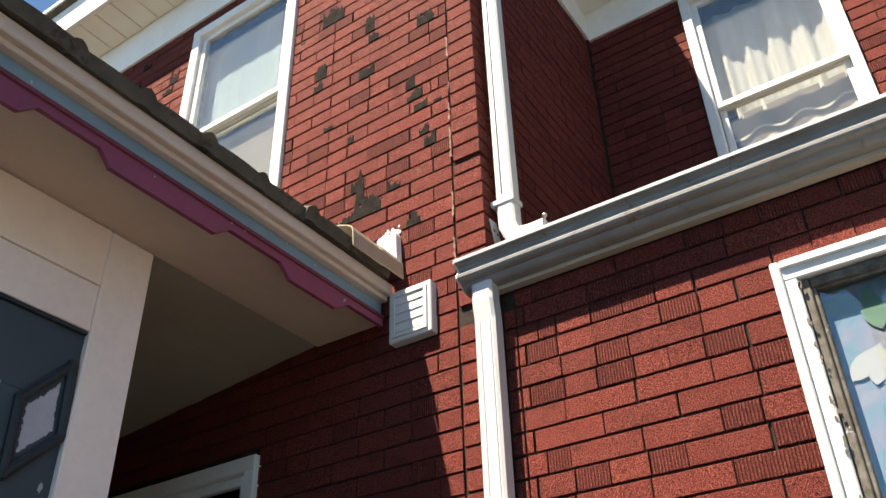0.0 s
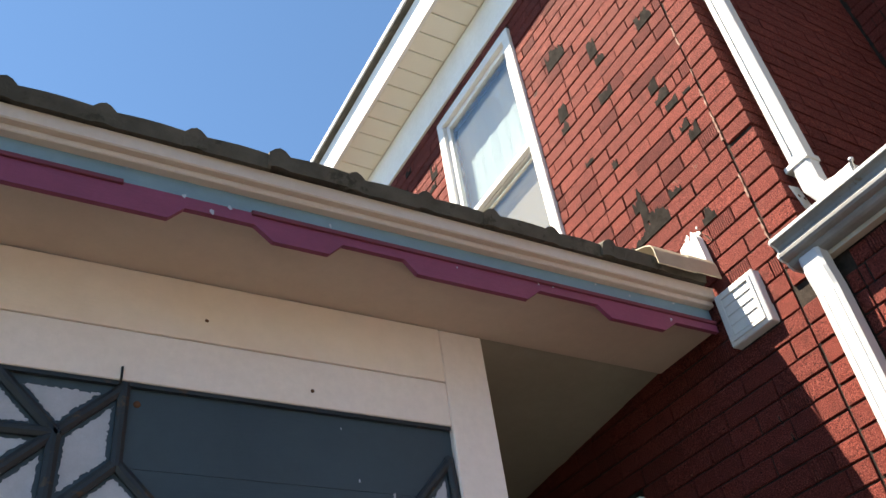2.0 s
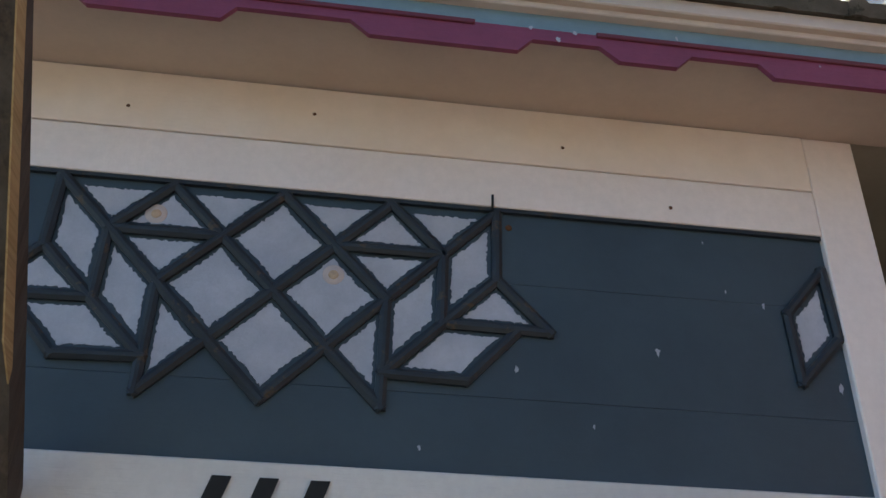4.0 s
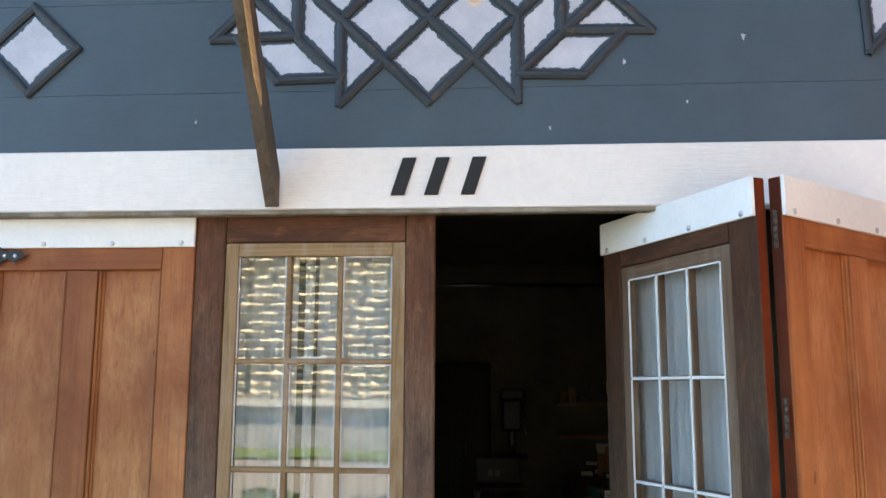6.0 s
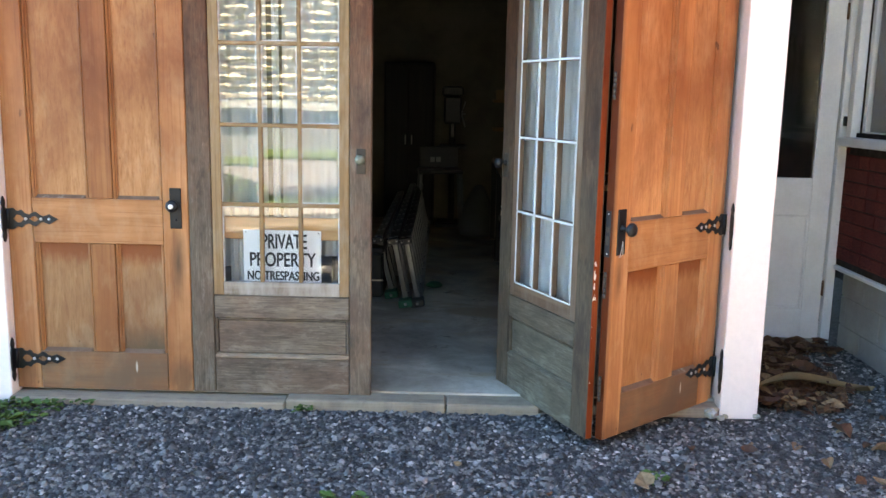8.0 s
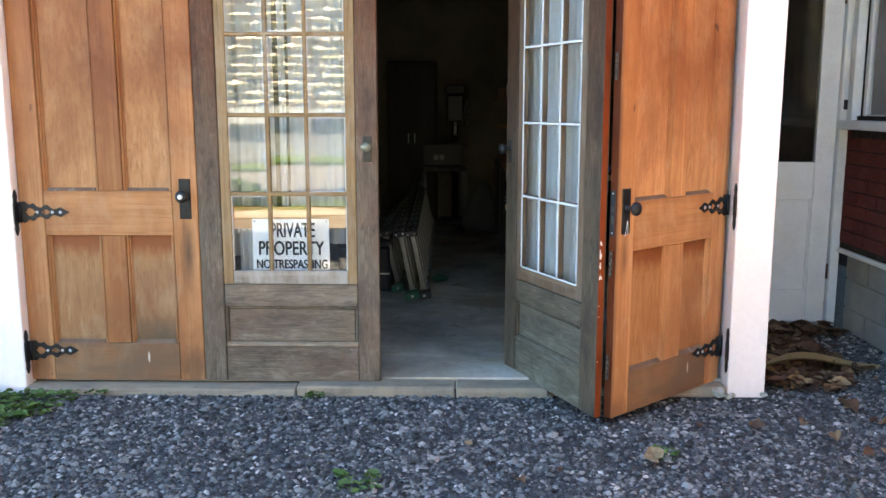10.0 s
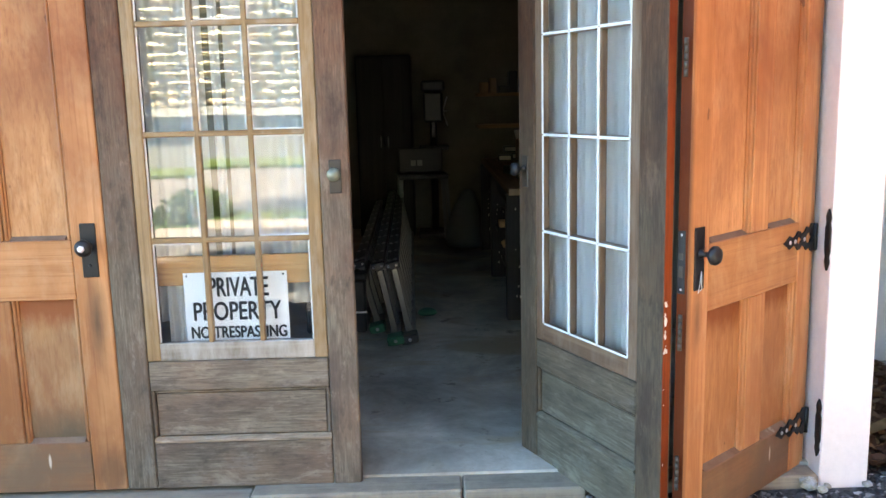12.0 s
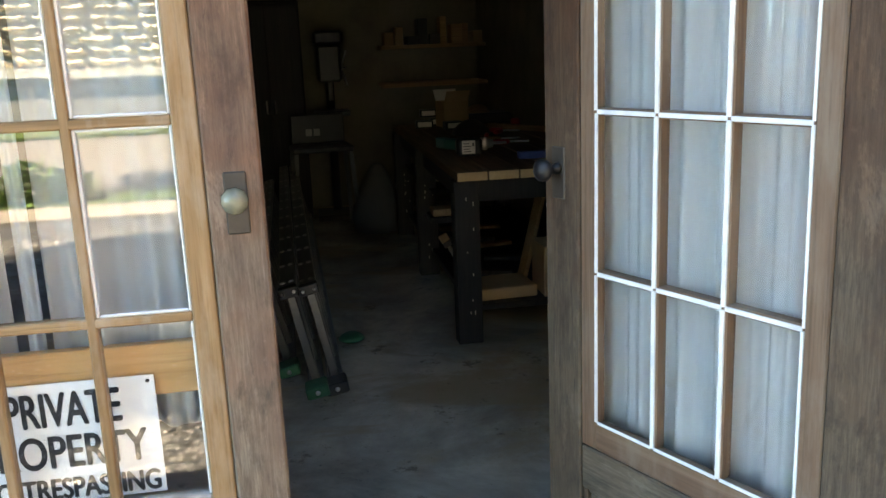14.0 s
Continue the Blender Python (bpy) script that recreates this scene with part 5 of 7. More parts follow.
# ---- strap hinges of the folding doors ----
def strap_hinge(m, mirror, label="black wrought iron strap hinge"):
    h = thing("strap_hinge", label, "hinge", m, "strap hinges")
    sx = -1 if mirror else 1
    L = 0.20
    prof = [(0.0, 0.046, 0), (0.014, 0.048, 0), (0.020, 0.046, 0.004), (0.028, 0.036, 0.016), (0.040, 0.034, 0.018), (0.052, 0.040, 0.014), (0.060, 0.034, 0.004), (0.066, 0.026, 0), (0.084, 0.020, 0), (0.092, 0.022, 0.003), (0.104, 0.030, 0.012), (0.116, 0.032, 0.012),
            (0.126, 0.024, 0.003), (0.132, 0.018, 0), (0.150, 0.012, 0), (0.162, 0.017, 0), (0.176, 0.022, 0), (0.190, 0.013, 0), (L + 0.014, 0.001, 0)]
    bm = bmesh.new()
    for (xa, oa, ia), (xb, ob_, ib) in zip(prof, prof[1:]):
        if ia or ib:
            for k in (1, -1):
                prism(bm, [(sx * xa, 0, k * ia), (sx * xb, 0, k * ib), (sx * xb, 0, k * ob_), (sx * xa, 0, k * oa)], (0, -0.005, 0))
        else:
            prism(bm, [(sx * xa, 0, -oa), (sx * xb, 0, -ob_), (sx * xb, 0, ob_), (sx * xa, 0, oa)], (0, -0.005, 0))
    bmesh.ops.remove_doubles(bm, verts=bm.verts[:], dist=0.0002)
    part("strap", bm, IRON, h)
    for x in (0.072, 0.140, 0.176):
        part("screw", turned(bmesh.new(), (sx * x, -0.005, 0), (0, -1, 0), [(0, 0.0075), (0.002, 0.007), (0.004, 0.003)], 10), STEEL, h)
    part("knuckle", turned(bmesh.new(), (-sx * 0.006, -0.006, -0.045), (0, 0, 1), [(0, 0.008), (0.09, 0.008)], 10), IRON, h)
    pl = [(0, 0.103), (0.008, 0.092), (0.016, 0.074), (0.010, 0.056), (0.018, 0.038), (0.018, -0.038), (0.010, -0.056), (0.016, -0.074), (0.008, -0.092), (0, -0.103)]
    pl += [(-x, z) for x, z in reversed(pl[1:-1])]
    bm = prism(bmesh.new(), [(XR - 0.001 if mirror else XL + 0.001, 0.019 + x, m.translation.z + z) for x, z in pl], (-0.006 if mirror else 0.006, 0, 0))
    bm.transform(m.inverted())
    part("post_plate", bm, IRON, h)
    return h


for z in (1.945, 0.815, 0.175):
    strap_hinge(pose(XL + 0.016, YD - 0.012 if z > 1.9 else YD - 0.001, z), False)
for z in (1.945, 0.850, 0.200):
    strap_hinge(RD @ pose(DW - 0.012, -0.013 if z > 1.9 else -0.001, z), True)
# butt hinges in the fold
for z in (0.20, 0.62, 1.38, 1.88):
    bh = thing("butt_hinge", "small tarnished brass butt hinge in the fold", "hinge", pose(1.472, -0.418, z), "butt hinges")
    for i in range(5):
        part("knuckle", turned(bmesh.new(), (0, 0, i * 0.021), (0, 0, 1), [(0, 0.006), (0.0195, 0.006)], 8), BRASS, bh)
lk = thing("lock_edge", "black iron mortise lock edge plate", "lock", RD @ pose(0, 0, ZD))
part("plate", boxed(-0.0035, 0.0005, 0.009, 0.033, 0.745, 0.925, bevel=0.001), IRON, lk)
for z0, z1 in ((0.842, 0.862), (0.792, 0.826)):
    part("bolt", boxed(-0.0055, -0.003, 0.014, 0.028, z0, z1, bevel=0.001), BRASS, lk, "tarnished brass bolt face")
for z in (0.757, 0.913):
    part("screw", turned(bmesh.new(), (-0.003, 0.021, z), (-1, 0, 0), [(0, 0.004), (0.0015, 0.003)], 8), STEEL, lk)

# ---- star ornament on the blue panel ----
SX, SZ, SU, YS = 0.495, 2.455, 0.1505, 0.022
segs = [((0, 0), (4, 4)), ((2, 0), (-2, 4)), ((2, 0), (2, 2)), ((2, 0.6), (4, 2.56)), ((3, 1.62), (3, 3)), ((4, 2.56), (4, 4)), ((2, 0.6), (3.43, 0.56)),
        ((3.43, 0.56), (4.39, 1.58)), ((3, 1.62), (4.96, 1.58)), ((4, 2.56), (4.96, 1.58)), ((1, 3), (3, 3)), ((3, 3), (2, 4)), ((2, 2), (0, 4))]
cells = [[(0, 0), (1, 1), (0, 2), (-1, 1)], [(0, 2), (1, 3), (0, 4), (-1, 3)]]
half = [[(1, 1), (2, 2), (1, 3), (0, 2)], [(0, 4), (2, 4), (1, 3)], [(2, 4), (3, 3), (1, 3)], [(2, 4), (4, 4), (3, 3)], [(1, 3), (3, 3), (2, 2)], [(2, 2), (3, 3), (3, 1.62), (2, 0.6)],
        [(3, 3), (4, 4), (4, 2.56), (3, 1.62)], [(1, 1), (2, 2), (2, 0)], [(2, 0.6), (3, 1.62), (4.39, 1.58), (3.43, 0.56)], [(3, 1.62), (4, 2.56), (4.96, 1.58)]]
cells += half + [[(-i, j) for i, j in c] for c in half]
segs += [((-a[0], a[1]), (-b[0], b[1])) for a, b in segs]
star = thing("star_ornament", "star of dark blue mouldings round pale lilac painted fields", "ornament")
spot = lambda p: Vector((SX + SU * p[0], 0, SZ + SU * p[1] * (0.998)))


def strip(parent, a, b, w=0.029, h=0.016):
    h += 0.0006 * (len(parent.children) % 7)
    w += 0.0005 * (len(parent.children) % 5)
    a, b = spot(a) if len(a) == 2 else Vector(a), spot(b) if len(b) == 2 else Vector(b)
    d = (b - a).normalized()
    n = Vector((-d.z, 0, d.x))
    a, b = a - d * 0.01, b + d * 0.01
    bm = bmesh.new()
    rows = []
    for p in (a, b):
        rows.append([bm.verts.new(p + n * u + Vector((0, YS - v, 0))) for u, v in ((-w / 2, 0), (-w / 2, h * 0.6), (-w * 0.16, h), (w * 0.16, h), (w / 2, h * 0.6), (w / 2, 0))])
    for k in range(5):
        bm.faces.new((rows[0][k], rows[0][k + 1], rows[1][k + 1], rows[1][k]))
    bm.faces.new(rows[0])
    bm.faces.new(rows[1][::-1])
    bmesh.ops.recalc_face_normals(bm, faces=bm.faces[:])
    part("moulding", bm, BLUE_TRIM, parent)


def field(parent, cell, seed, inset=0.0235):
    r = random.Random(seed)
    pts = [spot(p) if len(p) == 2 else Vector(p) for p in cell]
    c = sum(pts, Vector()) / len(pts)
    if sum((pts[i].x * pts[(i + 1) % len(pts)].z - pts[(i + 1) % len(pts)].x * pts[i].z) for i in range(len(pts))) < 0:
        pts = pts[::-1]
    lines = []
    for a, b in zip(pts, pts[1:] + pts[:1]):
        d = (b - a).normalized()
        lines.append((a + Vector((-d.z, 0, d.x)) * inset, d))
    ins = []
    for (p, d), (q, e) in zip(lines[-1:] + lines[:-1], lines):
        den = d.x * e.z - d.z * e.x
        s = ((q.x - p.x) * e.z - (q.z - p.z) * e.x) / den
        ins.append(p + d * s)
    out = []
    for a, b in zip(ins, ins[1:] + ins[:1]):
        n = max(2, int((b - a).length / 0.006))
        dip = r.uniform(0, 0.07)
        for i in range(n):
            p = a.lerp(b, i / n)
            out.append(p.lerp(c, dip * math.sin(math.pi * i / n) + r.uniform(0, 0.05) ** 1.2) + Vector((r.uniform(-1, 1), 0, r.uniform(-1, 1))) * 0.003)
    bm = bmesh.new()
    prism(bm, [Vector((p.x, YS + 0.001, p.z)) for p in out], (0, -0.0025, 0))
    part("pale_field", bm, PALE, parent)


for a, b in segs:
    strip(star, a, b)
for n, c in enumerate(cells):
    field(star, c, n)
for cx, cz, pts in ((0, 0, [(2.066, 2.955), (1.935, 2.806), (1.943, 2.599), (2.078, 2.74)]), (0, 0, [(-0.9, 2.83), (-1.06, 2.672), (-0.9, 2.512), (-0.735, 2.672)])):
    dm = thing("diamond_ornament", "small pale diamond field in a dark blue moulding", "ornament", group="small diamonds")
    p3 = [(x, 0.0, z) for x, z in pts]
    for a, b in zip(p3, p3[1:] + p3[:1]):
        strip(dm, a, b, 0.028)
    field(dm, p3, 77, 0.025)
# two round filler spots, a rusty nail, a hook and flakes of pale paint on the panel
for x, z in ((0.157, 2.961), (0.65, 2.818)):
    sp_ = part("filler_spot", turned(bmesh.new(), (x, YS - 0.0012, z), (0, -1, 0), [(0, 0.030), (0.001, 0.029), (0.0012, 0.001)], 18), paint("pink_filler", (0.62, 0.52, 0.47), (0.5, 0.45, 0.45), 0.7, 40.0), star, "round pinkish filler spot")
    part("filler_core", turned(bmesh.new(), (x, YS - 0.0022, z), (0, -1, 0), [(0, 0.014), (0.0012, 0.013), (0.0014, 0.001)], 14), plain("tan_filler", (0.55, 0.40, 0.27), 0.8, 0, 0.3, 90), sp_)
part("nail", turned(bmesh.new(), (1.134, YS, 3.014), (0, -1, 0), [(0, 0.010), (0.003, 0.009), (0.005, 0.004)], 10), RUSTY_NAIL, pn, "rusty nail head")
part("hook", pipe(bmesh.new(), [(1.083, 0.004, 3.06), (1.083, -0.004, 3.075), (1.083, -0.004, 3.105)], 0.006, 0.006, (1, 0, 0)), IRON, pn, "small black hook")
rq = random.Random(44)
for x, z, q in ((1.543, 2.664, 0.016), (1.148, 2.583, 0.012), (1.762, 2.863, 0.007), (1.714, 3.021, 0.005), (1.87, 2.829, 0.012), (2.054, 2.594, 0.018), (0.607, 2.872, 0.02), (1.35, 2.44, 0.008), (-0.3, 2.40, 0.008), (0.9, 2.36, 0.010)):
    ring = [(x + q * rq.uniform(0.25, 1.0) * math.cos(i * 0.57) * 0.6, YS - 0.0004, z + q * rq.uniform(0.3, 1.2) * math.sin(i * 0.57)) for i in range(11)]
    part("paint_flake", prism(bmesh.new(), ring, (0, -0.001, 0)), PALE, pn)
# three slanted black bars on the lintel
for i, x in enumerate((0.375, 0.485, 0.605)):
    bm = bmesh.new()
    prism(bm, [(x, -0.0045, 2.130), (x + 0.045, -0.0045, 2.130), (x + 0.085, -0.0045, 2.256), (x + 0.04, -0.0045, 2.256)], (0, -0.006, 0))
    solid("lintel_bar", bm, IRON, "slanted black bar fixed on the white lintel beam", "bar", group="lintel bars")

# ---- timber bracket ----
br = thing("timber_bracket", "old timber brace with a raw pine arm under the eave", "bracket")
d = Vector((0, -0.87, 1.18)).normalized()
n = Vector((0, d.z, -d.y))
a, b = Vector((-0.034, -0.012, 2.095)), Vector((-0.034, -0.87, 3.275))
bm = bmesh.new()
prism(bm, [a, a + Vector((0, -0.02, -0.005)), b - n * 0.09, b, a + Vector((0, 0, 0.11))], (0.040, 0, 0))
part("brace", bm, DARKBEAM, br, "dark weathered brace")
bm = bmesh.new()
q = a + d * 0.36
prism(bm, [q - n * 0.045, q + d * 0.03 - n * 0.028, b - n * 0.03, b - n * 0.075, q + d * 0.1 - n * 0.078], (0.0035, 0, 0))
bm.transform(Matrix.Translation((0.0395, 0, 0)))
part("split_face", bm, RAW, br, "raw yellow split face of the brace")
bm = bmesh.new()
prism(bm, [(-0.036, -0.348, 3.455), (-0.036, -1.06, 3.25), (-0.036, -1.06, 3.34), (-0.036, -0.348, 3.548)], (0.044, 0, 0))
part("arm", bm, RAW, br, "raw pine arm")

# ---- behind the glass: curtains, sign, batten ----
for x0, x1, waves, sd in ((-0.16, 0.040, 2.0, 21), (0.066, 0.100, 0.7, 22), (0.114, 0.41, 2.6, 23)):
    solid("curtain", curtain_mesh(x0, x1, 0.60 + 0.03 * (sd - 21), 1.975, 0.017 if sd != 22 else 0.008, waves, sd, "x", 0.0, 0.150), CURTAIN, "white voile curtain behind the closed glazed door", "curtain", group="door curtains")
for x0, x1, sd in ((0.03, 0.43, 31), (0.385, 0.74, 32)):
    c = solid("curtain", curtain_mesh(x0, x1, 0.47, 1.95, 0.016, 3.6, sd, "x", 0.0, 0.064), CURTAIN, "white stained voile curtain behind the open glazed door", "curtain", group="door curtains")
    c.matrix_basis = GM
solid("white_cloth", curtain_mesh(-0.125, -0.060, 0.50, 0.735, 0.010, 1.2, 27, "x", 0.0, 0.128), CURTAIN, "crumpled white cloth hanging beside the sign", "cloth")
solid("batten", boxed(-0.15, 0.385, 0.112, 0.135, 0.735, 0.835, bevel=0.002), wood("orange_pine", (0.50, 0.24, 0.08), (0.60, 0.32, 0.13), (0.68, 0.40, 0.18), "x", 0.5), "orange pine batten behind the door glass", "batten")
sign = thing("warning_sign", "white metal sign with black capital letters behind glass", "sign", pose(-0.062, 0.102, 0.545))
SIGNW = plain("white_enamel", (0.82, 0.82, 0.82), 0.35, 0.0, 0.03, 10, 0.02)
BLACK = plain("black_print", (0.012, 0.012, 0.013), 0.5)
part("plate", boxed(0, 0.35, 0.0, 0.002, 0.0, 0.235, bevel=0.0005), SIGNW, sign)


def letters(text, x0, x1, z0, z1, parent):
    cu = bpy.data.curves.new("lettering", "FONT")
    cu.body = text
    cu.extrude = 0.0
    cu.dimensions, cu.fill_mode = "2D", "FRONT"
    tmp = bpy.data.objects.new("lettering", cu)
    me = bpy.data.meshes.new_from_object(tmp)
    xs = [v.co.x for v in me.vertices]
    ys = [v.co.y for v in me.vertices]
    sx, sz = (x1 - x0) / (max(xs) - min(xs)), (z1 - z0) / (max(ys) - min(ys))
    vv, ff = [], []
    for k, (dx, dz) in enumerate(((0, 0), (0.0018, 0), (-0.0018, 0), (0, 0.0014), (0, -0.0014))):
        o = len(vv)
        vv += [(x0 + (v.co.x - min(xs)) * sx + dx, -0.0015 - 0.00015 * k, z0 + (v.co.y - min(ys)) * sz + dz) for v in me.vertices]
        seen = set()
        for p in me.polygons:
            key = tuple(round(q, 5) for q in p.center)
            if key not in seen:
                seen.add(key)
                ff.append(tuple(o + i for i in p.vertices))
    me = bpy.data.meshes.new("lettering")
    me.from_pydata(vv, [], ff)
    me.materials.append(BLACK)
    ob = new("lettering", me)
    ob.parent = parent
    bpy.data.objects.remove(tmp)


letters("PRIVATE", 0.085, 0.285, 0.152, 0.217, sign)
letters("PROPERTY", 0.030, 0.325, 0.070, 0.133, sign)
letters("NO TRESPASSING", 0.018, 0.340, 0.008, 0.048, sign)
for x in (0.012, 0.338):
    part("rivet", turned(bmesh.new(), (x, -0.0005, 0.224), (0, -1, 0), [(0, 0.004), (0.002, 0.003)], 8), IRON, sign)

# ---- inside the garage ----
BENCH_TOP = wood("bench_plank", (0.10, 0.06, 0.03), (0.17, 0.105, 0.055), (0.25, 0.16, 0.09), "y", 0.7)
END_GRAIN = plain("pale_end_grain", (0.52, 0.36, 0.19), 0.8, 0.0, 0.2, 60, 0.2)
BLACKWOOD = wood("black_painted_timber", (0.010, 0.010, 0.011), (0.018, 0.018, 0.019), (0.03, 0.03, 0.03), "z", 0.6)
WHITECARD = plain("white_card", (0.68, 0.66, 0.62), 0.7, 0.0, 0.06, 30, 0.05)
ALU = plain("worn_aluminium", (0.17, 0.175, 0.18), 0.30, 1.0, 0.25, 30, 0.15)
GREEN = plain("green_plastic", (0.012, 0.11, 0.055), 0.5)
TOOLDARK = plain("black_tool_plastic", (0.018, 0.02, 0.022), 0.45, 0.0, 0.2)
BX0, BX1, BY0, BY1, BZ = 1.222, 2.05, 2.13, 4.7, 0.825
bench = thing("workbench", "long timber workbench with a plank top and black legs", "workbench")
nb = 6
rw = random.Random(19)
for i in range(nb):
    x0 = BX0 + (BX1 - BX0) * i / nb
    dy = rw.uniform(0, 0.02)
    pl = part("plank", boxed(x0 + 0.002, x0 + (BX1 - BX0) / nb - 0.002, BY0 + dy, BY1, BZ - 0.042, BZ - rw.uniform(0, 0.003), bevel=0.003), BENCH_TOP, bench)
    part("end_grain", boxed(x0 + 0.004, x0 + (BX1 - BX0) / nb - 0.004, BY0 + dy - 0.003, BY0 + dy + 0.004, BZ - 0.040, BZ - 0.004), END_GRAIN, pl, "pale sawn end grain")
for y in (BY0 + 0.03, (BY0 + BY1) / 2, BY1 - 0.12):
    for x in (BX0 - 0.012, BX1 - 0.12):
        lg = part("leg", boxed(x, x + 0.112, y, y + 0.09, 0.045, BZ - 0.043, bevel=0.004), BLACKWOOD, bench)
        for k in range(9):
            z, dx = rw.uniform(0.12, BZ - 0.1), rw.uniform(0.04, 0.09)
            part("scratch", boxed(x + dx, x + dx + 0.003, y - 0.0012, y + 0.001, z, z + rw.uniform(0.006, 0.022)), WHITECARD, lg)
part("apron", boxed(BX0 + 0.1, BX1 - 0.12, BY0 + 0.06, BY0 + 0.10, BZ - 0.14, BZ - 0.043), BLACKWOOD, bench)
part("apron", boxed(BX0 + 0.03, BX0 + 0.07, BY0 + 0.12, BY1 - 0.12, BZ - 0.14, BZ - 0.043), BLACKWOOD, bench)
part("lower_shelf", boxed(BX0 + 0.06, BX1 - 0.02, BY0 + 0.10, BY1 - 0.05, 0.175, 0.205, bevel=0.003), BLACKWOOD, bench)
CARD = plain("brown_cardboard", (0.36, 0.24, 0.13), 0.85, 0.0, 0.12, 30, 0.1)
TEAL = plain("teal_tool_plastic", (0.02, 0.12, 0.12), 0.45)
BLUEP = plain("blue_painted_steel", (0.03, 0.06, 0.20), 0.4)
REDP = plain("red_painted_steel", (0.35, 0.02, 0.02), 0.4)
SHELFW = wood("offcut_wood", (0.22, 0.13, 0.06), (0.34, 0.22, 0.11), (0.45, 0.31, 0.17), "x", 0.7)


def carton(m, w, d, h, label):
    c = thing("carton", label, "box", m, "cartons")
    part("body", boxed(0, w, 0, d, 0, h, bevel=0.002), CARD, c)
    for s, y in ((1, 0.0), (-1, d)):
        bm = bmesh.new()
        prism(bm, [(0.004, y, h), (w - 0.004, y, h), (w - 0.004, y - s * 0.06, h + 0.07), (0.004, y - s * 0.06, h + 0.07)], (0, 0.003, 0.002))
        part("flap", bm, CARD if s > 0 else WHITECARD, c)
    return c


carton(pose(1.52, 4.25, BZ, 0, 0, 8), 0.17, 0.2, 0.17, "open brown carton with raised flaps on the workbench")


def labelled_box(m, w, d, h, label):
    """A dark packet with a white label across its front."""
    c = thing("small_box", label, "box", m, "packets")
    part("body", boxed(0, w, 0, d, 0, h, bevel=0.003), TOOLDARK, c)
    part("front_label", boxed(w * 0.1, w * 0.9, -0.0015, 0.001, h * 0.2, h * 0.85), WHITECARD, c, "white front label")
    return c


for x, y, z, a in ((1.335, 4.30, BZ, -4), (1.46, 4.46, BZ, 3), (1.40, 4.56, BZ + 0.055, -3), (1.505, 4.10, BZ, 6)):
    labelled_box(pose(x, y, z, 0, 0, a), 0.115, 0.09, 0.05, "dark packet with a white label on the workbench")
dr = thing("power_drill", "black and teal cordless drill lying on the bench", "drill", pose(1.318, 2.66, BZ, 0, 0, -4))
part("battery", boxed(0.0, 0.125, 0.0, 0.08, 0.0, 0.090, bevel=0.014), TOOLDARK, dr)
part("label", boxed(0.026, 0.090, -0.0012, 0.0006, 0.014, 0.078), WHITECARD, dr, "white sticker with dark lines")
for i in range(4):
    part("label_line", boxed(0.032, 0.070 - 0.008 * (i % 2), -0.002, -0.0011, 0.022 + i * 0.013, 0.026 + i * 0.013), TOOLDARK, dr)
part("label_mark", boxed(0.076, 0.085, -0.002, -0.0011, 0.050, 0.066), TOOLDARK, dr)
part("grip", pipe(bmesh.new(), [(0.06, 0.06, 0.05), (-0.02, 0.22, 0.045), (-0.05, 0.34, 0.04)], 0.055, 0.05, (0, 0, 1)), TEAL, dr, "teal rubber grip")
part("chuck", turned(bmesh.new(), (0.122, 0.04, 0.055), (1, 0.1, 0), [(0, 0.032), (0.03, 0.032), (0.034, 0.024), (0.06, 0.02), (0.064, 0.008), (0.13, 0.006)], 14), STEEL, dr)
solid("blue_level", boxed(1.575, 1.95, 2.44, 2.49, BZ, BZ + 0.034, bevel=0.003), BLUEP, "blue steel level lying on the workbench", "level")
pl = solid("wood_strip", boxed(0, 0.80, 0, 0.05, 0, 0.03, bevel=0.002), SHELFW, "pale wooden strip lying on the workbench", "offcut")
pl.matrix_basis = pose(1.78, 4.10, BZ, 0, 0, -62)
solid("pale_cap", turned(bmesh.new(), (1.80, 4.52, BZ + 0.07), (0, -0.25, 1), [(0, 0.085), (0.015, 0.082), (0.035, 0.065), (0.05, 0.04), (0.056, 0.01)], 18), SHELFW, "pale rounded cap on a tool case", "cap")
solid("paint_can", turned(bmesh.new(), (1.94, 4.0, BZ), (0, 0, 1), [(0, 0.03), (0.05, 0.03), (0.054, 0.026), (0.06, 0.027)], 18), REDP, "small red paint can on the workbench", "can")
solid("tool_case", boxed(1.70, 2.02, 4.40, 4.66, BZ, BZ + 0.072, bevel=0.015), TOOLDARK, "black plastic tool case on the workbench", "case")
solid("cloth_heap", turned(bmesh.new(), (1.60, 3.75, BZ), (0, 0, 1), [(0, 0.12), (0.03, 0.11), (0.06, 0.08), (0.085, 0.04), (0.09, 0.01)], 11), TOOLDARK, "dark bundled cloth on the workbench", "cloth")
rt = random.Random(29)
for i in range(7):
    h_ = thing("hand_tool", "small dark hand tool lying on the workbench", "tool", pose(1.55 + rt.uniform(0, 0.4), 2.75 + i * 0.17, BZ, 0, 0, rt.uniform(-80, 80)), "hand tools")
    part("handle", turned(bmesh.new(), (0, 0, 0.016), (1, 0, 0), [(0, 0.010), (0.02, 0.015), (0.08, 0.013), (0.09, 0.007)], 10), rt.choice((TOOLDARK, REDP, TOOLDARK, SHELFW)), h_)
    part("blade", boxed(0.088, 0.088 + rt.uniform(0.05, 0.12), -0.004, 0.004, 0.011, 0.020, bevel=0.001), STEEL, h_)
LOWZ = 0.205
bk = thing("bucket", "white plastic bucket hung with a handle under the bench", "bucket", pose(1.42, 3.65, 0.565))
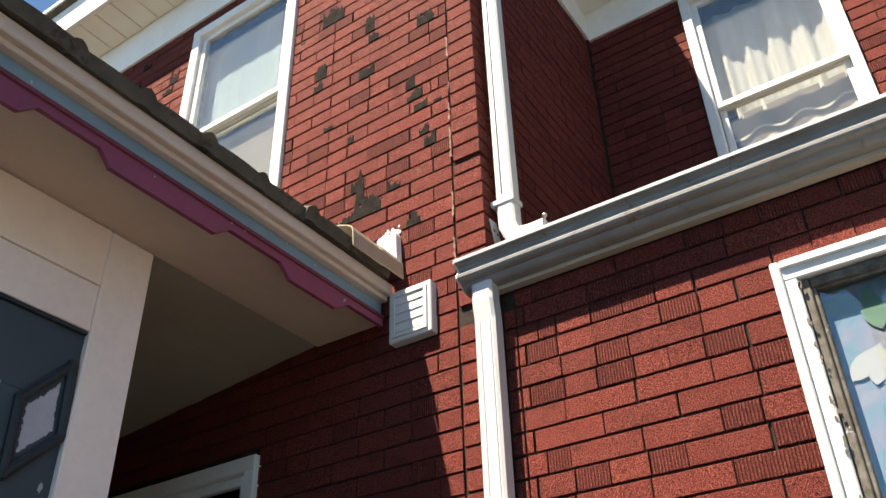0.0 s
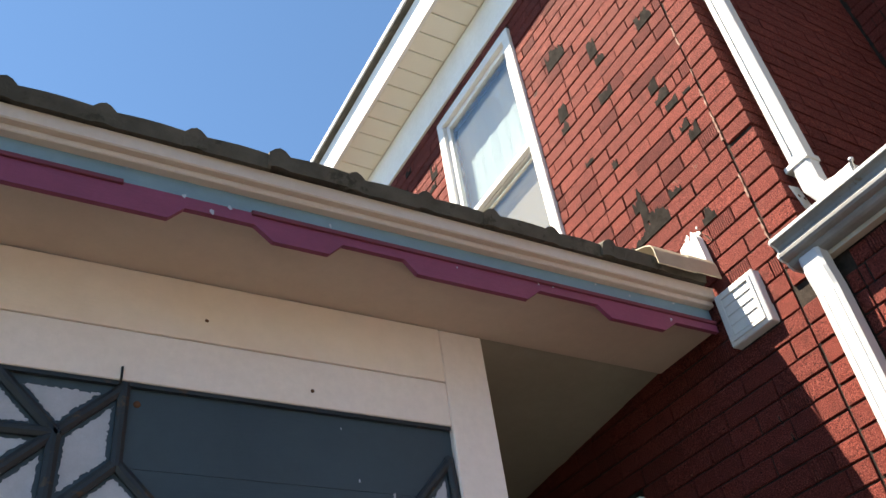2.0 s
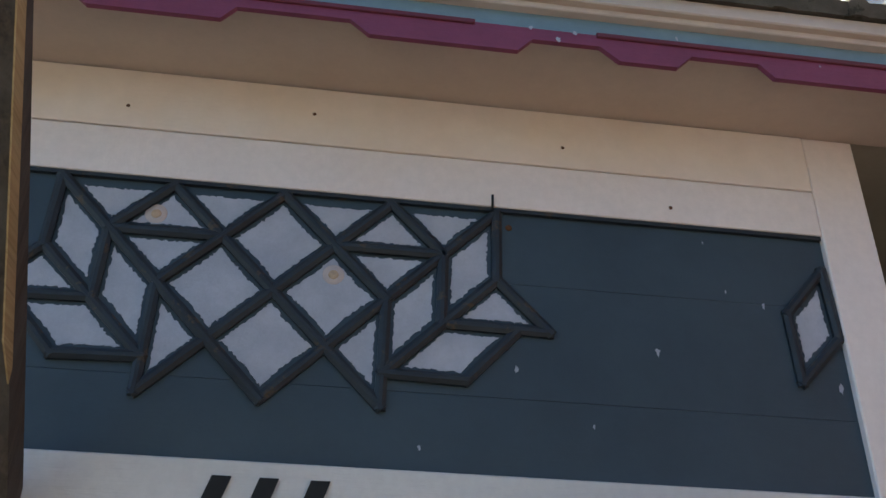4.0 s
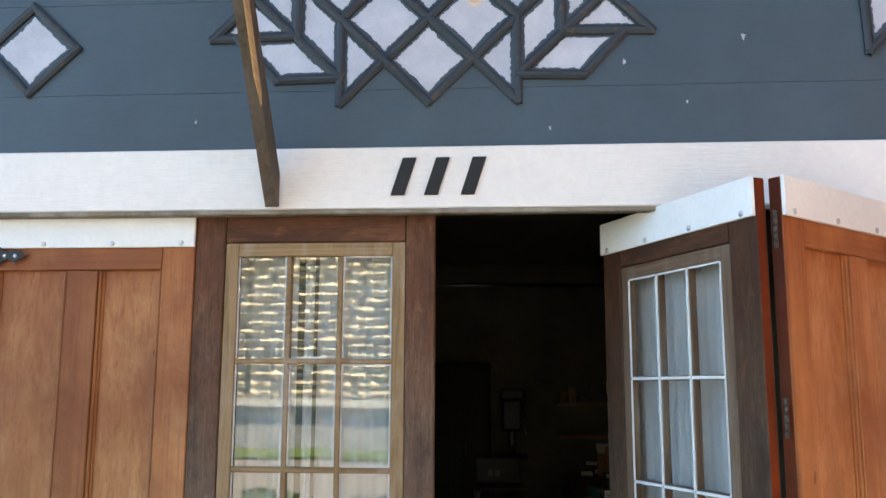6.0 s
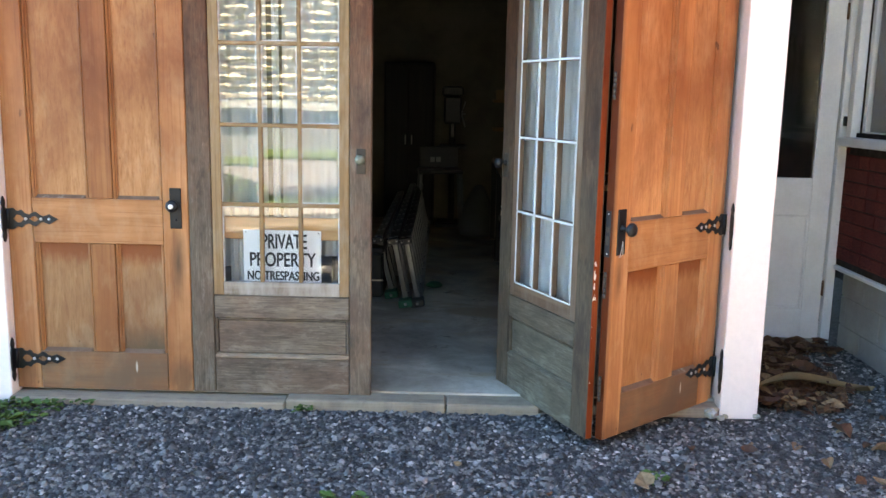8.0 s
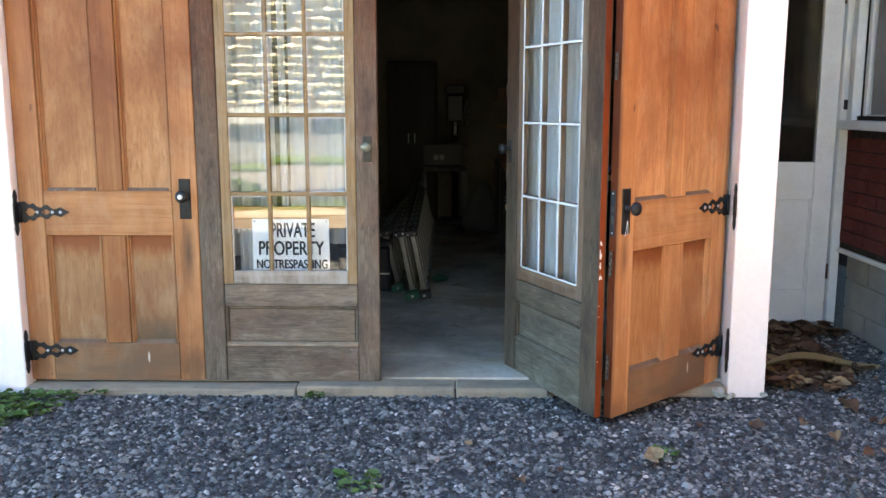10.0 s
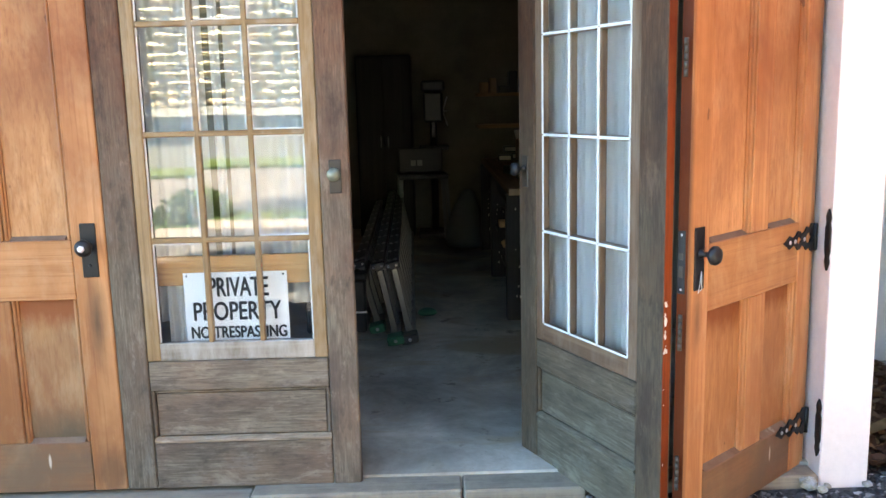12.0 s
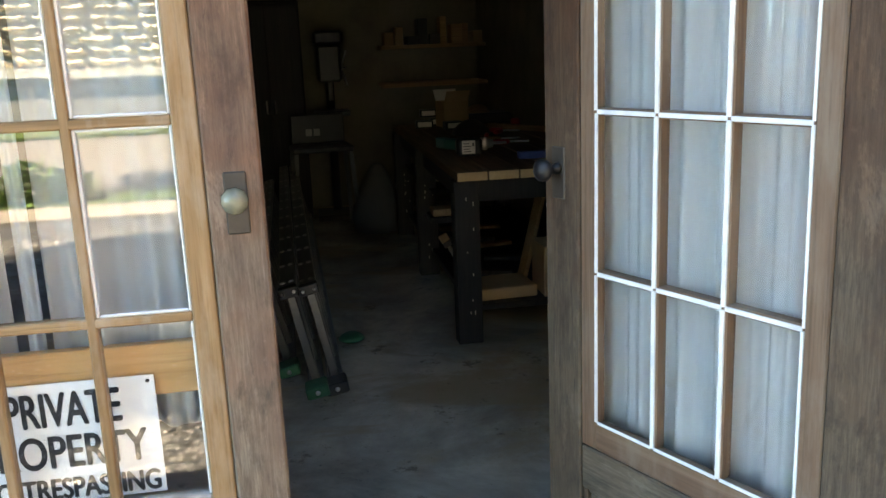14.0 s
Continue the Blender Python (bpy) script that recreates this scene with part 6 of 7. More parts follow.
part("pail", turned(bmesh.new(), (0, 0, 0), (0, 0, 1), [(0, 0.07), (0.13, 0.085), (0.135, 0.092), (0.15, 0.092), (0.152, 0.082)], 20), WHITECARD, bk)
part("handle", pipe(bmesh.new(), [(-0.09, 0, 0.14), (-0.07, -0.06, 0.10), (0, -0.095, 0.08), (0.07, -0.06, 0.10), (0.09, 0, 0.14)], 0.006, 0.006, (0, 0, 1)), STEEL, bk)
part("mid_shelf", boxed(BX0 + 0.05, BX1 - 0.06, 3.30, BY1 - 0.1, 0.545, 0.563, bevel=0.002), BLACKWOOD, bench)
solid("wood_block", boxed(1.235, 1.36, 2.98, 3.10, 0.475, 0.515, bevel=0.004), END_GRAIN, "pale wooden block on a ledge of the bench", "offcut")
part("ledge", boxed(BX0 + 0.0, 1.42, 2.96, 3.16, 0.445, 0.473), BLACKWOOD, bench)
bc = thing("brush", "paint brush with a white handle leaning under the bench", "brush", pose(1.335, 2.80, LOWZ + 0.05, 0, -28, 0))
part("handle", turned(bmesh.new(), (0, 0, 0), (0, 0, 1), [(0, 0.009), (0.03, 0.011), (0.10, 0.012), (0.11, 0.009)], 10), WHITECARD, bc, "white brush handle")
part("ferrule", boxed(-0.022, 0.022, -0.008, 0.008, 0.110, 0.140, bevel=0.002), BRASS, bc)
part("bristles", boxed(-0.024, 0.024, -0.007, 0.007, 0.140, 0.185, bevel=0.004), SHELFW, bc, "tan bristles")
bx = solid("shelf_box", boxed(0, 0.27, 0, 0.24, 0, 0.055, bevel=0.006), CARD, "flat pale carton on the lower shelf", "box")
bx.matrix_basis = pose(1.34, 2.27, LOWZ, 0, 0, 4)
sb_ = thing("brown_carton", "upright brown carton with a dark mark under the bench", "box", pose(1.635, 2.26, LOWZ))
part("body", boxed(0, 0.20, 0, 0.22, 0, 0.235, bevel=0.003), CARD, sb_)
part("mark", boxed(0.03, 0.065, -0.0015, 0.001, 0.02, 0.06), TOOLDARK, sb_)
lb = solid("leaning_board", boxed(0, 0.02, 0, 0.12, 0, 0.50, bevel=0.003), SHELFW, "narrow board leaning under the workbench", "board")
lb.matrix_basis = pose(1.62, 2.60, LOWZ, 0, 14, 0)
rt2 = random.Random(31)
for i in range(6):
    b_ = solid("offcut", boxed(0, rt2.uniform(0.2, 0.4), 0, rt2.uniform(0.04, 0.08), 0, 0.02, bevel=0.002), rt2.choice((SHELFW, DARKBEAM, TOOLDARK)), "loose timber offcut on the lower shelf", "offcut", group="shelf offcuts")
    b_.matrix_basis = pose(1.36 + rt2.uniform(0, 0.2), 2.75 + i * 0.28, LOWZ, 0, 0, rt2.uniform(-20, 20))

# ladders lying on edge
def ladder(m, label, length=4.2, wide=0.43, feet=GREEN, foot_label="green plastic foot"):
    l = thing("ladder", label, "ladder", m, "ladders")
    for z, up in ((0.0, 1), (wide, -1)):
        bm = bmesh.new()
        box(bm, -0.031, 0.031, 0, length, z - 0.003, z + 0.003, bevel=0.001)
        for x in (-0.031, 0.027):
            box(bm, x, x + 0.004, 0, length, min(z, z + up * 0.026), max(z, z + up * 0.026))
        part("rail", bm, ALU, l)
    y = 0.10
    while y < length:
        r = part("rung", pipe(bmesh.new(), [(0, y, 0.0), (0, y, wide)], 0.036, 0.030, (1, 0, 0)), ALU, l)
        for dx in (-0.017, 0.017):
            part("rivet", turned(bmesh.new(), (dx, y, wide + 0.003), (0, 0, 1), [(0, 0.011), (0.004, 0.010), (0.007, 0.003)], 8), STEEL, r)
        y += 0.28
    cap = part("end_cap", boxed(-0.0375, 0.0375, -0.014, 0.03, wide - 0.030, wide + 0.010, bevel=0.004), TOOLDARK, l, "black plastic end cap")
    for dx in (-0.022, 0.022):
        part("bolt", turned(bmesh.new(), (dx, -0.014, wide - 0.010), (0, -1, 0), [(0, 0.007), (0.003, 0.006)], 8), STEEL, cap)
    ft = part("foot", boxed(-0.044, 0.044, -0.03, 0.07, -0.014, 0.034, bevel=0.006), feet, l, foot_label)
    part("foot_bolt", turned(bmesh.new(), (0, -0.03, 0.010), (0, -1, 0), [(0, 0.010), (0.004, 0.009)], 8), STEEL, ft)
    return l


ladder(pose(0.650, 1.74, 0.062, 0, -11.5, 1.2), "aluminium ladder lying on its edge with black feet", feet=TOOLDARK, foot_label="black plastic foot")
ladder(pose(0.574, 1.72, 0.062, 0, -11.5, 1.2), "aluminium ladder lying on its edge with green feet")
ladder(pose(0.462, 1.98, 0.06, 0, -14, 1.0), "dull aluminium ladder leaning behind another", 3.0, 0.40)
cr_ = thing("storage_crate", "black plastic storage crate behind the closed door", "crate", pose(0.06, 1.98, 0.045))
part("body", boxed(0.0, 0.34, 0, 0.40, 0, 0.30, bevel=0.012), TOOLDARK, cr_)
part("lid", boxed(-0.01, 0.35, -0.01, 0.41, 0.302, 0.345, bevel=0.012), TOOLDARK, cr_)
part("label_strip", boxed(0.10, 0.345, -0.006, -0.001, 0.115, 0.125), WHITECARD, cr_, "thin white strip")
solid("rope_coil", turned(bmesh.new(), (0.74, 2.35, 0.05), (0, 0, 1), [(0, 0.05), (0.01, 0.062), (0.025, 0.05), (0.035, 0.03)], 14), GREEN, "small coil of green rope on the floor", "rope")
# far clutter: step stool, dark cabinet, plastic sack
STOOLGREY = plain("dull_grey_tube", (0.16, 0.165, 0.17), 0.5, 0.3)
st = thing("step_stool", "grey metal step stool with a white-marked board", "stool", pose(0.50, 4.75, 0.045, 0, 0, 6))
for x in (0.0, 0.46):
    for y in (0.0, 0.4):
        part("leg", pipe(bmesh.new(), [(x, y, 0), (x + (0.23 - x) * 0.15, y + (0.2 - y) * 0.3, 0.62)], 0.03, 0.03, (0, 1, 0)), STOOLGREY, st)
part("seat", boxed(0.01, 0.45, 0.03, 0.36, 0.60, 0.64, bevel=0.01), TOOLDARK, st)
part("back_panel", boxed(0.03, 0.43, 0.33, 0.36, 0.64, 0.86, bevel=0.01), TOOLDARK, st)
for x in (0.14, 0.2):
    part("socket", boxed(x, x + 0.045, 0.322, 0.331, 0.70, 0.75), STOOLGREY, st)
cab = thing("dark_cabinet", "tall dark wooden cabinet against the back wall", "cabinet")
part("body", boxed(0.10, 0.62, 5.47, 5.98, 0.045, 1.75, bevel=0.01), BLACKWOOD, cab)
for x in (0.112, 0.363):
    dd = part("door", boxed(x, x + 0.245, 5.448, 5.469, 0.12, 1.72, bevel=0.004), BLACKWOOD, cab)
    part("handle", rod(bmesh.new(), (x + (0.215 if x < 0.3 else 0.03), 5.435, 0.9), (x + (0.215 if x < 0.3 else 0.03), 5.435, 1.0), 0.006, 8), STEEL, dd)
dp_ = thing("drill_press", "dark standing drill press by the back wall", "machine", pose(0.82, 5.5, 0.045))
part("base", boxed(-0.16, 0.16, -0.2, 0.16, 0, 0.05, bevel=0.01), TOOLDARK, dp_)
part("column", rod(bmesh.new(), (0, 0.06, 0.05), (0, 0.06, 1.45), 0.035), TOOLDARK, dp_)
part("table", boxed(-0.14, 0.14, -0.2, 0.05, 0.82, 0.86, bevel=0.008), TOOLDARK, dp_)
part("head", boxed(-0.09, 0.09, -0.22, 0.14, 1.08, 1.36, bevel=0.02), TOOLDARK, dp_)
part("belt_cover", boxed(-0.11, 0.11, -0.25, 0.28, 1.36, 1.46, bevel=0.02), TOOLDARK, dp_)
part("spindle", rod(bmesh.new(), (0, -0.15, 0.94), (0, -0.15, 1.08), 0.018), STEEL, dp_)
for k in range(3):
    a_ = k * 2.094
    part("feed_handle", rod(bmesh.new(), (0.09, -0.12, 1.18), (0.13, -0.12 + 0.15 * math.cos(a_), 1.18 + 0.15 * math.sin(a_)), 0.007, 8), STEEL, dp_)
solid("plastic_sack", turned(bmesh.new(), (1.08, 4.85, 0.045), (0.05, 0, 1), [(0, 0.17), (0.10, 0.19), (0.25, 0.16), (0.38, 0.10), (0.48, 0.05), (0.5, 0.02)], 9), cloth_material("cloudy_plastic", (0.16, 0.17, 0.17)), "cloudy plastic sack slumped on the floor", "sack")
for y, z in ((5.6, 1.35), (5.55, 1.05)):
    sh = solid("wall_shelf", boxed(1.25, 2.10, y, 5.99, z, z + 0.03, bevel=0.003), SHELFW, "rough wall shelf loaded with dark tools", "shelf", group="wall shelves")
for i in range(9):
    r = random.Random(50 + i)
    w_, h_ = r.uniform(0.06, 0.16), r.uniform(0.06, 0.22)
    x_ = 1.28 + i * 0.09
    solid("tool_box", boxed(x_, x_ + w_ * 0.5 + 0.02, 5.62, 5.75 + r.uniform(0, .1), 1.38, 1.38 + h_, bevel=0.006), r.choice((TOOLDARK, CARD, SHELFW, TOOLDARK)), "small dark tool box on a wall shelf", "box", group="shelf boxes")
solid("pipe_rail", rod(bmesh.new(), (-1.5, 5.2, 2.45), (2.1, 5.2, 2.45), 0.018), ALU, "thin pipe hung below the garage ceiling", "pipe")

# ---- across the street ----
ROAD = paint("pale_asphalt", (0.125, 0.122, 0.12), (0.10, 0.098, 0.095), 0.9, 1.2, (0.16, 0.155, 0.15), 0.62, (3, 3, 3), 0.3)
WALK = paint("pale_concrete", (0.22, 0.20, 0.17), (0.18, 0.165, 0.145), 0.9, 1.0, (0.35, 0.32, 0.27), 0.65, (3, 3, 3), 0.3)
LAWN = paint("lawn_green", (0.06, 0.10, 0.022), (0.035, 0.065, 0.014), 0.9, 3.0, (0.11, 0.11, 0.04), 0.64, (6, 6, 6), 0.8)
STONEW = paint("cream_rock_faced_block", (0.52, 0.465, 0.345), (0.45, 0.40, 0.30), 0.85, 2.0, (0.38, 0.335, 0.25), 0.64, (3, 3, 3), 0.7)
GREYST = paint("grey_plinth_stone", (0.34, 0.34, 0.34), (0.28, 0.28, 0.28), 0.85, 2.0, None, 0.8, (3, 3, 3), 0.5)
solid("sidewalk", boxed(-60, 60, -6.9, -6.2, -0.10, 0.015), WALK, "pale concrete sidewalk along the street", "sidewalk", "structure")
solid("verge", boxed(-60, 60, -7.6, -6.904, -0.10, 0.03), LAWN, "green grass verge beside the road", "grass", "structure")
solid("road", boxed(-60, 60, -14.6, -7.604, -0.10, -0.002), ROAD, "pale grey asphalt road", "road", "structure")
solid("far_lawn", boxed(-60, 60, -17.0, -14.604, -0.10, 0.06), LAWN, "green lawn strip before the stone building", "grass", "structure")
sb = thing("stone_building", "cream rock-faced block building across the street", "building")
part("wall", boxed(-11, 9, -26, -17.03, -0.1, 7.6), STONEW, sb)
part("roof", boxed(-11.4, 9.4, -26.4, -16.6, 7.6, 7.9), TILE, sb)
part("plinth", boxed(-11.05, 9.05, -17.03, -16.93, -0.1, 1.0), GREYST, sb)
part("belt", boxed(-11.05, 9.05, -17.06, -16.84, 1.0, 1.18), paint("pale_belt_stone", (0.66, 0.64, 0.58), (0.58, 0.56, 0.5), 0.8), sb)
vv, ff = [], []
rb = random.Random(5)
for r in range(30):
    z = 1.2 + r * 0.21
    x = -11.0 - rb.uniform(0, 0.3)
    while x < 9.0:
        w = rb.uniform(0.6, 1.2)
        x0, x1 = max(x, -11.0) + 0.012, min(x + w, 9.0) - 0.012
        x += w
        if x1 - x0 < 0.1:
            continue
        o = len(vv)
        n = 8
        ys_ = [-17.03 + (0.0 if k in (0, n) else rb.uniform(0.09, 0.145)) for k in range(n + 1)]
        zs_ = [z + 0.105 + rb.uniform(-0.015, 0.02) for k in range(n + 1)]
        for k in range(n + 1):
            x_ = x0 + (x1 - x0) * k / n
            vv += [(x_, -17.03, z + 0.008), (x_, ys_[k], zs_[k]), (x_, -17.03, z + 0.204)]
        for k in range(n):
            q = o + 3 * k
            ff += [(q + 3, q, q + 1, q + 4), (q + 4, q + 1, q + 2, q + 5)]
me = bpy.data.meshes.new("rock_faces")
me.from_pydata(vv, [], ff)
me.materials.append(STONEW)
me.update()
rf = new("rock_faces", me)
rf.parent = sb
tagged(rf, kind="stuff")
BARK = paint("grey_bark", (0.13, 0.115, 0.10), (0.08, 0.07, 0.06), 0.9, 8.0, None, 0.8, (9, 9, 2), 0.9)
LEAF = plain("tree_leaf", (0.06, 0.11, 0.03), 0.7, 0.0, 0.3, 3)
rl = random.Random(9)


def street_tree(x, y, label, centre, radii, count, size):
    """Tapered trunk, limbs and a ragged crown of many small leaves."""
    tree = thing("street_tree", label, "tree", group="street trees")
    top = centre.z - radii.z * 1.05
    part("trunk", turned(bmesh.new(), (x, y, -0.02), (0.02, 0, 1), [(0, 0.22), (0.2, 0.16), (1.5, 0.14), (top * 0.7, 0.13), (top, 0.11)], 12), BARK, tree)
    for q in ((-1.0, 0.6), (0.9, -0.5), (0.2, 1.0), (-0.4, -1.0)):
        part("limb", turned(bmesh.new(), (x + 0.05, y, top - 0.3), (q[0], q[1], 1.6), [(0, 0.08), (1.2, 0.05), (2.2, 0.02)], 8), BARK, tree)
    vv, ff = [], []
    for i in range(count):
        while True:
            p = Vector((rl.uniform(-1, 1), rl.uniform(-1, 1), rl.uniform(-1, 1)))
            if 0.25 < p.length < 1 and noise.noise(p * 2.2) > -0.12:
                break
        c = centre + Vector((p.x * radii.x, p.y * radii.y, p.z * radii.z))
        u = Vector((rl.uniform(-1, 1), rl.uniform(-1, 1), rl.uniform(-1, 1))).normalized() * size
        w = u.orthogonal().normalized() * size * 0.55
        o = len(vv)
        vv += [c - u, c + w, c + u, c - w]
        ff.append((o, o + 1, o + 2, o + 3))
    me = bpy.data.meshes.new("crown")
    me.from_pydata(vv, [], ff)
    me.materials.append(LEAF)
    cw = new("crown", me)
    cw.parent = tree


street_tree(-2.6, -7.25, "street tree with a grey trunk on the grass verge", Vector((-2.5, -7.25, 6.0)), Vector((2.1, 1.9, 1.7)), 2600, 0.09)
# this one stands out of view, added to keep sun off the gravel
street_tree(-5.2, -1.45, "unseen leafy tree added at the side of the yard to shade the gravel", Vector((-5.2, -1.4, 9.0)), Vector((1.1, 2.1, 1.6)), 4200, 0.14)
# a low bush on the verge
vv, ff = [], []
for i in range(420):
    while True:
        p = Vector((rl.uniform(-1, 1), rl.uniform(-1, 1), rl.uniform(0, 1)))
        if 0.3 < p.length < 1:
            break
    c = Vector((-1.95 + p.x * 0.5, -7.2 + p.y * 0.3, 0.03 + p.z * 0.40))
    u = Vector((rl.uniform(-1, 1), rl.uniform(-1, 1), rl.uniform(-0.3, 1))).normalized() * 0.07
    w = u.orthogonal().normalized() * 0.03
    o = len(vv)
    vv += [c - u, c + w, c + u, c - w]
    ff.append((o, o + 1, o + 2, o + 3))
me = bpy.data.meshes.new("bush")
me.from_pydata(vv, [], ff)
me.materials.append(plain("bush_leaf", (0.09, 0.17, 0.04), 0.7, 0.0, 0.3, 3))
tagged(new("bush", me), "low leafy green bush on the grass verge", "bush")

# ---- gravel, leaves and weeds ----
def scatter(name, count, region, size, material, label, category, seed, shape="stone", keep=None):
    """Loose small pieces joined into one mesh: stones or curled leaves strewn over a region x0, x1, y0, y1."""
    rs = np.random.RandomState(seed)
    xs = rs.uniform(region[0], region[1], count)
    ys = rs.uniform(region[2], region[3], count)
    if keep is not None:
        ok = np.array([keep(x, y) for x, y in zip(xs, ys)])
        xs, ys = xs[ok], ys[ok]
    n = len(xs)
    if shape == "stone":
        base = np.array([(1, 0, 0), (0.3, 0.95, 0.1), (-0.8, 0.6, 0), (-0.9, -0.5, 0.1), (0.2, -1, 0), (0.25, 0.2, 0.75), (-0.35, -0.1, 0.7), (0, 0, -0.6)], float)
        tris = np.array([(0, 1, 5), (1, 2, 5), (2, 6, 5), (2, 3, 6), (3, 4, 6), (4, 5, 6), (4, 0, 5), (1, 0, 7), (2, 1, 7), (3, 2, 7), (4, 3, 7), (0, 4, 7)])
        s = size * rs.lognormal(0, 0.33, n)
        jit = 1 + rs.uniform(-0.28, 0.28, (n, len(base), 3))
        v = base[None] * jit * s[:, None, None]
        v[:, :, 2] *= rs.uniform(0.55, 1.0, n)[:, None]
        tilt = 0.5
        lift = s * 0.15
    else:
        g = np.array([(u, w, 0) for u in (-1, -0.5, 0, 0.5, 1) for w in (-1, 0, 1)], float)
        wid = np.array([0.15, 0.15, 0.15, 0.75, 0.8, 0.75, 1, 1, 1, 0.7, 0.75, 0.7, 0.05, 0.05, 0.05])
        g[:, 1] *= wid * 0.6
        base = g
        tris = []
        for a in range(4):
            for b in range(2):
                q = a * 3 + b
                tris += [(q, q + 3, q + 4), (q, q + 4, q + 1)]
        tris = np.array(tris)
        s = size * rs.lognormal(0, 0.3, n)
        v = base[None] * s[:, None, None] * (1 + rs.uniform(-0.15, 0.15, (n, len(base), 3)))
        curl = rs.uniform(0.2, 1.1, n)
        v[:, :, 2] = (np.abs(base[:, 1])[None] * curl[:, None] + (base[:, 0] ** 2)[None] * rs.uniform(-0.3, 0.6, n)[:, None]) * s[:, None] + rs.uniform(-0.08, 0.08, (n, len(base))) * s[:, None]
        tilt = 0.5
        lift = s * 0.25 + rs.uniform(0, 0.025, n)
    a = rs.uniform(0, 2 * np.pi, n)
    tx = rs.uniform(-tilt, tilt, n)
    ca, sa, ct, st_ = np.cos(a)[:, None], np.sin(a)[:, None], np.cos(tx)[:, None], np.sin(tx)[:, None]
    x, y, z = v[:, :, 0], v[:, :, 1], v[:, :, 2]
    y, z = y * ct - z * st_, y * st_ + z * ct
    x, y = x * ca - y * sa, x * sa + y * ca
    co = np.stack([x + xs[:, None], y + ys[:, None], z + lift[:, None] - 0.012], -1).reshape(-1, 3)
    f = (tris[None] + (np.arange(n) * len(base))[:, None, None]).reshape(-1, 3)
    me = bpy.data.meshes.new(name)
    me.from_pydata(co.tolist(), [], f.tolist())
    me.materials.append(material)
    me.update()
    return tagged(new(name, me), label, category, kind="stuff")


def open_ground(x, y):
    return not (y > -0.03 and x < 2.26) and not (x > 3.14) and not (y > 1.26)


scatter("gravel", 105000, (-2.2, 3.15, -3.1, 1.26), 0.0088, STONE, "loose blue-grey crushed stone gravel", "gravel", 3, "stone", open_ground)
scatter("gravel_far", 24000, (-3.3, 3.08, -5.6, -3.09), 0.0135, STONE, "loose blue-grey crushed stone gravel farther off", "gravel", 4, "stone")


def leaf_material(name, a, b_, c_):
    m, t, b = nodes(name)
    g = t.nodes.new("ShaderNodeNewGeometry")
    c = ramp(t, g.outputs["Random Per Island"], [(0.0, a), (0.6, b_), (1.0, c_)])
    c = mix(t, noise_of(t, coords(t, world=True), 70.0, 4), c, tuple(v * 0.5 for v in a))
    t.links.new(c, b.inputs["Base Color"])
    b.inputs["Roughness"].default_value = 0.75
    return m


DRY = leaf_material("dry_leaf", (0.07, 0.028, 0.014), (0.19, 0.085, 0.04), (0.46, 0.30, 0.15))


def pile(x, y):
    return (x - 2.52) ** 2 / 0.09 + (y - 0.62) ** 2 / 0.36 < 1 - 0.5 * math.sin(31 * x) * math.sin(23 * y) or (x > 2.28 and y > 1.0 and math.sin(40 * x + 20 * y) > -0.2)


scatter("leaf_litter", 1300, (2.26, 3.03, 0.05, 1.25), 0.036, DRY, "heap of curled brown dry leaves in the passage", "leaves", 6, "leaf", pile)
scatter("stray_leaves", 26, (2.3, 3.02, -0.75, 0.45), 0.036, DRY, "a few stray dry leaves on the gravel", "leaves", 8, "leaf")
scatter("stray_leaves", 7, (0.9, 2.2, -0.95, -0.35), 0.026, DRY, "a few stray dry leaves on the gravel", "leaves", 12, "leaf", open_ground)
WEED = leaf_material("weed_leaf", (0.05, 0.11, 0.02), (0.09, 0.18, 0.03), (0.16, 0.26, 0.06))
scatter("weeds", 3400, (-1.7, -0.55, -1.35, -0.04), 0.016, WEED, "low green weeds by the garage post", "weeds", 9, "leaf", lambda x, y: y > -0.05 - 1.7 * (-0.74 - x) - 0.06 * math.sin(17 * x) - 0.04 * math.sin(41 * x))
scatter("weeds", 40, (0.46, 0.62, -1.02, -0.90), 0.014, WEED, "small green weed tuft in the gravel", "weeds", 10, "leaf")
scatter("weeds", 25, (1.62, 1.70, -0.72, -0.64), 0.012, WEED, "small green weed tuft in the gravel", "weeds", 11, "leaf")
scatter("weeds", 25, (0.19, 0.27, -0.07, -0.03), 0.012, WEED, "small green weed tuft by the sill", "weeds", 13, "leaf")
hk = bmesh.new()
rows = []
for i in range(13):
    f = i / 12
    c = Vector((2.30 + 0.62 * f, 0.22 + 0.06 * math.sin(3 * f) + 0.12 * f, 0.045 + 0.03 * math.sin(5 * f)))
    w = 0.05 * math.sin(math.pi * min(1, 0.15 + f * 0.85)) + 0.004
    rows.append([hk.verts.new(c + Vector((0.02 * k, w * k, 0.022 * abs(k)))) for k in (-1, 0, 1)])
for a, b in zip(rows, rows[1:]):
    for k in range(2):
        hk.faces.new((a[k], a[k + 1], b[k + 1], b[k])).smooth = True
bmesh.ops.solidify(hk, geom=hk.faces[:], thickness=0.003)
solid("palm_husk", hk, plain("pale_dry_husk", (0.42, 0.30, 0.15), 0.75, 0.0, 0.3, 40, 0.3), "long pale curled dry leaf sheath among leaves", "leaf")

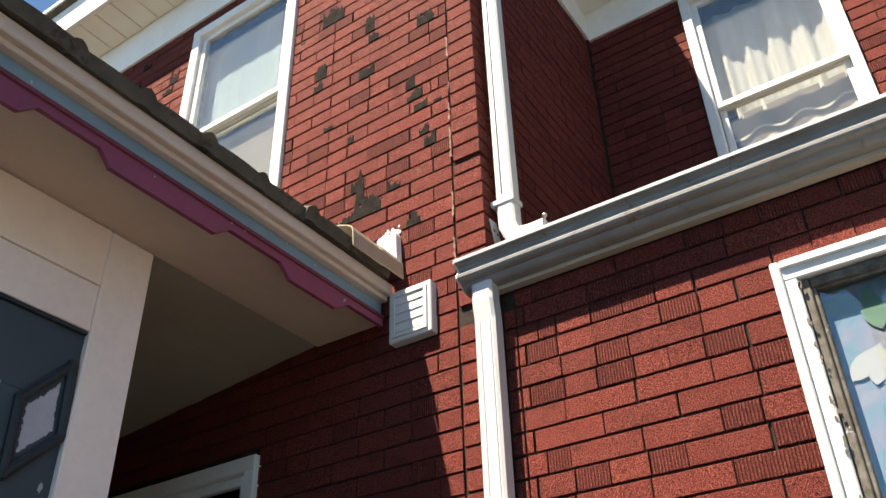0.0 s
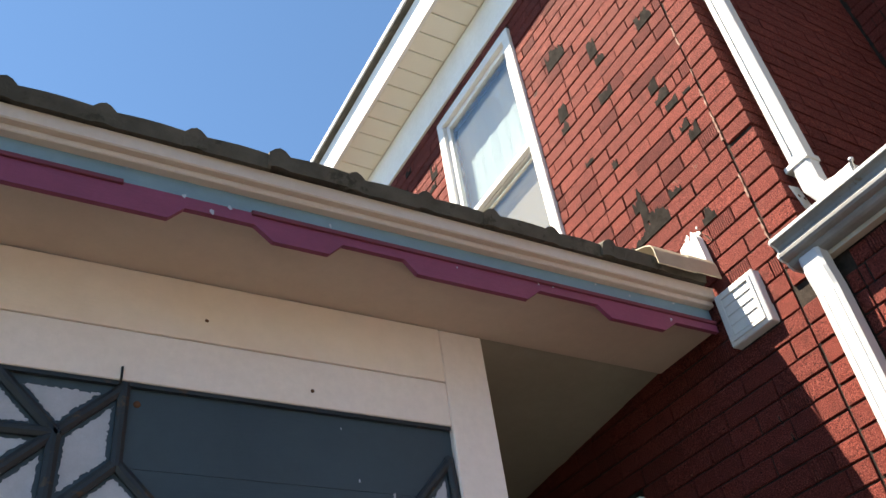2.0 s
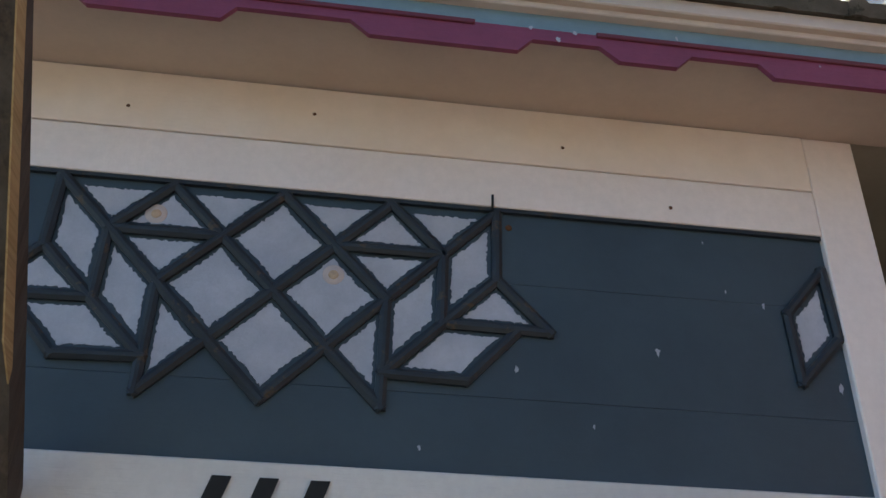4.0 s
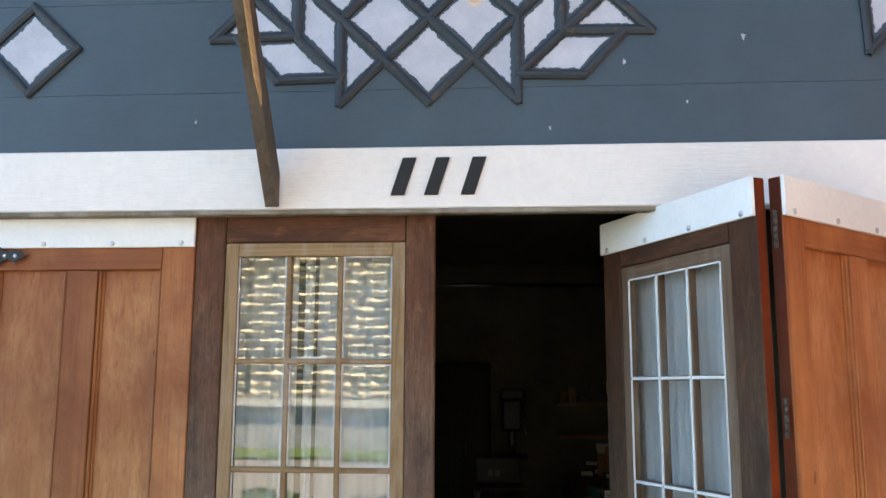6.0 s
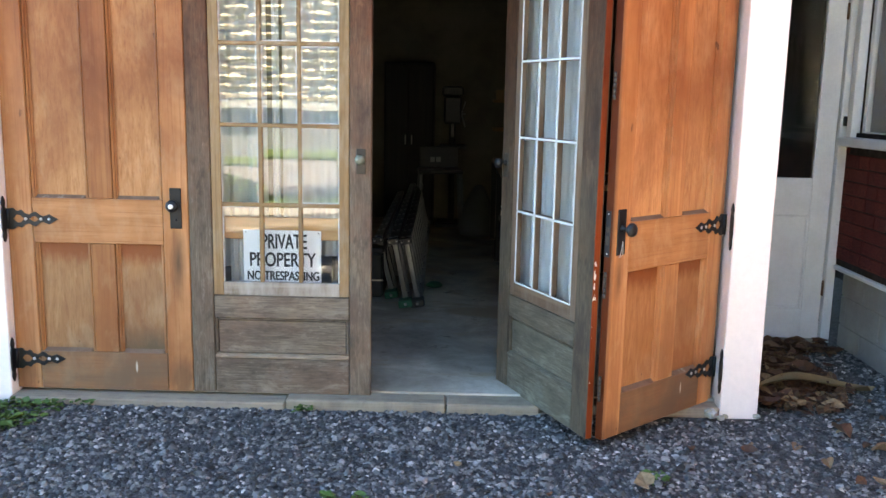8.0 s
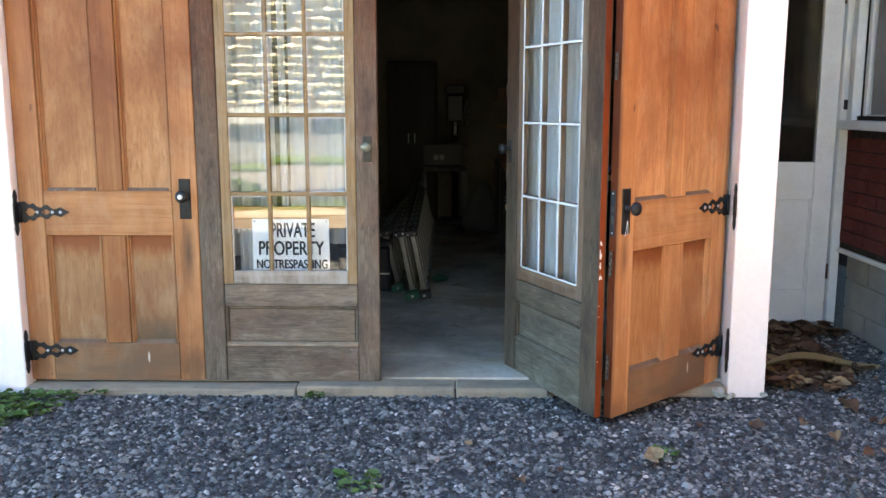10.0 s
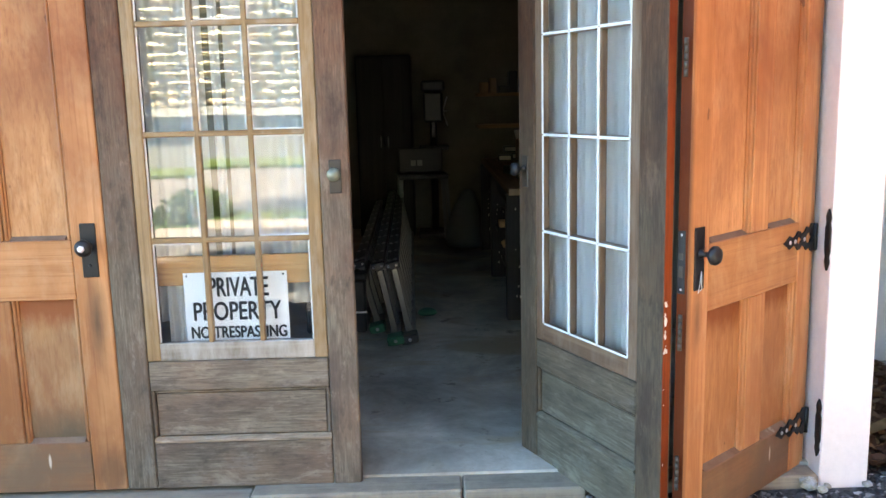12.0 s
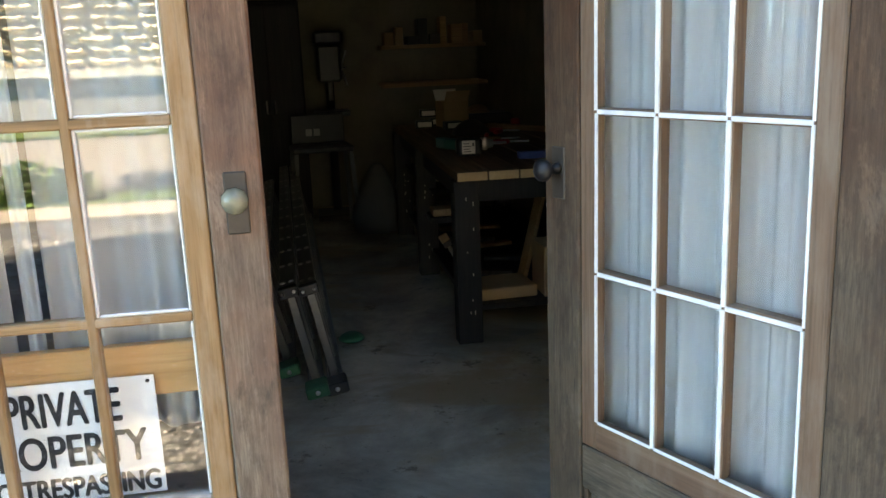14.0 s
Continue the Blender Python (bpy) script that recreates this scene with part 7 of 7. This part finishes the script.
# ---- brick-pattern siding, piece by piece ----
def brick_mesh(name, material):
    """A unit brick face: 1 wide (y), 1 high (z), its front at x = -1, eased along the front edges."""
    e, h = 0.007, 0.04
    v = [(0.2, 0, 0), (0.2, 1, 0), (0.2, 1, 1), (0.2, 0, 1), (-0.7, 0, 0), (-0.7, 1, 0), (-0.7, 1, 1), (-0.7, 0, 1), (-1, e, h), (-1, 1 - e, h), (-1, 1 - e, 1 - h), (-1, e, 1 - h)]
    f = [(8, 11, 10, 9)]
    for k in range(4):
        j = (k + 1) % 4
        f += [(k, 4 + k, 4 + j, j), (4 + k, 8 + k, 8 + j, 4 + j)]
    me = bpy.data.meshes.new(name)
    me.from_pydata(v, [], f)
    me.materials.append(material)
    me.update()
    return me


UNIT = {key: brick_mesh("brick", m) for key, m in SIDE.items()}
PROUD = 0.009


MODULE = 0.2365


def courses(u0, u1, z0, z1, holes, seed, phase=-0.921):
    """Brick rectangles (u, width, z, height, ribbed) in running bond that fill a wall round its openings; panel seams every four bricks."""
    r = random.Random(seed)
    k = math.floor((z0 - ZC) / COURSE)
    while ZC + k * COURSE < z1:
        zb = ZC + k * COURSE
        k += 1
        za, zt = max(zb + 0.0034, z0), min(zb + COURSE - 0.0034, z1)
        if zt - za < 0.02:
            continue
        i = math.floor((u0 - phase) / MODULE) - 1
        u = phase + i * MODULE + (MODULE / 2 if k % 2 else 0)
        while u < u1:
            j = r.uniform(-0.003, 0.003)
            a, b = max(u + 0.0022 + j, u0), min(u + MODULE - 0.0022 + j, u1)
            u += MODULE
            spans = [(a, b, r.random() < 0.06)]
            q = phase + math.ceil((a - phase - 0.03) / (4 * MODULE)) * 4 * MODULE
            if a + 0.03 < q < b - 0.03:
                spans = [(a, q - 0.0012, r.random() < 0.3), (q + 0.0012, b, r.random() < 0.3)]
            elif r.random() < 0.27:
                q = (a + b) / 2 + r.choice((-0.006, 0.006))
                first = r.random() < 0.5
                spans = [(a, q - 0.0022, first), (q + 0.0022, b, not first)]
            for h0, h1, hz0, hz1 in holes:
                if zt > hz0 and za < hz1:
                    spans = [w for s, e, g in spans for w in ((s, min(e, h0), g), (max(s, h1), e, g)) if w[1] - w[0] > 0.012]
            for s, e, rib in spans:
                if e - s > 0.012:
                    yield s, e - s, za + r.uniform(-0.001, 0.001), zt - za, rib, r.uniform(0.8, 1.15)


def lay(parent, place, rects, near, peel, budget):
    """Lays bricks: those that near() picks become parts, the rest one joined mesh."""
    vv = {0: [], 1: []}
    ff = {0: [], 1: []}
    for s, w, z, h, rib, pr in rects:
        m = place(s, w, z, h, PROUD * pr)
        if budget[0] > 0 and near(s, z):
            ob = new("brick", UNIT[(int(rib), peel)])
            ob.parent = parent
            ob.matrix_basis = m
            budget[0] -= 1
        else:
            me = UNIT[(int(rib), peel)]
            o = len(vv[rib])
            vv[rib] += [tuple(m @ v.co) for v in me.vertices]
            ff[rib] += [tuple(o + i for i in p.vertices) for p in me.polygons]
    for rib in (0, 1):
        if ff[rib]:
            me = bpy.data.meshes.new("bricks")
            me.from_pydata(vv[rib], [], ff[rib])
            me.materials.append(SIDE[(rib, peel)])
            me.update()
            ob = new("bricks", me)
            ob.parent = parent
            tagged(ob, kind="stuff")


def on_x(plane):
    return lambda s, w, z, h, p: Matrix.Translation((plane, s, z)) @ Matrix.Diagonal((p, w, h, 1))


budget = [290]
lay(wall_low, on_x(HX), courses(-3.2, -0.895, 0.5, 3.372, [W3], 1), lambda s, z: z > 2.3 and s > -2.3, 0, budget)
budget = [290]
lay(wall_main, on_x(HX), courses(-0.655, 2.6, 0.5, 6.10, [W1, (W4[0], W4[1], W4[2] - 0.05, W4[3]), (-0.562, -0.376, 3.315, 3.527), (1.285, 5, 0, 2.25)], 2), lambda s, z: s < 0.35 and 3.2 < z < 4.9, 1, budget)
lay(wall_side, lambda s, w, z, h, p: Matrix.Translation((s, -0.78, z)) @ Matrix(((0, 1, 0, 0), (1, 0, 0, 0), (0, 0, 1, 0), (0, 0, 0, 1))) @ Matrix.Diagonal((p, w, h, 1)), courses(HX + 0.002, 4.58, 3.5, 6.02, [], 3), lambda s, z: False, 0, [0])
lay(wall_back, on_x(4.6), courses(-3.4, -0.80, 3.7, 6.0, [W2], 4), lambda s, z: False, 0, [0])
# corner pieces of the main block, cracked at one course
rc = random.Random(8)
k = math.ceil((0.5 - ZC) / COURSE)
while ZC + k * COURSE < 6.05:
    z = ZC + k * COURSE
    k += 1
    dx, gap = rc.uniform(0, 0.004), rc.uniform(0, 0.005)
    top = z + COURSE - (0.024 if 3.98 < z < 4.055 else 0.0045)
    if z > 3.36 or top < 3.375:
        cb = boxed(HX - 0.011 - dx, HX + 0.06, -0.792 - dx * 0.6, -0.664 - gap, z + 0.0045, top, bevel=0.002)
        if 3.6 < z < 4.0:
            cb.transform(Matrix.Translation((-0.004, -0.004, 0)))
        part("corner_brick", cb, SIDE[(0, 1 if z > 3.5 else 0)], wall_main)
k = math.ceil((0.5 - ZC) / COURSE)
while ZC + k * COURSE < 3.28:
    z = ZC + k * COURSE
    part("edge_brick", boxed(HX - 0.010, HX, -0.888, -0.846, z + 0.0045, z + COURSE - 0.0045, bevel=0.002), SIDE[(0, 0)], wall_low)
    k += 1
# crumbled pale mortar beside the corner
CRUMB = paint("pale_crumbled_mortar", (0.34, 0.23, 0.18), (0.14, 0.06, 0.045), 0.9, 30.0, None, 0.8, (8, 8, 8), 0.6)
for z0, z1 in ((3.58, 3.70), (3.80, 3.92), (4.10, 4.26), (4.29, 4.40), (4.47, 4.52), (4.66, 4.80)):
    n = max(4, int((z1 - z0) / 0.012))
    left = [(-0.664 + rc.uniform(0.000, 0.005), z0 + (z1 - z0) * i / n) for i in range(n + 1)]
    right = [(-0.660 + rc.uniform(-0.002, 0.009), z0 + (z1 - z0) * i / n) for i in range(n + 1)]
    part("mortar_crumb", prism(bmesh.new(), [(HX - 0.0145, y, z) for y, z in left + right[::-1]], (0.012, 0, 0)), CRUMB, wall_main, "pale crumbled mortar")
# torn places where the dark felt shows: middle y, z, half width, half height
FELT = paint("torn_dark_felt", (0.030, 0.026, 0.023), (0.013, 0.011, 0.010), 0.95, 30.0, None, 0.8, (8, 8, 8), 0.6, 0.03)
TORN = [(0.039, 5.40, 0.075, 0.055), (-0.21, 5.17, 0.03, 0.05), (-0.235, 5.08, 0.032, 0.045), (-0.546, 5.02, 0.05, 0.06), (0.10, 4.99, 0.035, 0.045), (0.112, 4.93, 0.03, 0.05), (-0.197, 4.825, 0.045, 0.03), (-0.455, 4.64, 0.026, 0.035), (-0.478, 4.58, 0.042, 0.03),
        (-0.51, 4.50, 0.035, 0.022), (-0.60, 4.444, 0.022, 0.03), (0.028, 4.612, 0.03, 0.04), (-0.525, 4.29, 0.025, 0.025), (-0.555, 4.245, 0.03, 0.035), (-0.114, 4.433, 0.016, 0.022), (-0.225, 4.065, 0.075, 0.045), (-0.18, 4.12, 0.022, 0.06),
        (-0.09, 3.99, 0.09, 0.028), (0.03, 3.97, 0.06, 0.03), (-0.363, 4.055, 0.035, 0.028), (-0.466, 3.89, 0.035, 0.065), (1.33, 5.75, 0.04, 0.10), (1.37, 5.61, 0.04, 0.06), (1.64, 5.98, 0.04, 0.045), (1.71, 5.85, 0.04, 0.05),
        (-0.16, 4.17, 0.03, 0.06), (0.04, 4.05, 0.07, 0.026)]
for i, (y, z, ry, rz) in enumerate(TORN):
    foot = ZC + round((z - rz - ZC) / COURSE) * COURSE + 0.003
    n = max(7, int(ry * 2 / 0.006))
    ring = [(y - ry, foot), (y + ry, foot)]
    level = rc.uniform(0.5, 0.9)
    for k in range(n + 1):
        level = min(1.15, max(0.25, level + rc.uniform(-0.28, 0.28)))
        ring.append((y + ry * (1 - 2 * k / n) + rc.uniform(-0.002, 0.002), foot + 2 * rz * level))
    x = HX - 0.0115 - 0.00025 * (i % 5)
    part("torn_felt", prism(bmesh.new(), [(x, a, b) for a, b in ring], (0.006, 0, 0)), FELT, wall_main, "dark torn patch")
# passage wall above the door
lay(bpy.data.objects["wall_passage"], lambda s, w, z, h, p: Matrix.Translation((s, 1.30, z)) @ Matrix(((0, 1, 0, 0), (1, 0, 0, 0), (0, 0, 1, 0), (0, 0, 0, 1))) @ Matrix.Diagonal((p, w, h, 1)), courses(2.26, HX - 0.015, 2.24, 3.43, [], 6), lambda s, z: False, 0, [0])
